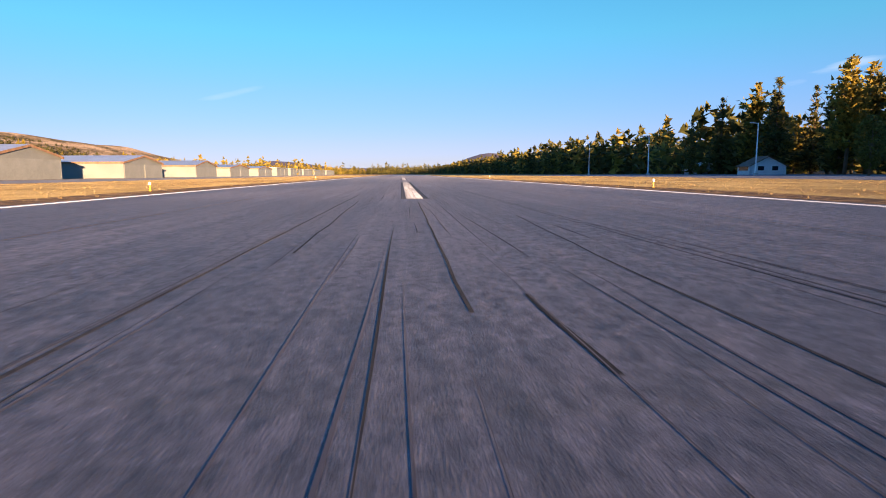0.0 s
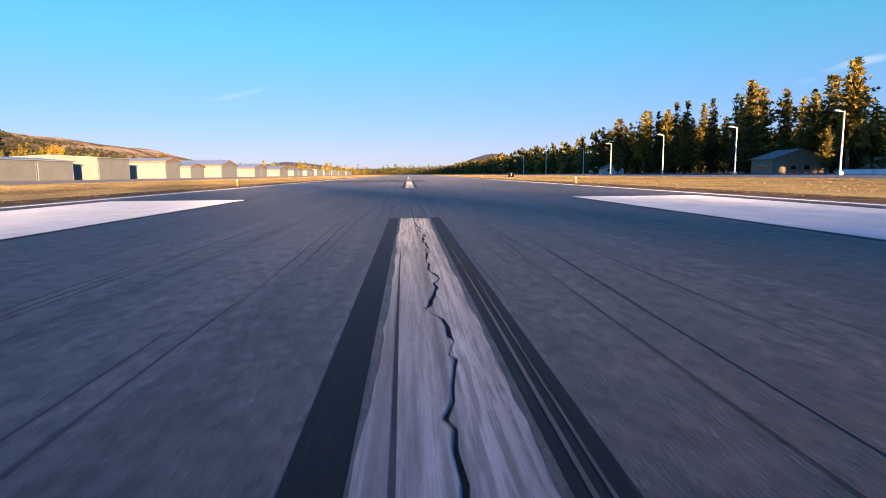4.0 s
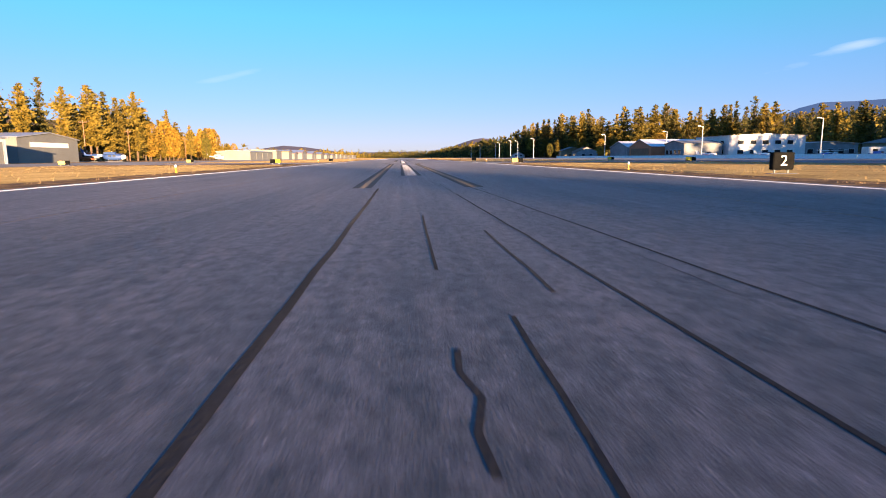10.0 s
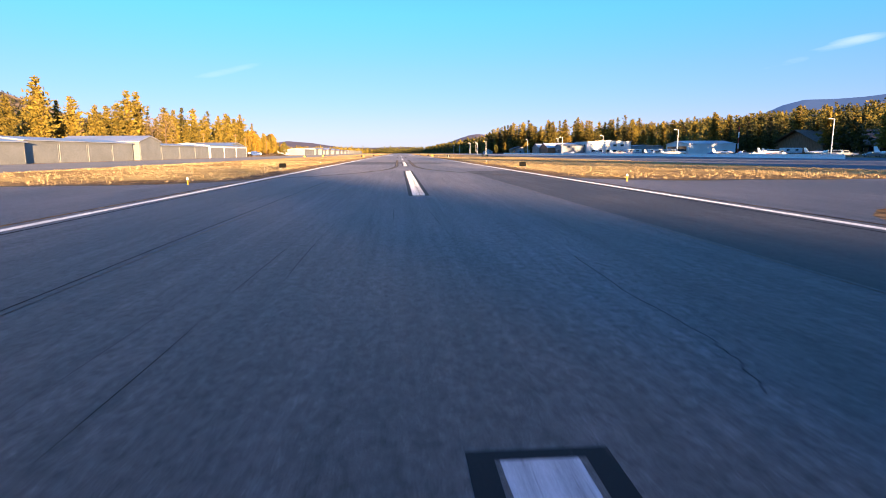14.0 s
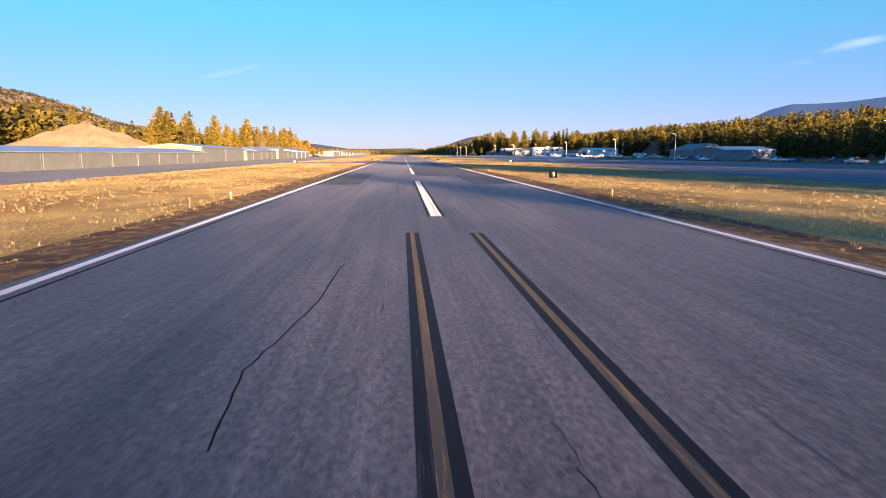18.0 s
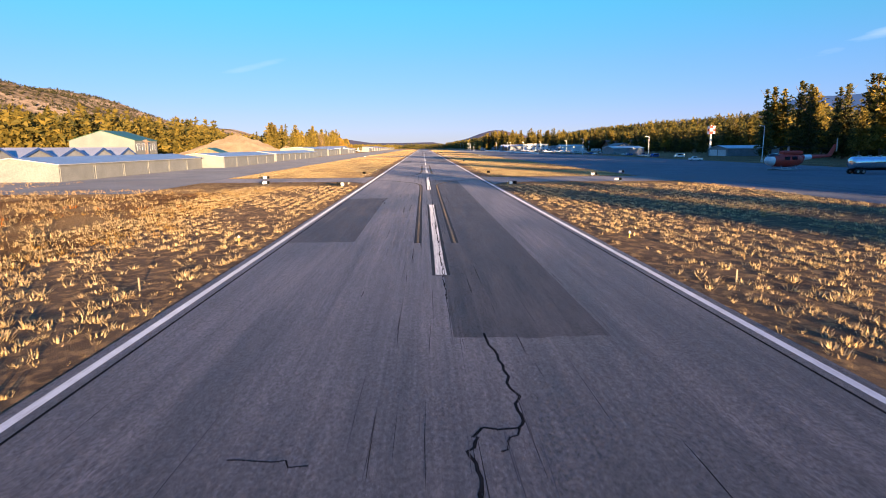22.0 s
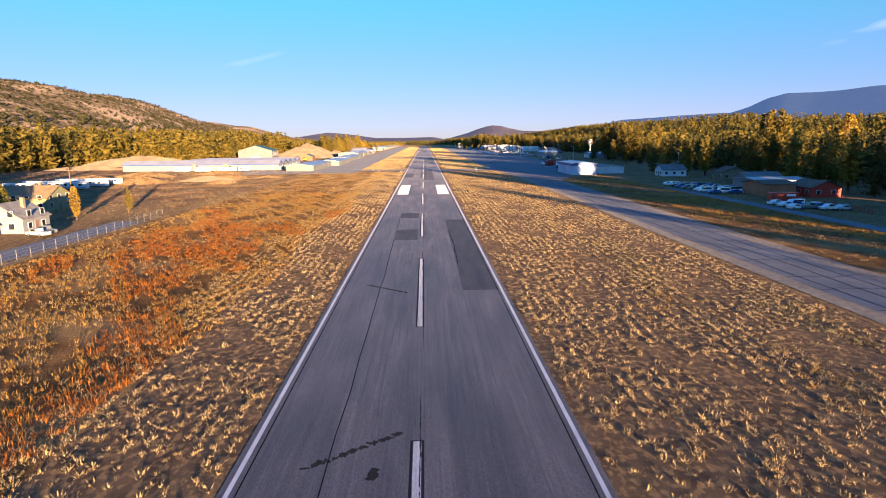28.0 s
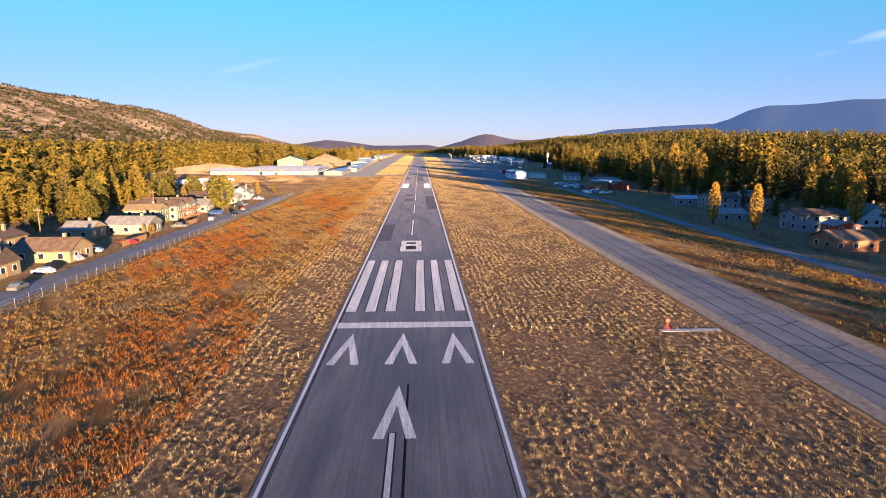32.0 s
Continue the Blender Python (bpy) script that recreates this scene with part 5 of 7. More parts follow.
# ---- trees ----
def conifer(seed, spread=0.17, levels=22, per=8, step=0.03, size=0.03, tufts_each=2, droop=0.2, bare=0.1, ragged=0.4, full=False):
    """Crown of a pine or fir one unit high: uneven whorls of limbs set with small needle tufts, each tuft one leaning triangle."""
    r = np.random.default_rng(seed)
    P, D, S = [], [], []
    lop = r.uniform(0, 6.28)
    for L in range(levels):
        q = (L + r.uniform(-0.45, 0.45)) / levels
        q = min(max(q, 0.0), 0.985)
        z = bare + (1 - bare) * q
        prof = min(1.0, 1.75 * (1 - q) ** 0.85) * (0.78 + 0.22 * math.sin(7 * q + lop)) if full else (1 - q) ** 0.8
        rad = spread * prof * (1 + r.uniform(-ragged, ragged)) + 0.008
        if q < 0.12:
            rad *= 0.7
        n = max(3, int(per * (1 - 0.45 * q)))
        a0 = r.uniform(0, 6.28)
        for k in range(n):
            a = a0 + 6.283 * k / n + r.uniform(-0.45, 0.45)
            rr = rad * r.uniform(0.4, 1.2) * (1 + 0.18 * math.cos(a - lop))
            d = np.array([math.cos(a), math.sin(a), 0.0])
            slope = r.uniform(-droop, 0.35)
            m = max(1, int(rr / step))
            for c in range(m):
                t = (c + r.uniform(0.3, 1.0)) / m
                for _ in range(tufts_each):
                    P.append(d * rr * t + np.array([0, 0, z + slope * rr * t]) + r.normal(0, size * 0.3, 3))
                    D.append(d * 0.8 + np.array([0, 0, slope + 0.15]) + r.normal(0, 0.55, 3))
                    S.append(size * r.uniform(0.55, 1.35) * (1.15 - 0.3 * t))
    for c in range(6):
        P.append(np.array([0, 0, 0.93 + 0.011 * c]) + r.normal(0, 0.003, 3))
        D.append(np.array([0, 0, 1.0]) + r.normal(0, 0.5, 3))
        S.append(size * 0.6)
    P, D, S = np.array(P), np.array(D), np.array(S)[:, None]
    P[:, 2] = np.minimum(P[:, 2], 0.985)
    D /= np.linalg.norm(D, axis=1, keepdims=True)
    W = np.cross(D, r.normal(size=D.shape))
    W /= np.linalg.norm(W, axis=1, keepdims=True) + 1e-6
    V = np.stack([P - D * S * 0.5 + W * S * 0.5, P - D * S * 0.5 - W * S * 0.5, P + D * S], 1).reshape(-1, 3)
    return V, np.arange(len(V)).reshape(-1, 3)


def broadleaf(seed, n=520, rx=0.26, z0=0.22, z1=1.0, leaf=0.055, top=0.5):
    """Crown of leaf clumps set on an uneven egg."""
    r = np.random.default_rng(seed)
    V, F = [], []
    lobes = [(r.uniform(0, 6.28), r.uniform(0.1, 0.9), r.uniform(0.5, 0.95)) for _ in range(9)]
    for _ in range(n):
        a, q = r.uniform(0, 6.28), r.uniform(0, 1)
        prof = np.sin(np.pi * min(1, (q * 0.92 + 0.04)) ** (1.0 if top > 0.45 else 0.7)) ** 0.6
        lob = 0.72 + 0.28 * max(np.cos(a - la) * (1 - abs(q - lq)) * ls for la, lq, ls in lobes)
        rr = rx * prof * lob * r.uniform(0.45, 1.05) ** 0.6
        p = np.array([rr * np.cos(a), rr * np.sin(a), z0 + (z1 - z0) * q])
        d = r.normal(size=3)
        d /= np.linalg.norm(d)
        e = np.cross(d, r.normal(size=3))
        e /= np.linalg.norm(e)
        s = leaf * r.uniform(0.6, 1.3)
        i = len(V)
        V += [p - d * s, p + e * s * 0.7, p + d * s, p - e * s * 0.7]
        F += [(i, i + 1, i + 2), (i, i + 2, i + 3)]
    return np.array(V), np.array(F)


def trunk_mesh(name, h=1.0, r0=0.014, limbs=0, seed=0, fork=0.3):
    b = Build()
    r = random.Random(seed)
    pts = [(0, 0, -0.01), (r.uniform(-0.01, 0.01), r.uniform(-0.01, 0.01), 0.35 * h), (r.uniform(-0.012, 0.012), 0, 0.7 * h), (0, 0, 0.97 * h)]
    rad = [r0 * 1.25, r0 * 0.85, r0 * 0.5, r0 * 0.1]
    for i in range(3):
        b.tube(pts[i], pts[i + 1], rad[i], rad[i + 1], 7)
    for k in range(limbs):
        a, z = r.uniform(0, 6.28), r.uniform(fork, 0.85) * h
        L = 0.2 * h * r.uniform(0.6, 1.1)
        b.tube((0, 0, z), (L * 0.6 * math.cos(a), L * 0.6 * math.sin(a), z + L * 0.8), r0 * 0.4, r0 * 0.08, 5)
    return b.mesh(name, BARK, True)


CONIFERS, BROAD = [], []
for k in range(5):
    v, f = conifer(20 + k, (0.16, 0.185, 0.21, 0.14, 0.20)[k], (30, 27, 25, 32, 26)[k], (10, 11, 11, 10, 11)[k], 0.026, (0.030, 0.032, 0.034, 0.029, 0.033)[k], 2, 0.35 if k in (0, 3) else 0.12,
                   (0.05, 0.12, 0.17, 0.05, 0.24)[k], 0.45, k in (1, 2, 4))
    m = NEEDLE if k in (1, 2, 4) else NEEDLE_DARK
    CONIFERS.append((big_mesh("crown", v, f, m), trunk_mesh("trunk", 1, 0.013, 4, k)))
for k, (m, n, rx, lf) in enumerate(((LEAF_GOLD, 1300, 0.15, 0.02), (LEAF_GREEN, 1500, 0.26, 0.024), (LEAF_GOLD, 1500, 0.28, 0.025), (TWIGS, 1100, 0.24, 0.011))):
    v, f = broadleaf(40 + k, n, rx, 0.12, 1.0, lf)
    BROAD.append((big_mesh("crown", v, f, m), trunk_mesh("trunk", 0.9, 0.016, 9, 10 + k, 0.15)))
SPECIES = {"pine": ("tall pine tree with dense green-gold needles", "pine tree"), "fir": ("dark green fir tree with a narrow crown", "fir tree"),
           "aspen": ("slender aspen with golden autumn leaves", "aspen"), "oak": ("great spreading tree with dense yellow-green leaves", "tree"), "leafy": ("round leafy tree with green leaves", "tree"),
           "maple": ("broad tree in orange autumn leaf", "tree"), "bare": ("small leafless tree with pale twigs", "tree")}


def tree(kind, x, y, h, seed=0):
    r = random.Random(int(x * 31 + y * 17 + seed))
    if kind == "pine":
        crown, trunk = CONIFERS[r.choice((1, 2, 4))]
    elif kind == "fir":
        crown, trunk = CONIFERS[r.choice((0, 3))]
    else:
        crown, trunk = BROAD[{"aspen": 0, "leafy": 1, "oak": 1, "maple": 2, "bare": 3}[kind]]
    lab, cat = SPECIES[kind]
    wide = h * (1.45 if kind == "oak" else 1.0)
    ob = thing(kind + "_tree", lab, cat, pose(x, y, float(ground_z(x, y)) - 0.05, 0, 0, r.uniform(0, 360)) @ Matrix.Diagonal((wide * r.uniform(0.9, 1.15), wide * r.uniform(0.9, 1.15), h, 1)), "trees round the airfield")
    part("trunk", trunk, None, ob)
    part("crown", crown, None, ob)
    return ob


TREES = [("fir", 126.5, 516, 25.7), ("fir", 133.6, 501, 24.3), ("fir", 158, 523, 23.2), ("pine", 101, 1035, 21), ("pine", -97.4, 968, 25), ("pine", -98, 955, 22), ("oak", -66.5, 134, 12.4), ("aspen", 165, 303, 24), ("maple", 140, 207, 19.5), ("maple", 148, 201, 16), ("aspen", 131, 193, 18.8),
         ("aspen", 89, 76, 12.5), ("aspen", 86, 92, 12), ("fir", 81, 1197, 16), ("leafy", 100, 1080, 9), ("maple", -110, 1075, 11), ("leafy", -70, 960, 8), ("aspen", 104, 1010, 8), ("leafy", 66, 1000, 6.5), ("maple", 84, 985, 8),
         ("pine", 113, 330, 15), ("fir", 108, 352, 14), ("aspen", -72, 200, 7), ("pine", -68, 214, 6), ("maple", -66, 78, 3), ("bare", -95, 75, 5), ("bare", -92, 835, 17), ("bare", -88, 812, 14)]
rt = random.Random(3)
# right edge of the apron: tall firs and pines, thinning towards the threshold
for k in range(120):
    y = 560 + k * 6.5 + rt.uniform(-3, 3)
    x = (104 if y > 985 else 152 if y > 800 else 165) + abs(rt.gauss(0, 14))
    TREES.append((rt.choice(("fir", "pine", "fir", "pine", "pine")), x + (22 if y > 1225 else 0), y, rt.uniform(14, 21) if y < 985 else rt.uniform(17, 26) if y < 1225 else rt.uniform(12, 16)))
for k in range(26):
    TREES.append((rt.choice(("fir", "pine")), 90 + abs(rt.gauss(0, 9)), 1050 + k * 6 + rt.uniform(-2, 2), rt.uniform(20, 27)))
for k in range(46):
    y = 60 + k * 9 + rt.uniform(-4, 4)
    TREES.append((rt.choice(("pine", "fir", "pine", "fir", "pine", "aspen")), 122 + abs(rt.gauss(0, 20)), y, rt.uniform(10, 17)))
# left side: sunlit belt behind the hangars
for k in range(84):
    y = 690 + k * 3.9 + rt.uniform(-2, 2)
    TREES.append((rt.choice(("pine", "pine", "pine", "pine", "fir")), -94 - abs(rt.gauss(0, 9)), y, rt.uniform(15, 24)))
for k in range(52):
    y = 985 + k * 2.5 + rt.uniform(-2, 2)
    TREES.append((rt.choice(("pine", "pine", "pine", "maple", "aspen")), -94 - abs(rt.gauss(0, 10)), y, rt.uniform(9, 17) if y < 1066 else rt.uniform(6, 10)))
for k in range(26):
    TREES.append((rt.choice(("pine", "fir", "pine")), rt.uniform(120, 178), 985 + k * 3 + rt.uniform(-2, 2), rt.uniform(21, 27)))
for x, y, h in ((112, 992, 10), (118, 1004, 12), (126, 978, 9), (141, 968, 11), (152, 962, 9), (70, 1120, 9), (78, 1032, 9)):
    TREES.append((rt.choice(("maple", "leafy", "pine")), x, y, h))
for k in range(40):
    y = 0 + k * 11 + rt.uniform(-5, 5)
    TREES.append((rt.choice(("pine", "pine", "fir", "leafy")), -108 - abs(rt.gauss(0, 18)), y, rt.uniform(8, 17)))
# tallest pine clumps, partly unseen, added to throw long shadows on the runway
for y0, y1, n, h in ((164, 218, 12, 27), (318, 346, 8, 27), (514, 540, 7, 28), (84, 114, 6, 25.5), (-2, 22, 7, 27), (462, 516, 9, 26.5)):
    for k in range(n):
        TREES.append((rt.choice(("pine", "pine", "fir")), 148 + rt.uniform(-8, 8), y0 + (y1 - y0) * (k + rt.uniform(0.2, 0.8)) / n, h + rt.uniform(-1.5, 1.5)))
for k in range(46):
    TREES.append((rt.choice(("pine", "pine", "pine", "pine")), -112 - rt.uniform(0, 26), 30 + k * 7 + rt.uniform(-3, 3), rt.uniform(9, 15)))
for x, y, h in ((111, 322, 15), (114, 331, 16), (109, 338, 14), (117, 318, 16), (121, 327, 17), (113, 209, 14), (117, 196, 16), (121, 180, 15), (124, 160, 17), (120, 168, 13), (126, 110, 17), (121, 98, 15), (117, 64, 16), (123, 72, 18), (114, 108, 12),
                (116, 143, 13), (112, 176, 12), (118, 226, 17), (121, 240, 18), (118, 262, 18), (123, 282, 17), (126, 300, 17), (120, 212, 15), (127, 130, 17), (128, 140, 17)):
    TREES.append((rt.choice(("pine", "fir", "pine")), x, y, h))
for k in range(56):
    TREES.append((rt.choice(("pine", "pine", "pine", "pine", "fir")), -100 - rt.uniform(0, 36), 40 + k * 3 + rt.uniform(-3, 3), rt.uniform(10, 16)))
# unseen trees, added only to keep the southern houses in shade
for k in range(22):
    TREES.append((rt.choice(("pine", "fir", "aspen")), 113 + rt.uniform(0, 10), -60 + k * 5.5 + rt.uniform(-2, 2), rt.uniform(10, 13)))
# rounded yellow-green crowns before the pines, on both sides
for x, y, h in ((-88, 92, 9), (-93, 99, 10), (-98, 84, 8), (-96, 112, 11), (-103, 122, 12), (-92, 150, 9), (-97, 160, 10), (-90, 172, 9), (-95, 184, 10), (-103, 172, 12), (-108, 140, 13), (-112, 104, 12), (-88, 200, 8), (-94, 207, 9)):
    TREES.append((rt.choice(("oak", "leafy", "leafy")), x, y, h))
for x, y, h in ((134, 150, 17), (141, 118, 16), (128, 232, 16), (133, 262, 15), (146, 176, 18), (152, 142, 19), (138, 88, 15), (160, 205, 21), (155, 250, 20)):
    TREES.append((rt.choice(("leafy", "pine", "aspen")), x, y, h))
TREES += [("leafy", -74.6, 153, 11.5), ("pine", -88, 128, 8), ("pine", -92, 136, 9), ("aspen", -84, 146, 8), ("aspen", -67, 76, 3), ("pine", -95, 96, 12), ("pine", -101, 88, 13)]


def in_gap(x, y):
    """A gap in the trees, through which the low sun reaches the white hangar by the taxiway."""
    return (np.abs((x - 71) * 0.94 + (y - 336) * 0.342) < 2.2) & (x > 88) & (x < 185)


for kind, x, y, h in TREES:
    if -195 < x < -90 and 212 < y < 520 or in_gap(x, y):
        continue
    tree(kind, x, y, h)


def woods(name, label, spots, material, seed, lod, per=5, step=0.12, size=0.12, spread=0.24):
    """Many far trees in one mesh; the yard by the sheds stays open."""
    spots = spots[~((spots[:, 0] > -225) & (spots[:, 0] < 0) & (spots[:, 1] > 205) & (spots[:, 1] < 560))]
    spots = spots[~in_gap(spots[:, 0], spots[:, 1])]
    base = [conifer(seed + k, spread * (0.75 + 0.17 * k), lod, per, step, size, 1, 0.25, 0.05, 0.45, k % 2 == 1) for k in range(4)]
    r = np.random.default_rng(seed)
    Vs, Fs, n = [], [], 0
    pick = r.integers(0, 4, len(spots))
    for k in range(4):
        v, f = base[k]
        S = spots[pick == k]
        a = r.uniform(0, 6.28, len(S))
        h = S[:, 2]
        w = h * r.uniform(0.9, 1.3, len(S))
        X = (v[None, :, 0] * np.cos(a)[:, None] - v[None, :, 1] * np.sin(a)[:, None]) * w[:, None] + S[:, 0:1]
        Y = (v[None, :, 0] * np.sin(a)[:, None] + v[None, :, 1] * np.cos(a)[:, None]) * w[:, None] + S[:, 1:2]
        Z = v[None, :, 2] * h[:, None] + ground_z(S[:, 0], S[:, 1])[:, None]
        Vs.append(np.stack([X, Y, Z], 2).reshape(-1, 3))
        Fs.append((f[None] + (np.arange(len(S)) * len(v))[:, None, None]).reshape(-1, 3) + n)
        n += len(S) * len(v)
    return solo(name, big_mesh(name, np.concatenate(Vs), np.concatenate(Fs), material), material, label, "forest", kind="stuff")


def scatter(n, x0, x1, y0, y1, h0, h1, power=1.0):
    x = x0 + (x1 - x0) * rng.uniform(0, 1, n) ** power
    y = rng.uniform(y0, y1, n)
    return np.stack([x, y, rng.uniform(h0, h1, n)], 1)


woods("forest_right_edge", "tall dark pines and firs behind the houses and the yard", np.concatenate([scatter(230, 136, 205, 70, 430, 8, 19), scatter(160, 166, 225, 430, 900, 12, 21), scatter(420, 170, 270, 60, 900, 11, 20)]), NEEDLE_DARK, 61, 17, 7, 0.055, 0.062, 0.18)
woods("forest_right_edge_pine", "olive pines along the forest's edge behind the houses", np.concatenate([scatter(80, 136, 190, 70, 430, 10, 20), scatter(200, 172, 260, 70, 900, 12, 21)]), NEEDLE, 62, 17, 7, 0.055, 0.066, 0.24)
# woods out of view, added to shade the forest edge and the houses
woods("forest_south", "unseen dark pine woods added to shade the forest edge and southern houses", scatter(620, 138, 300, -330, 66, 11, 17), NEEDLE_DARK, 63, 9)
woods("forest_right", "dense dark pine forest rising behind the airfield buildings", np.concatenate([scatter(1900, 230, 640, 150, 1250, 8, 19), scatter(1900, 110, 700, 1230, 2700, 11, 19)]), NEEDLE_DARK, 60, 9)
woods("forest_right_pine", "olive pines among the darker forest on rising ground", np.concatenate([scatter(1500, 240, 640, 150, 1250, 8, 20), scatter(1500, 110, 700, 1230, 2700, 12, 20)]), NEEDLE, 70, 9)
woods("forest_left_edge", "tall sunlit pines behind the yard and the houses", np.concatenate([scatter(270, -120, -215, 40, 440, 11, 23), scatter(360, -228, -335, 270, 700, 21, 29), scatter(220, -150, -260, 564, 770, 19, 27)]), NEEDLE, 81, 17, 7, 0.055, 0.07, 0.27)
woods("forest_left_edge_dark", "darker pines between the sunlit ones behind the yard", np.concatenate([scatter(130, -135, -225, 40, 440, 13, 23), scatter(150, -230, -335, 270, 700, 21, 29), scatter(70, -155, -260, 566, 770, 19, 26)]), NEEDLE_DARK, 82, 17, 7, 0.055, 0.062, 0.18)
woods("forest_left", "sunlit pine forest at the foot of the hill", np.concatenate([scatter(1100, -200, -420, 60, 690, 13, 20, 1.2), scatter(800, -116, -300, 690, 1100, 10, 17), scatter(1000, -110, -500, 1100, 2700, 7, 13)]), NEEDLE, 80, 9)
woods("forest_valley", "distant line of trees closing the valley", np.concatenate([scatter(1100, -500, 500, 1700, 2700, 9, 15)]), NEEDLE_DARK, 90, 7)
woods("forest_edge", "line of tall pines along the far end of the airfield", np.concatenate([scatter(900, 92, 160, 1180, 2700, 15, 22), scatter(260, -60, 92, 1900, 2600, 9, 14)]), NEEDLE_DARK, 64, 10)
woods("forest_edge_lit", "golden trees along the far end of the airfield", np.concatenate([scatter(420, -150, -64, 1300, 2600, 6, 11), scatter(200, 90, 140, 1180, 2700, 15, 21)]), NEEDLE, 66, 10)
woods("hill_scrub", "scattered dark bushes on the dry hillside", np.concatenate([scatter(6500, -340, -960, -60, 2200, 2.2, 4.5), scatter(1500, -330, -560, -60, 2200, 4, 8)]), SCRUB_DARK, 95, 4, 6, 0.3, 0.42, 0.6)


# ---- signs, lights and poles of the airfield ----
def letters(text, size, material, parent, m, label):
    cu = bpy.data.curves.new("lettering", "FONT")
    cu.body, cu.size, cu.align_x, cu.align_y, cu.extrude = text, size, "CENTER", "CENTER", 0.004
    tmp = bpy.data.objects.new("lettering", cu)
    me = bpy.data.meshes.new_from_object(tmp)
    me.materials.clear()
    me.materials.append(material)
    ob = new("lettering", me)
    ob.parent = parent
    ob.matrix_basis = m
    ob["label"] = label
    bpy.data.objects.remove(tmp)
    bpy.data.curves.remove(cu)
    return ob


def airfield_sign(x, y, w, h, boards, rz=0.0, lab=""):
    """A box sign on short legs; boards: (from, to, material, text, text material) across its face."""
    ob = thing("airfield_sign", lab, "sign", pose(x, y, 0, 0, 0, rz), "airfield signs")
    part("concrete_pad", Build().box(-w / 2 - 0.12, w / 2 + 0.12, -0.2, 0.2, -0.02, 0.015, 0.005), ASPHALT_OLD, ob)
    for a in (-w * 0.32, w * 0.32):
        part("leg", Build().tube((a, 0, 0.03), (a, 0, 0.16), 0.03, None, 8), STEEL, ob)
    part("case", Build().box(-w / 2, w / 2, -0.11, 0.11, 0.14, 0.14 + h, 0.025), BLACK_PLASTIC, ob)
    for a, c, m, text, tm in boards:
        p = part("face_panel", Build().box(a + 0.02, c - 0.02, -0.125, -0.112, 0.17, 0.11 + h), m, ob)
        if text:
            letters(text, h * 0.85, tm, p, pose((a + c) / 2, -0.131, 0.14 + h / 2, 90, 0, 0), "letters " + text)
    return ob


for n, y in ((1, 1001.0), (2, 760.0), (3, 498.2), (4, 253.8)):
    airfield_sign(13.2, y, 0.78, 0.62, [(-0.38, 0.38, BLACK_PLASTIC, str(n), SIGN_WHITE)], 0, "black runway distance sign with the white number %d" % n)
YL = "yellow and black taxiway sign on a concrete pad"
airfield_sign(-13.6, 804, 1.1, 0.42, [(-0.55, 0.0, BLACK_PLASTIC, "", None), (0.0, 0.55, SIGN_YELLOW, "D", BLACK_PLASTIC)], 0, YL)
airfield_sign(10.9, 796.5, 1.1, 0.42, [(-0.55, 0.08, SIGN_YELLOW, "D", BLACK_PLASTIC), (0.08, 0.55, BLACK_PLASTIC, "", None)], 0, YL)
BL = "black back of a taxiway sign in the grass"
for x, y in ((-10.9, 831), (10.8, 829.5), (-11.7, 649.8), (11.2, 649.2), (-11.9, 409.4), (11.7, 409.4)):
    airfield_sign(x, y, 0.62, 0.42, [(-0.29, 0.29, BLACK_PLASTIC, "", None)], 0, BL)
WL = "white and black taxiway sign on a concrete pad"
airfield_sign(-11.7, 375.5, 1.0, 0.42, [(-0.5, 0.05, BLACK_PLASTIC, "", None), (0.05, 0.5, SIGN_WHITE, "", None)], 0, WL)
airfield_sign(11.3, 375.6, 1.0, 0.42, [(-0.5, -0.05, SIGN_WHITE, "", None), (-0.05, 0.5, BLACK_PLASTIC, "", None)], 0, WL)
for x, y in ((-22.8, 380.5), (-26.6, 395.2), (36.3, 406.3), (28.9, 398.4), (27.5, 381.5), (-33, 800), (30, 800), (33, 832), (-30, 826), (-31, 610), (29, 605)):
    airfield_sign(x, y, 1.0, 0.4, [(-0.5, 0.1, SIGN_WHITE if y < 700 else SIGN_YELLOW, "", None), (0.1, 0.5, BLACK_PLASTIC, "", None)], 25 if x < 0 else -25, WL if y < 700 else YL)

edge_light = None
for k in range(26):
    for s in (-1, 1):
        m = pose(s * 10.9, -110 + k * 48.8, 0.0)
        if edge_light is None:
            edge_light = thing("runway_light", "small frosted runway edge light on a thin stem", "light", m, "runway edge lights")
            part("stem", Build().lathe([(0, 0.06), (0.02, 0.06), (0.03, 0.025), (0.26, 0.025)]), SIGN_YELLOW, edge_light)
            part("lens", Build().lathe([(0.26, 0.05), (0.30, 0.055), (0.36, 0.045), (0.39, 0.015)]), SIGN_WHITE, edge_light, "", True)
        else:
            copy_thing(edge_light, m)
for x, y in ((11.0, -3.3), (13.2, -3.6), (15.6, -3.7), (17.9, -4.2)):
    lm = thing("threshold_light", "small pale threshold light on a short stem", "light", pose(x, y, 0), "threshold lights")
    part("stem", Build().lathe([(0, 0.08), (0.02, 0.08), (0.03, 0.03), (0.3, 0.03)]), TAN, lm)
    part("lens", Build().lathe([(0.3, 0.07), (0.35, 0.075), (0.42, 0.05), (0.45, 0.015)]), SIGN_WHITE, lm, "", True)
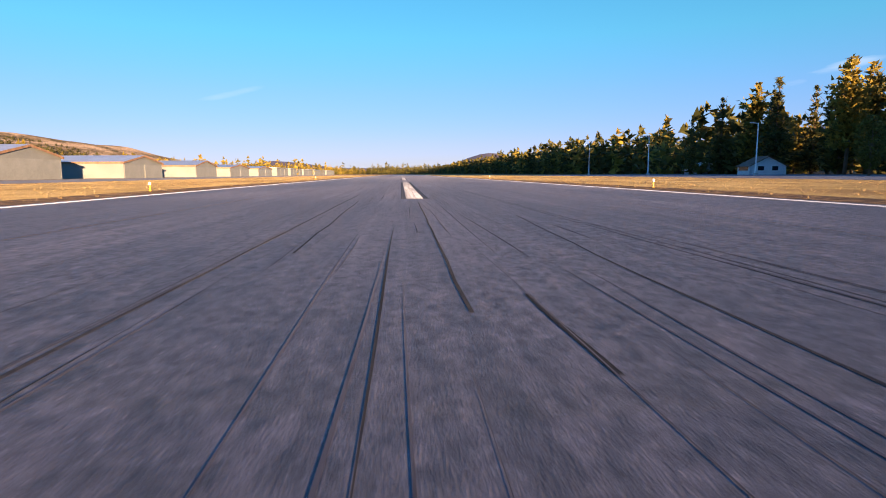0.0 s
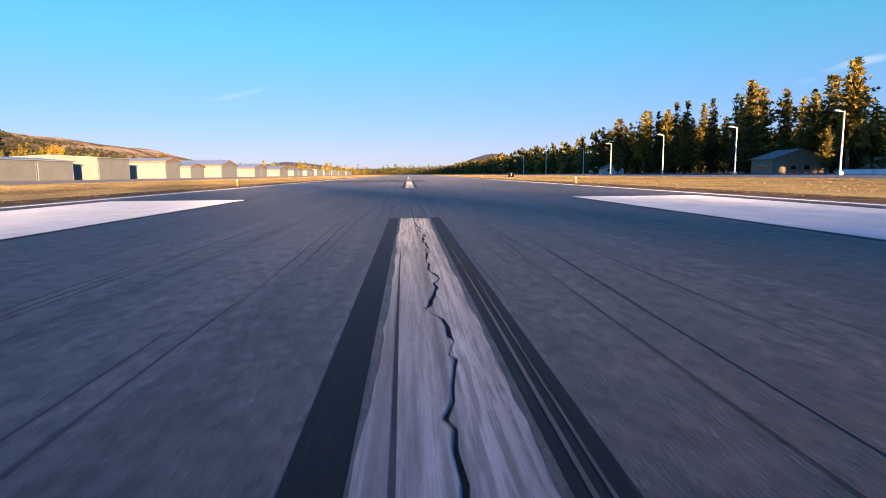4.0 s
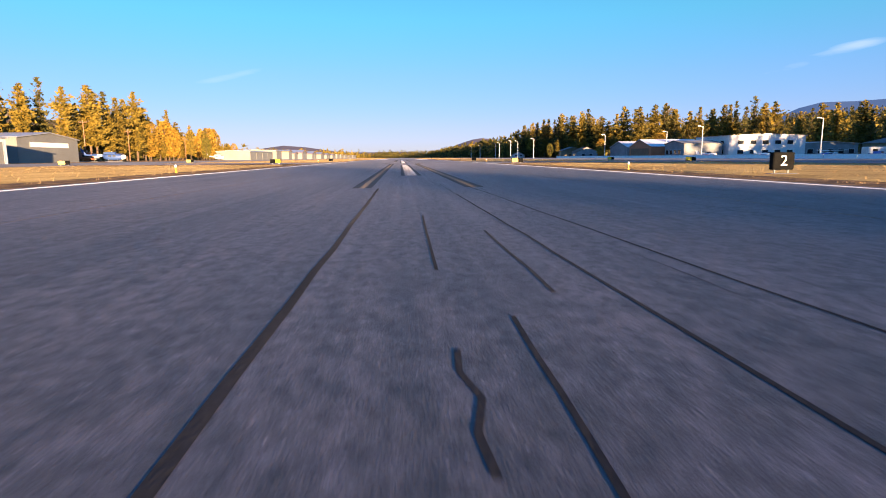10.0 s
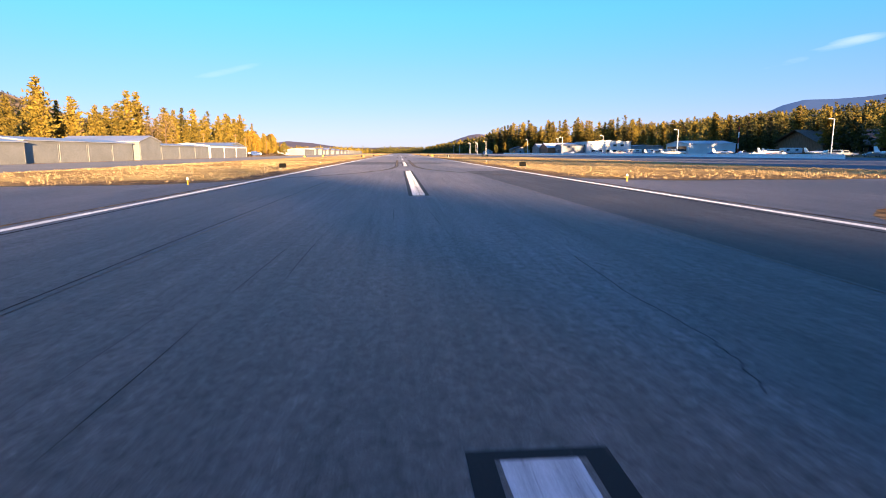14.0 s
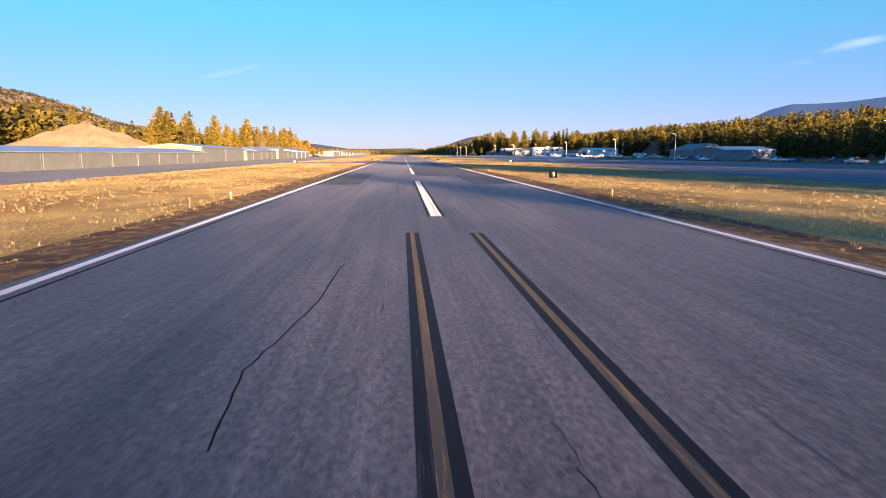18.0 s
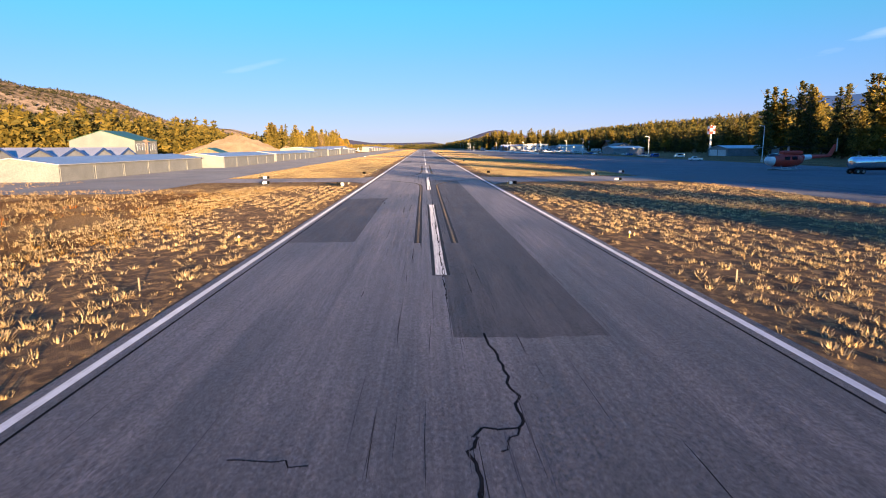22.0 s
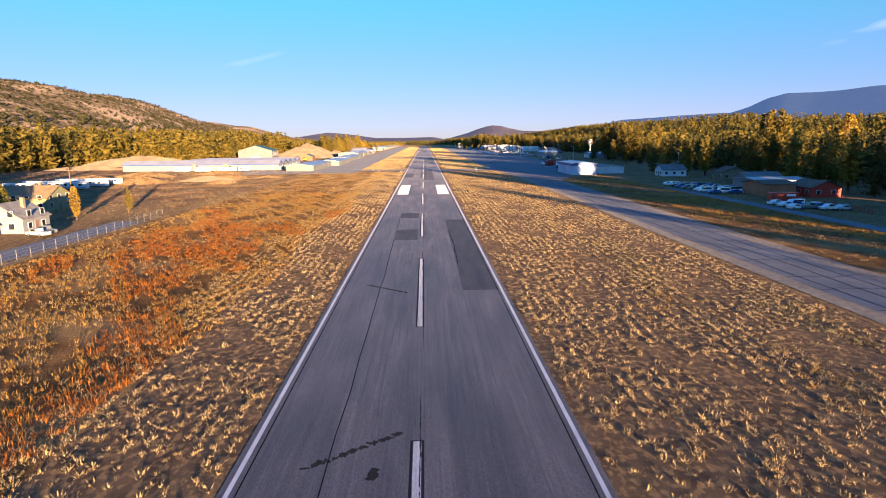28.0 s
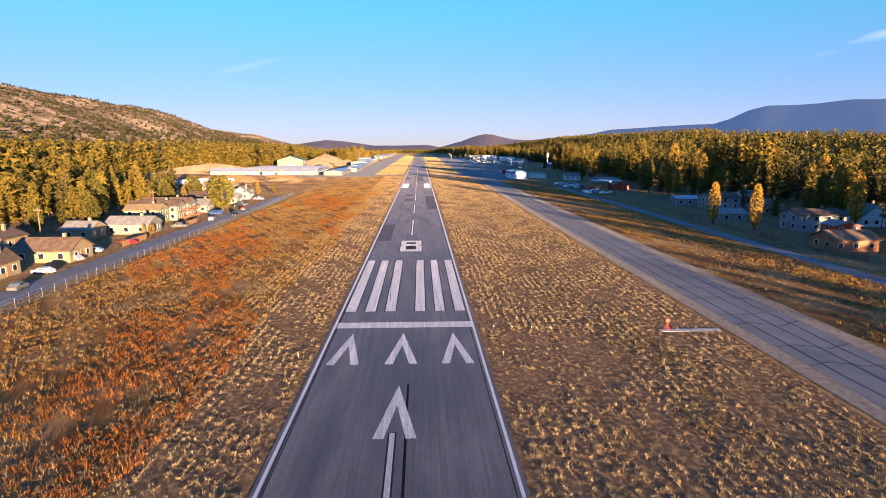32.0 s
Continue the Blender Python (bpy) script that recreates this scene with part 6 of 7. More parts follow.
# marker stakes in the grass
for x, y in ((-11.1, 318.1), (11.1, 318.1), (10.9, 363.2), (-12.5, 813), (12.2, 812), (-11.2, 640), (11.3, 600), (-11.2, 470), (11.2, 440), (-30, 330), (-28, 420)):
    solo("marker_stake", Build().box(-0.025, 0.025, -0.025, 0.025, 0, 0.5, 0.006), TAN, "short pale marker stake in the grass", "stake", "marker stakes", m=pose(x, y, 0))
sock = thing("orange_marker", "small orange lamp stand on a concrete strip", "lamp stand", pose(31.9, -4.8, 0))
part("pad", Build().box(-0.8, 6.5, -0.5, 0.5, -0.02, 0.03), CONCRETE, sock)
part("stand", Build().tube((0, 0, 0), (0, 0, 1.2), 0.06), RED_PAINT, sock)
part("lamp_box", Build().box(-0.25, 0.25, -0.18, 0.18, 1.1, 1.5, 0.04), RED_PAINT, sock)
part("leg", Build().tube((-0.4, 0, 0), (0, 0, 0.9), 0.04), RED_PAINT, sock)
part("leg", Build().tube((0.4, 0, 0), (0, 0, 0.9), 0.04), RED_PAINT, sock)


def light_pole(x, y, h, rz=0):
    ob = thing("light_pole", "tall pale apron light pole with a short arm", "street lamp", pose(x, y, 0, 0, 0, rz), "apron light poles")
    part("base", Build().box(-0.3, 0.3, -0.3, 0.3, 0, 0.5, 0.05), CONCRETE, ob)
    part("pole", Build().tube((0, 0, 0.4), (0, 0, h), 0.14, 0.08, 10), SIGN_WHITE, ob)
    part("arm", Build().tube((0, 0, h - 0.1), (-1.0, 0, h), 0.06, 0.05, 8), SIGN_WHITE, ob)
    part("lamp_head", Build().box(-1.5, -0.7, -0.2, 0.2, h - 0.05, h + 0.15, 0.04), STEEL, ob)


for x, y, h in ((99.8, 470, 10.5), (95.4, 948.3, 9.3), (83.5, 979, 9.4), (59.6, 1004, 8.7), (56.5, 1025, 8.2), (64, 1139, 9.4), (59.6, 1097, 9.0), (60.1, 1062.4, 9.3), (58, 1172, 9), (56, 1210, 9), (86, 905, 9), (96, 870, 9), (99, 800, 9), (104, 730, 9), (92, 640, 9), (100, 560, 9), (120, 352, 9)):
    light_pole(x, y, h)


def utility_pole(x, y, h, rz=0):
    ob = thing("utility_pole", "brown wooden utility pole with a crossarm", "utility pole", pose(x, y, float(ground_z(x, y)), 0, 0, rz), "utility poles")
    part("pole", Build().tube((0, 0, -0.1), (0, 0, h), 0.16, 0.1, 8), WOOD, ob)
    part("crossarm", Build().box(-1.0, 1.0, -0.06, 0.06, h - 0.7, h - 0.55, 0.01), WOOD, ob)
    for a in (-0.9, -0.4, 0.4, 0.9):
        part("insulator", Build().lathe([(h - 0.55, 0.03), (h - 0.45, 0.05), (h - 0.35, 0.02)]), STEEL, ob, "", False, (a, 0, 0))


for x, y, h in ((-82, 60, 9), (-80, 112, 9), (-84, 170, 9), (-96, 240, 9), (-92, 880, 11), (-84, 905, 11), (-88, 940, 10), (-86, 985, 9), (-95, 720, 10), (-96, 780, 9), (112, 200, 9), (116, 130, 9), (124, 352, 10), (110, 60, 9), (-112, 540, 9), (-84, 480, 8)):
    utility_pole(x, y, h)

# red and white tank tower
tw = thing("beacon_tower", "red and white chequered tank on a white steel column", "tower", pose(147.4, 600, float(ground_z(147.4, 600))) @ Matrix.Scale(0.85, 4))
part("column", Build().tube((0, 0, -0.2), (0, 0, 12.5), 0.7, 0.5, 12), SIGN_WHITE, tw)
for k in range(3):
    for q in range(8):
        a0, a1 = q * 0.7854, (q + 1) * 0.7854
        r, z0, z1 = 2.3, 12.4 + k * 1.6, 14.0 + k * 1.6
        b = Build().add([(0.0, 0.0, z0), (r * math.cos(a0), r * math.sin(a0), z0), (r * math.cos(a1), r * math.sin(a1), z0), (0.0, 0.0, z1), (r * math.cos(a0), r * math.sin(a0), z1), (r * math.cos(a1), r * math.sin(a1), z1)],
                        [(0, 2, 1), (3, 4, 5), (1, 2, 5, 4), (0, 1, 4, 3), (2, 0, 3, 5)])
        part("tank_panel", b, RED_PAINT if (k + q) % 2 else SIGN_WHITE, tw)
part("lamp", Build().lathe([(17.2, 0.3), (17.8, 0.3), (18.0, 0.1)]), STEEL, tw)
mast = thing("antenna_mast", "red and white banded antenna mast", "mast", pose(157, 860, 0))
for k in range(5):
    part("band", Build().tube((0, 0, k * 2.5), (0, 0, k * 2.5 + 2.5), 0.3 - 0.02 * k, 0.28 - 0.02 * k, 10), RED_PAINT if k % 2 == 0 else SIGN_WHITE, mast)


# ---- aircraft and vehicles ----
def airplane(x, y, rz, accent, high=False):
    ob = thing("airplane", "parked white light airplane with a %s stripe" % accent[0], "airplane", pose(x, y, 0, 0, 0, rz), "parked airplanes")
    fus = Build().lathe([(-2.3, 0.12), (-2.1, 0.36), (-1.2, 0.46), (0.2, 0.55), (1.2, 0.42), (3.2, 0.16), (3.6, 0.05)], "y", 12)
    part("fuselage", fus, SIGN_WHITE, ob, "", True, (0, 0, 0.95))
    part("canopy", Build().lathe([(-1.0, 0.12), (-0.5, 0.34), (0.3, 0.38), (1.0, 0.12)], "y", 10), DARK_GLASS, ob, "dark cabin glass", True, (0, 0, 1.32))
    zw = 1.72 if high else 0.75
    w = Build()
    for s in (-1, 1):
        vs = [(0, -0.75, zw), (0, 0.65, zw), (s * 4.4, 0.35, zw + 0.18), (s * 4.4, -0.5, zw + 0.18)]
        vs = vs + [(p[0], p[1], p[2] + 0.12) for p in vs]
        w.add(vs, [(0, 1, 2, 3), (7, 6, 5, 4), (0, 3, 7, 4), (3, 2, 6, 7), (2, 1, 5, 6)])
    part("wing", w, SIGN_WHITE, ob)
    t = Build()
    for s in (-1, 1):
        t.add([(0, 2.7, 1.05), (0, 3.5, 1.05), (s * 1.5, 3.5, 1.08), (s * 1.5, 3.0, 1.08), (0, 2.7, 1.12), (0, 3.5, 1.12), (s * 1.5, 3.5, 1.13), (s * 1.5, 3.0, 1.13)], [(0, 1, 2, 3), (7, 6, 5, 4), (0, 3, 7, 4), (3, 2, 6, 7), (2, 1, 5, 6)])
    part("tailplane", t, SIGN_WHITE, ob)
    part("fin", Build().add([(-0.05, 2.6, 1.1), (-0.05, 3.7, 1.1), (-0.05, 3.9, 2.2), (-0.05, 3.35, 2.2), (0.05, 2.6, 1.1), (0.05, 3.7, 1.1), (0.05, 3.9, 2.2), (0.05, 3.35, 2.2)],
                            [(0, 1, 2, 3), (7, 6, 5, 4), (0, 3, 7, 4), (3, 2, 6, 7), (2, 1, 5, 6)]), SIGN_WHITE, ob)
    part("stripe", Build().box(-0.565, 0.565, -1.6, 2.0, 0.84, 0.98, 0.01), accent[1], ob)
    part("propeller", Build().box(-0.9, 0.9, -2.42, -2.36, 0.9, 1.0, 0.01), STEEL, ob)
    part("spinner", Build().lathe([(-2.6, 0.02), (-2.4, 0.14), (-2.3, 0.16)], "y", 8), SIGN_WHITE, ob, "", True, (0, 0, 0.95))
    for px, py in ((-0.9, 0.3), (0.9, 0.3), (0, -1.7)):
        part("gear_leg", Build().tube((px, py, 0.15), (px * 0.4, py, 0.75), 0.05), STEEL, ob)
        part("wheel", Build().lathe([(-0.07, 0.14), (-0.05, 0.18), (0.05, 0.18), (0.07, 0.14)], "x", 10), TYRE, ob, "", False, (px, py, 0.18))
    return ob


ACC = [("red", RED_PAINT), ("blue", BLUE_TRIM), ("grey", STEEL)]
for k, (x, y, rz, hi) in enumerate(((93, 914, 80, 0), (104, 902, 75, 0), (116, 893, 100, 1), (92, 838, 70, 1), (104, 832, 95, 0), (118, 836, 80, 0), (88, 780, 60, 1), (101, 772, 80, 0), (114, 768, 100, 1), (94, 700, 80, 0), (106, 690, 60, 1), (110, 742, 75, 0), (92, 735, 95, 0))):
    airplane(x, y, rz, ACC[k % 3], bool(hi))


def wheel(parent, x, y, r, wd=0.2):
    p = part("wheel", Build().lathe([(-wd / 2, r * 0.8), (-wd / 2 + 0.03, r), (wd / 2 - 0.03, r), (wd / 2, r * 0.8)], "x", 12), TYRE, parent, "", False, (x, y, r))
    part("rim", Build().lathe([(-wd / 2 - 0.01, r * 0.5), (wd / 2 + 0.01, r * 0.5)], "x", 10), STEEL, p)


CARS = {}


def car(x, y, rz, colour, kind="car"):
    key = (colour, kind)
    z = float(ground_z(x, y)) + 0.02
    if key in CARS:
        return copy_thing(CARS[key], pose(x, y, z, 0, 0, rz))
    nm, m = CARPAINT[colour]
    ob = thing("pickup_truck" if kind == "pickup" else kind, "parked %s %s with dark side windows" % (nm, "pickup truck" if kind == "pickup" else kind), "vehicle", pose(x, y, z, 0, 0, rz), "parked vehicles")
    prof = {"car": [(-1.75, 0.25), (1.75, 0.25), (1.78, 0.6), (1.55, 0.74), (0.9, 0.78), (0.5, 1.13), (-0.75, 1.15), (-1.45, 0.8), (-1.75, 0.72)],
            "van": [(-2.0, 0.25), (2.0, 0.25), (2.02, 0.8), (1.6, 0.95), (1.1, 1.55), (-1.95, 1.6)],
            "pickup": [(-2.2, 0.35), (2.1, 0.35), (2.1, 0.8), (1.2, 0.9), (0.75, 1.4), (-0.35, 1.42), (-0.5, 0.9), (-2.2, 0.88)]}[kind]
    part("body", Build().prism([(a, z0) for a, z0 in prof], -0.72, 0.72, "x"), m, ob)
    g = {"car": (-0.72, 0.48, 0.82, 1.08), "van": (-1.6, 1.0, 1.0, 1.45), "pickup": (-0.3, 0.7, 0.95, 1.34)}[kind]
    part("side_window", Build().box(-0.735, 0.735, g[0], g[1], g[2], g[3], 0.02), DARK_GLASS, ob)
    e = max(a for a, _ in prof)
    for s in (-0.5, 0.5):
        part("headlight", Build().box(s - 0.14, s + 0.14, e - 0.02, e + 0.03, 0.52, 0.64), SIGN_WHITE, ob)
        part("tail_light", Build().box(s - 0.12, s + 0.12, -e - 0.02, -e + 0.1, 0.55, 0.68), RED_PAINT, ob)
    for px in (-0.66, 0.66):
        for py in (-e * 0.6, e * 0.6):
            wheel(ob, px, py, 0.27)
    CARS[key] = ob
    return ob


rc = random.Random(9)
for x, y, rz in ((-65, 123, 80), (-65.5, 126, 85), (-61.3, 108, 10), (-58, 120, 190), (-60.5, 137, 20), (-66, 150, 95), (-65.5, 153, 80), (-66, 178, 70), (-66.5, 181, 60), (-66, 44, 75), (-67, 53, 100), (-64.5, 32, 90), (-65, 64, 70), (-64.5, 92, 85), (-61, 20, 5)):
    car(x, y, rz, rc.randrange(6), rc.choice(("car", "car", "van", "pickup")))
# vehicle yard on the far side
for k in range(46):
    car(82.5 + (k % 4) * 2.9 + rc.uniform(-0.4, 0.4), 241 + (k // 4) * 4.0 + rc.uniform(-0.6, 0.6) if k < 34 else 205 + rc.uniform(-6, 8), rc.choice((85, 95, 275)) + rc.uniform(-8, 8), rc.choice((0, 0, 1, 3, 5, 2)), rc.choice(("car", "van", "pickup", "car")))
for k in range(34):
    car(98 + rc.uniform(-3, 10), 540 + k * 10 + rc.uniform(-3, 3), rc.uniform(60, 120), rc.choice((0, 1, 1, 3, 5, 0)), rc.choice(("car", "van", "pickup")))
car(88, 488, 80, 0, "pickup")


def trailer(x, y, rz, ln=7.0, m=None, lab="white travel trailer with dark windows"):
    ob = thing("trailer", lab, "trailer", pose(x, y, float(ground_z(x, y)), 0, 0, rz), "parked trailers")
    part("body", Build().box(-1.0, 1.0, -ln / 2, ln / 2, 0.45, 2.5, 0.12), m or WHITE_WALL, ob)
    part("stripe", Build().box(-1.012, 1.012, -ln / 2 + 0.2, ln / 2 - 0.2, 0.8, 1.0), BLUE_TRIM if m is None else STEEL, ob)
    for q in (-0.3, 0.15):
        part("window", Build().box(-1.015, 1.015, ln * q, ln * q + 1.2, 1.4, 2.0), DARK_GLASS, ob)
    for s in (-0.95, 0.95):
        for q in (-0.4, 0.4):
            wheel(ob, s, q, 0.33)


for k in range(14):
    trailer(-118 - (k % 5) * 5.5, 282 + (k // 5) * 11 + rc.uniform(-1, 1), rc.uniform(60, 110), rc.uniform(6, 9))
for x, y, rz, ln in ((-128, 395, 80, 9), (-116, 392, 85, 8), (-104, 394, 95, 9), (-96, 397, 80, 6), (-100, 886, 85, 12), (128, 862, 90, 9), (120, 866, 88, 8), (112, 872, 85, 7), (150, 812, 90, 8)):
    trailer(x, y, rz, ln)
con = thing("shipping_container", "red shipping container in the vehicle yard", "container", pose(89, 218.5, 0, 0, 0, 88))
part("box", Build().box(-1.0, 1.0, -3.4, 3.4, 0.05, 2.2, 0.03), RED_PAINT, con)
for k in range(24):
    part("rib", Build().box(-1.03, 1.03, -3.3 + k * 0.28, -3.2 + k * 0.28, 0.15, 2.1), RED_PAINT, con)
part("lettering_bar", Build().box(-1.045, -1.032, -2.6, -0.4, 1.3, 1.8), SIGN_WHITE, con)


def excavator(x, y, rz):
    ob = thing("excavator", "yellow excavator with a raised bucket arm", "excavator", pose(x, y, 0, 0, 0, rz), "earth-moving machines")
    for s in (-0.9, 0.9):
        part("track", Build().prism([(-1.6, 0.15), (-1.4, 0), (1.4, 0), (1.6, 0.15), (1.6, 0.55), (1.4, 0.7), (-1.4, 0.7), (-1.6, 0.55)], s - 0.25, s + 0.25, "x"), TYRE, ob)
    part("house", Build().box(-1.1, 1.1, -1.4, 1.0, 0.75, 1.7, 0.1), SIGN_YELLOW, ob)
    part("cab", Build().box(-1.05, -0.2, 0.0, 1.1, 1.6, 2.7, 0.08), DARK_GLASS, ob)
    part("boom", Build().tube((0.2, 0.9, 1.4), (0.2, 3.2, 3.9), 0.22, 0.18, 6), SIGN_YELLOW, ob)
    part("stick", Build().tube((0.2, 3.1, 3.9), (0.2, 5.0, 2.2), 0.16, 0.12, 6), SIGN_YELLOW, ob)
    part("bucket", Build().prism([(4.7, 2.3), (5.4, 2.1), (5.5, 1.4), (4.8, 1.3)], -0.2, 0.6, "x"), STEEL, ob)


for x, y, rz in ((-122, 402, 70), (-104, 401, 100), (-150, 420, 60), (-96, 560, 80)):
    excavator(x, y, rz)

# tank lorry beside the apron
lo = thing("tank_lorry", "white tractor with a polished steel tank trailer", "lorry", pose(81.5, 396.5, 0, 0, 0, -84))
part("tank", Build().lathe([(-9.5, 0.4), (-9.4, 0.95), (-9.2, 1.05), (-0.3, 1.05), (-0.1, 0.95), (0, 0.4)], "y", 16), CHROME, lo, "", True, (0, 0, 1.9))
for q in (-8, -6, -4, -2):
    part("manhole", Build().lathe([(0, 0.3), (0.18, 0.3), (0.22, 0.2)]), STEEL, lo, "", False, (0, q, 2.92))
part("frame", Build().box(-0.5, 0.5, -9.4, 3.2, 0.6, 0.85), BLACK_PLASTIC, lo)
part("cab", Build().prism([(1.0, 0.6), (3.8, 0.6), (3.9, 1.5), (2.7, 1.7), (2.3, 2.8), (1.0, 2.9)], -1.0, 1.0, "x"), SIGN_WHITE, lo)
part("windscreen", Build().box(-0.8, 0.8, 2.42, 2.66, 1.75, 2.45), DARK_GLASS, lo)
part("side_window", Build().box(-1.02, 1.02, 1.5, 2.2, 1.8, 2.4), DARK_GLASS, lo)
part("exhaust", Build().tube((0.9, 0.8, 0.8), (0.9, 0.8, 3.2), 0.08), CHROME, lo)
for q in (-8.8, -7.8, -0.4, 0.6, 3.2):
    for s in (-0.85, 0.85):
        wheel(lo, s, q, 0.45, 0.35)


def helicopter(x, y, rz, body, lab, k=1.0):
    ob = thing("helicopter", lab, "helicopter", pose(x, y, 0, 0, 0, rz) @ Matrix.Scale(k, 4), "parked helicopters")
    part("cabin", Build().lathe([(-4.6, 0.1), (-4.3, 0.6), (-3.3, 1.0), (-1.0, 1.15), (1.2, 1.0), (2.2, 0.6)], "y", 14), body, ob, "", True, (0, 0, 1.6))
    part("nose", Build().lathe([(-4.75, 0.05), (-4.4, 0.62), (-3.5, 0.95), (-3.4, 0.9)], "y", 14), SIGN_WHITE, ob, "white nose", True, (0, 0, 1.6))
    part("windscreen", Build().lathe([(-4.2, 0.3), (-3.6, 0.7), (-2.6, 0.75), (-2.3, 0.4)], "y", 12), DARK_GLASS, ob, "", True, (0, 0, 2.05))
    part("tail_boom", Build().tube((0, 1.6, 2.0), (0, 8.0, 2.3), 0.45, 0.2, 10), body, ob)
    part("boom_stripe", Build().tube((0, 2.6, 2.05), (0, 4.0, 2.12), 0.46, 0.42, 10), SIGN_WHITE, ob)
    part("tail_fin", Build().prism([(7.2, 2.2), (8.2, 2.2), (9.3, 4.2), (8.6, 4.2)], -0.07, 0.07, "x"), body, ob)
    part("engine_cowl", Build().box(-0.6, 0.6, -1.6, 2.0, 2.5, 3.2, 0.2), body, ob)
    part("mast", Build().tube((0, -0.4, 3.1), (0, -0.4, 3.9), 0.15), STEEL, ob)
    for a in (20, 110, 200, 290):
        c, s = math.cos(radians(a)), math.sin(radians(a))
        part("rotor_blade", Build().add([(0.12 * -s, -0.4 + 0.12 * c, 3.9), (0.12 * s, -0.4 - 0.12 * c, 3.9), (6.4 * c + 0.18 * s, -0.4 + 6.4 * s - 0.18 * c, 3.45), (6.4 * c - 0.18 * s, -0.4 + 6.4 * s + 0.18 * c, 3.45),
                                        (0, -0.4, 3.97), (6.4 * c, -0.4 + 6.4 * s, 3.5)], [(0, 1, 2, 3), (0, 3, 5, 4), (1, 4, 5, 2), (2, 5, 3), (0, 4, 1)]), BLACK_PLASTIC, ob)
    part("tail_rotor", Build().box(0.1, 0.16, 8.9, 9.1, 3.0, 5.2, 0.02), STEEL, ob)
    for s in (-1.1, 1.1):
        part("skid", Build().tube((s, -3.2, 0.12), (s, 1.4, 0.12), 0.08), STEEL, ob)
        for q in (-2.2, 0.6):
            part("strut", Build().tube((s, q, 0.12), (s * 0.5, q, 0.9), 0.06), STEEL, ob)
    for q in (-1.8, -0.4):
        part("side_window", Build().box(-1.16, 1.16, q, q + 0.9, 1.7, 2.25, 0.03), DARK_GLASS, ob)
    return ob


helicopter(73, 414, -80, RED_PAINT, "red helicopter with a white nose parked on the apron", 1.2)
helicopter(-76, 993, 60, SIGN_WHITE, "white helicopter parked before the trees", 0.7)
helicopter(-84, 905, 80, ORANGE_BROWN, "orange helicopter parked before the trees", 0.8)
helicopter(-72, 893, 95, BLUE_TRIM, "blue and white helicopter parked beside the hangar", 0.75)

# snow-white low barrier along the apron's edge
bar = Build().prism([(-0.3, 0), (0.3, 0), (0.18, 0.35), (0.12, 0.8), (-0.12, 0.8), (-0.18, 0.35)], 0, 7.8)
bm_ = bar.mesh("barrier", SIGN_WHITE)
for k in range(42):
    solo("barrier", bm_, SIGN_WHITE, "low white barrier along the apron's edge", "barrier", "apron barriers", m=pose(76, 690 + k * 8, 0))


# ---- fences, heaps, yard ----
def fence(name, x0, y0, x1, y1, h, step, lab):
    ob = thing(name, lab, "fence", pose(x0, y0, float(ground_z(x0, y0))))
    d = Vector((x1 - x0, y1 - y0))
    n = int(d.length / step)
    post = Build().tube((0, 0, -0.05), (0, 0, h), 0.035, None, 6).mesh("post", STEEL)
    for k in range(n + 1):
        part("post", post, STEEL, ob, "", False, (d.x * k / n, d.y * k / n, 0))
    for z in (0.05, h * 0.35, h * 0.68, h - 0.03):
        part("rail", Build().tube((0, 0, z), (d.x, d.y, z), 0.014, None, 5), STEEL, ob)
    w = Build()
    m = int(d.length / 0.9)
    for k in range(m):
        p, q = d * (k / m), d * ((k + 1) / m)
        for a, c in ((0.05, h), (h, 0.05)):
            w.tube((p.x, p.y, a), (q.x, q.y, c), 0.005, None, 3)
    part("mesh", w, STEEL, ob, "thin chain-link wires")


fence("chain_link_fence", -54.2, -60, -54.2, 120, 1.5, 3.0, "chain-link fence with steel posts along the road")
fence("chain_link_fence", -54.2, 120, -56.5, 205, 1.5, 3.0, "chain-link fence with steel posts along the road")
fence("chain_link_fence", -150, 380, -76, 384, 1.5, 3.0, "chain-link fence with steel posts round the yard")
for x, y, ln in ((-64.5, 66, 12), (-64.3, 100, 8), (88, 42, 14), (86, 66, 10), (86, 110, 9), (92, 200, 16)):
    ob = thing("board_fence", "weathered board fence round a yard", "fence", pose(x, y, 0), "board fences")
    for k in range(int(ln / 0.4)):
        part("board", Build().box(-0.02, 0.02, k * 0.4 - ln / 2, k * 0.4 + 0.36 - ln / 2, 0, 1.25 + 0.05 * (k % 2)), WOOD, ob)
    part("rail", Build().box(0.02, 0.06, -ln / 2, ln / 2, 0.9, 1.0), WOOD, ob)


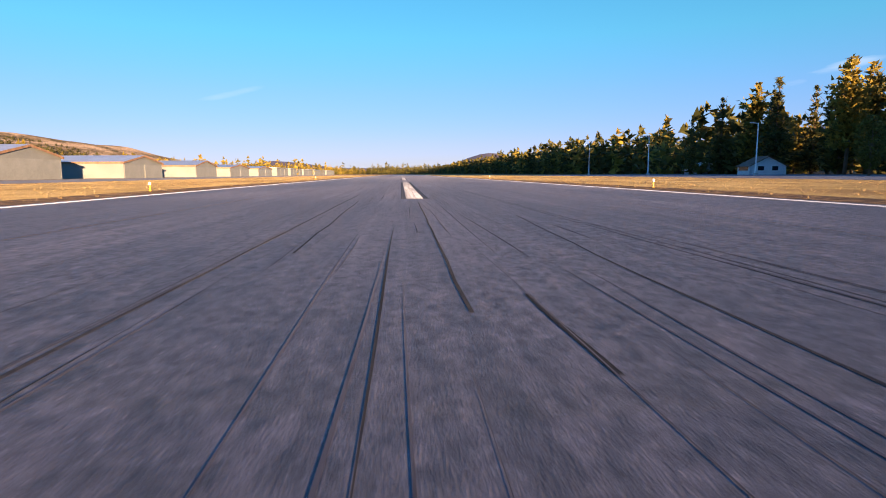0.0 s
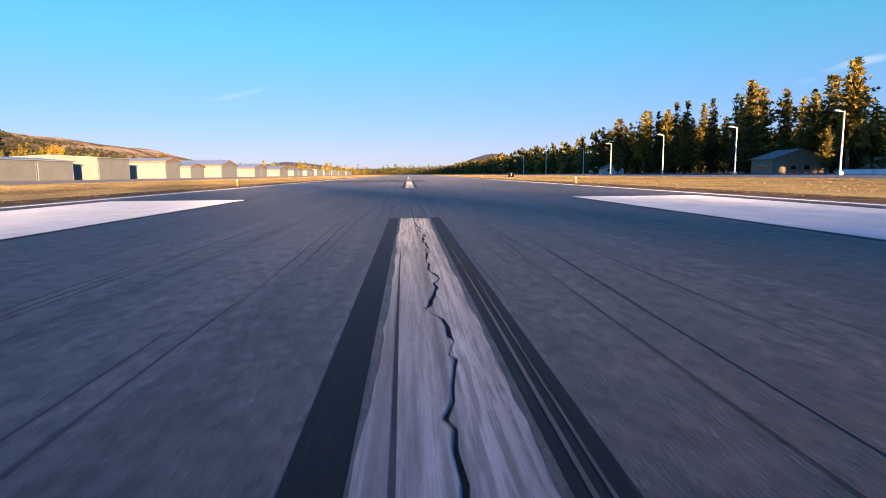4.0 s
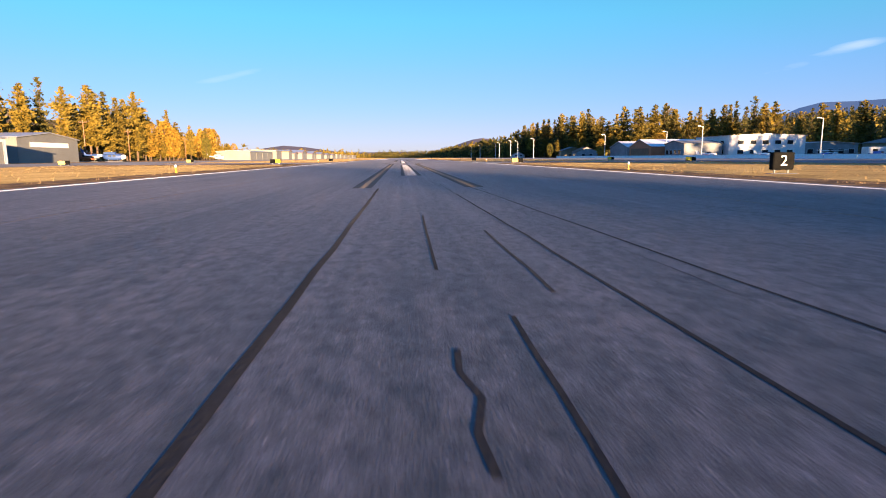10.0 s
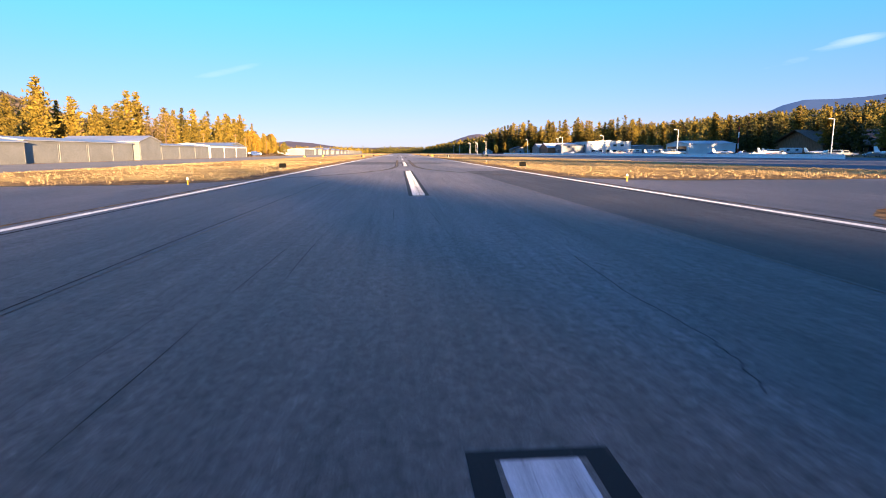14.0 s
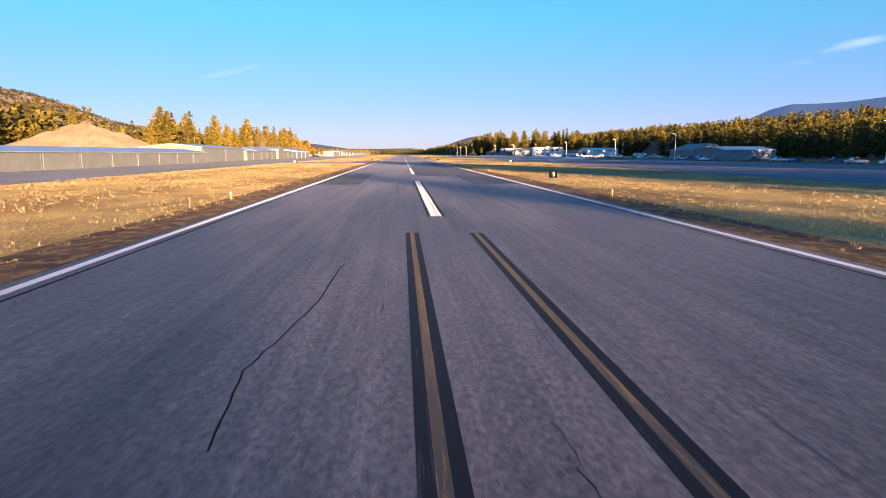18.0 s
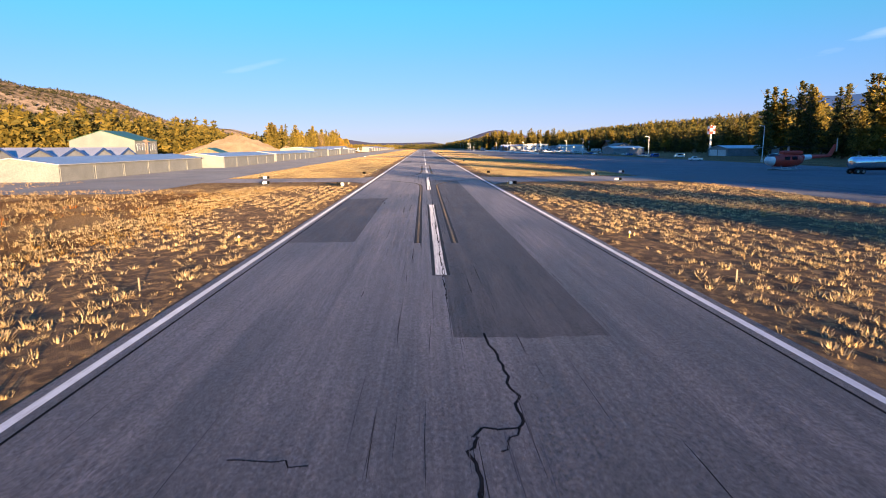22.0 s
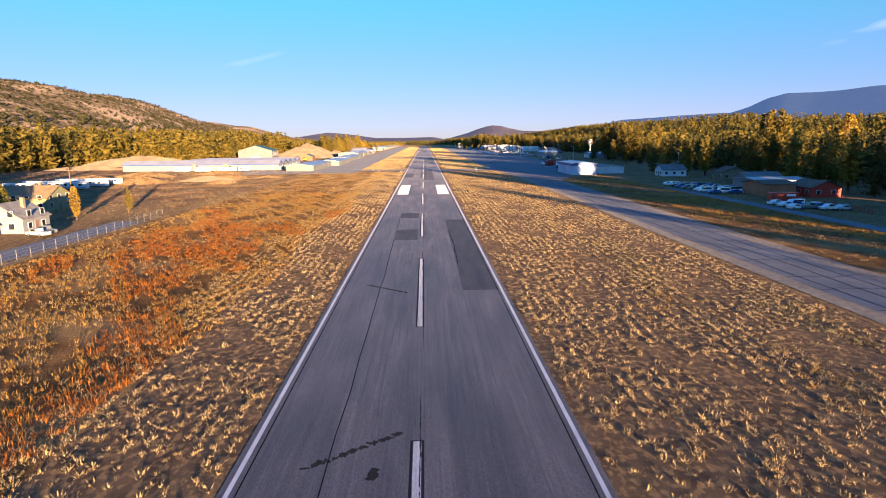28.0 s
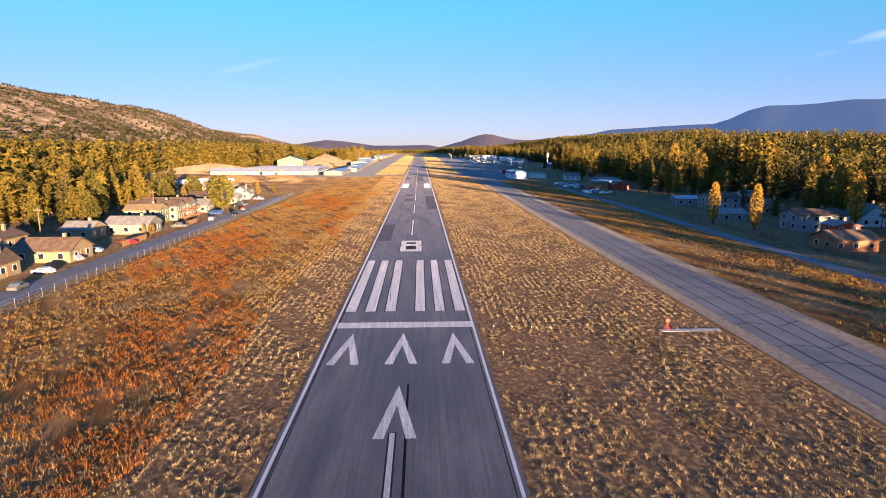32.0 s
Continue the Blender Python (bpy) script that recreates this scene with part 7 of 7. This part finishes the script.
def heap(name, x, y, rx, ry, h, material, lab, seed, flat=1.6, n=40):
    a = np.linspace(0, 2 * np.pi, n, endpoint=False)
    r = np.random.default_rng(seed)
    ph = r.uniform(0, 6.28, 6)
    V = []
    for q in np.linspace(1, 0.0, 24):
        wob = 1 + 0.10 * np.sin(3 * a + ph[0]) + 0.06 * np.sin(7 * a + ph[1] + 3 * q) + 0.03 * np.sin(15 * a + ph[2] + 5 * q)
        z = h * (1 - q ** flat) * (1 + 0.05 * np.sin(5 * a + ph[3]) + 0.07 * np.sin(11 * q + 4 * a + ph[4]) * (1 - q) + 0.04 * np.sin(23 * q - 9 * a + ph[5])) - 0.1
        V.append(np.stack([x + rx * q * wob * np.cos(a), y + ry * q * wob * np.sin(a), z], 1))
    V = np.concatenate(V)
    F = []
    for j in range(23):
        i = np.arange(n)
        F.append(np.stack([j * n + i, j * n + (i + 1) % n, (j + 1) * n + (i + 1) % n, (j + 1) * n + i], 1))
    return solo(name, big_mesh(name, V, np.concatenate(F), material, True), material, lab, "mound", "mounds of earth")


heap("sand_mound", -113, 664, 34, 40, 12.9, SAND, "great pale sand heap with smooth slopes", 1, 1.15)
heap("sand_mound", -92, 700, 14, 16, 6, SAND, "smaller pale sand heap beside the great one", 2, 1.2)
heap("earth_mound", -192, 488, 46, 13, 6.5, SAND, "long pale earth mound before the sheds", 3)
heap("earth_mound", -88, 321, 12, 6, 2.0, SAND, "pale earth mound in the open yard", 5)
heap("earth_mound", -198, 434, 26, 9, 2.6, SAND, "low pale earth mound at the yard's edge", 6)
heap("earth_mound", -152, 440, 20, 8, 2.6, SAND, "low pale earth heap in the yard", 4)
for k, (x, y, rx, ry, h) in enumerate(((-112, 312, 13, 8, 2.6), (-92, 345, 16, 9, 1.6), (-78, 306, 7, 5, 1.2), (-128, 352, 16, 9, 2.4), (-84, 330, 9, 6, 1.5), (-100, 372, 14, 6, 1.6), (-68, 340, 8, 5, 0.9), (-140, 330, 12, 9, 2.2))):
    heap("earth_mound", x, y, rx, ry, h, DIRT, "low heap of dry brown earth", 10 + k)


# ---- dry grass ----
def tufts(name, label, pts, size, material, seed, blades=5, flat=1.0, wide=1.0, reach=0.75):
    """Many grass clumps in one mesh: each blade a narrow leaning triangle."""
    r = np.random.default_rng(seed)
    n = len(pts)
    P = np.repeat(pts, blades, 0)
    s = np.repeat(size * r.uniform(0.55, 1.35, n), blades)
    a = r.uniform(0, 2 * np.pi, n * blades)
    lean = r.uniform(0.1, 0.9, n * blades)
    c, q = np.cos(a), np.sin(a)
    off = s * reach * r.uniform(0, 1, n * blades) ** 0.6
    bx, by = P[:, 0] + c * off, P[:, 1] + q * off
    w = s * wide * r.uniform(0.03, 0.075, n * blades)
    gz = ground_z(bx, by) + 0.0
    v0 = np.stack([bx - q * w, by + c * w, gz], 1)
    v1 = np.stack([bx + q * w, by - c * w, gz], 1)
    h = s * flat * r.uniform(0.6, 1.1, n * blades)
    v2 = np.stack([bx + c * s * lean + q * w * 0.3, by + q * s * lean, gz + h], 1)
    V = np.stack([v0, v1, v2], 1).reshape(-1, 3)
    F = np.arange(len(V)).reshape(-1, 3)
    return solo(name, big_mesh(name, V, F, material), material, label, "grass", kind="stuff")


def field(n, x0, x1, y0, y1, seed, keep=None, clump=0.0):
    r = np.random.default_rng(seed)
    p = np.stack([r.uniform(x0, x1, n), r.uniform(y0, y1, n)], 1)
    f = np.sin(p[:, 0] * 0.55 + 1.3 * np.sin(p[:, 1] * 0.11)) + np.sin(p[:, 1] * 0.31 + 2 * np.sin(p[:, 0] * 0.2 + seed)) + 0.8 * np.sin(p[:, 0] * 1.7 + p[:, 1] * 0.9)
    p = p[f + r.normal(0, 0.8, n) > clump]
    if keep is not None:
        p = p[keep(p)]
    return p


def off_exits(p):
    x, y = p[:, 0], p[:, 1]
    bad = np.zeros(len(p), bool)
    for a, c in ((380, 399), (605, 623), (805, 823)):
        fl = np.clip(15 - np.abs(x), 0, 6) * 0.9
        bad |= (y > a - fl) & (y < c + fl)
    return ~bad


def off_bare(p):
    """Off the worn bare patch beside the threshold, but for a few survivors."""
    d = ((p[:, 0] - 15.5) / 6.5) ** 2 + ((p[:, 1] + 15) / 10) ** 2 + 0.35 * np.sin(p[:, 0] * 1.3) * np.sin(p[:, 1] * 0.7)
    return off_exits(p) & ((d > 1) | (np.sin(p[:, 0] * 77.7 + p[:, 1] * 31.3) > 0.75))


def tussocks(p, seed):
    """Spots pulled into loose rows along the mower's way."""
    r = np.random.default_rng(seed)
    p[:, 0] = np.where(r.random(len(p)) < 0.72, np.round(p[:, 0] / 0.95) * 0.95 + r.normal(0, 0.13, len(p)), p[:, 0])
    return p[np.abs(p[:, 0]) > 9.5]


def drift(p):
    """Broad drifts in which one kind of brush takes over from another."""
    return np.sin(p[:, 0] * 0.17 + 0.045 * p[:, 1]) + 0.8 * np.sin(p[:, 1] * 0.061 - 0.08 * p[:, 0] + 1.0) + 0.5 * np.sin(p[:, 0] * 0.5 + p[:, 1] * 0.21)


tufts("tussock_grass_verge", "pale straw tussocks in mown rows on the runway's verges", np.concatenate([tussocks(field(24000, -24, -9.4, -120, 376, 21, off_exits, -0.9), 1), tussocks(field(39000, 9.4, 38, -120, 376, 22, off_bare, -0.9), 2)]), 0.20, STRAW_PALE, 11, 12, 0.85, 1.8, 1.15)
tufts("dry_grass_verge", "short dry stubble between the tussocks", np.concatenate([field(30000, -30, -9.1, -120, 376, 1, off_exits, -0.3), field(44000, 9.1, 39, -120, 376, 2, off_bare, -0.3)]), 0.13, STRAW, 1, 4, 0.85, 2.0)
tufts("dry_grass_ramp", "golden dry grass between runway and ramps", np.concatenate([field(32000, -34, -9.9, 376, 1250, 3, off_exits, -2.0), field(32000, 9.9, 36, 376, 1250, 4, off_exits, -2.0)]), 0.11, STRAW, 2, 4, 0.7, 1.8)
tufts("golden_tussock", "clumps of golden grass on the turf beside the runway", np.concatenate([field(22000, -34, -10.4, 399, 700, 53, off_exits, -0.6), field(20000, 10.4, 36, 399, 700, 54, off_exits, -0.6)]), 0.15, STRAW_PALE, 16, 5, 0.8, 1.9)
tufts("dry_grass_field", "tall straw grass in the open field", np.concatenate([field(40000, -53.5, -18, -120, 372, 5, lambda p: p[:, 0] < -20 - 2 * np.sin(p[:, 1] * 0.05), -0.6), field(16000, -130, -53.5, 200, 392, 6, None, 0.0), field(26000, 53.5, 100, -120, 330, 7, lambda p: (p[:, 0] < 75.5) | (p[:, 0] > 81.5), -0.3)]), 0.29, STRAW, 3, 6, 0.85, 1.5)
tufts("rust_brush", "rust-coloured dry brush in the field", np.concatenate([field(46000, -53.5, -17, -120, 215, 8, lambda p: (p[:, 0] < -18.5 - 1.5 * np.sin(p[:, 1] * 0.08)) & (drift(p) > 0.1), -0.6), field(3000, -53, -22, 215, 350, 18, None, 1.2)]), 0.40, STRAW_RED, 4, 9, 0.85, 1.2)
tufts("gold_brush_field", "golden grass drifts between the rust-coloured brush", field(40000, -53.5, -17, -120, 260, 48, lambda p: (p[:, 0] < -18 - 1.5 * np.sin(p[:, 1] * 0.08)) & (drift(p) < 0.65), -0.6), 0.36, STRAW_GOLD, 14, 7, 0.85, 1.3)
tufts("gold_brush", "golden brush patches on the verge", np.concatenate([field(9000, 16, 34, -60, 330, 31, lambda p: np.sin(p[:, 0] * 0.35 + p[:, 1] * 0.05) > 0.3, 1.0), field(5000, -30, -16, 200, 376, 32, None, 0.9)]), 0.36, STRAW_GOLD, 6, 8, 0.6)
tufts("brown_brush", "brown dry grass and brush along the narrow road", field(26000, 54.5, 76, -110, 300, 51, lambda p: drift(p) + 0.1 * (p[:, 0] - 66) > -0.5, -0.8), 0.5, STRAW_GOLD, 15, 6, 0.8, 1.3)
tufts("olive_scrub", "low olive scrub beside the verge", np.concatenate([field(12000, 21, 36, -60, 170, 19, lambda p: np.sin(p[:, 0] * 0.3 + p[:, 1] * 0.04) > -0.2, 0.6), field(9000, 20, 39, -100, 360, 9, None, 1.5), field(5000, -60, -24, -60, 360, 10, None, 1.6)]), 0.32, SCRUB, 5, 7, 0.7)
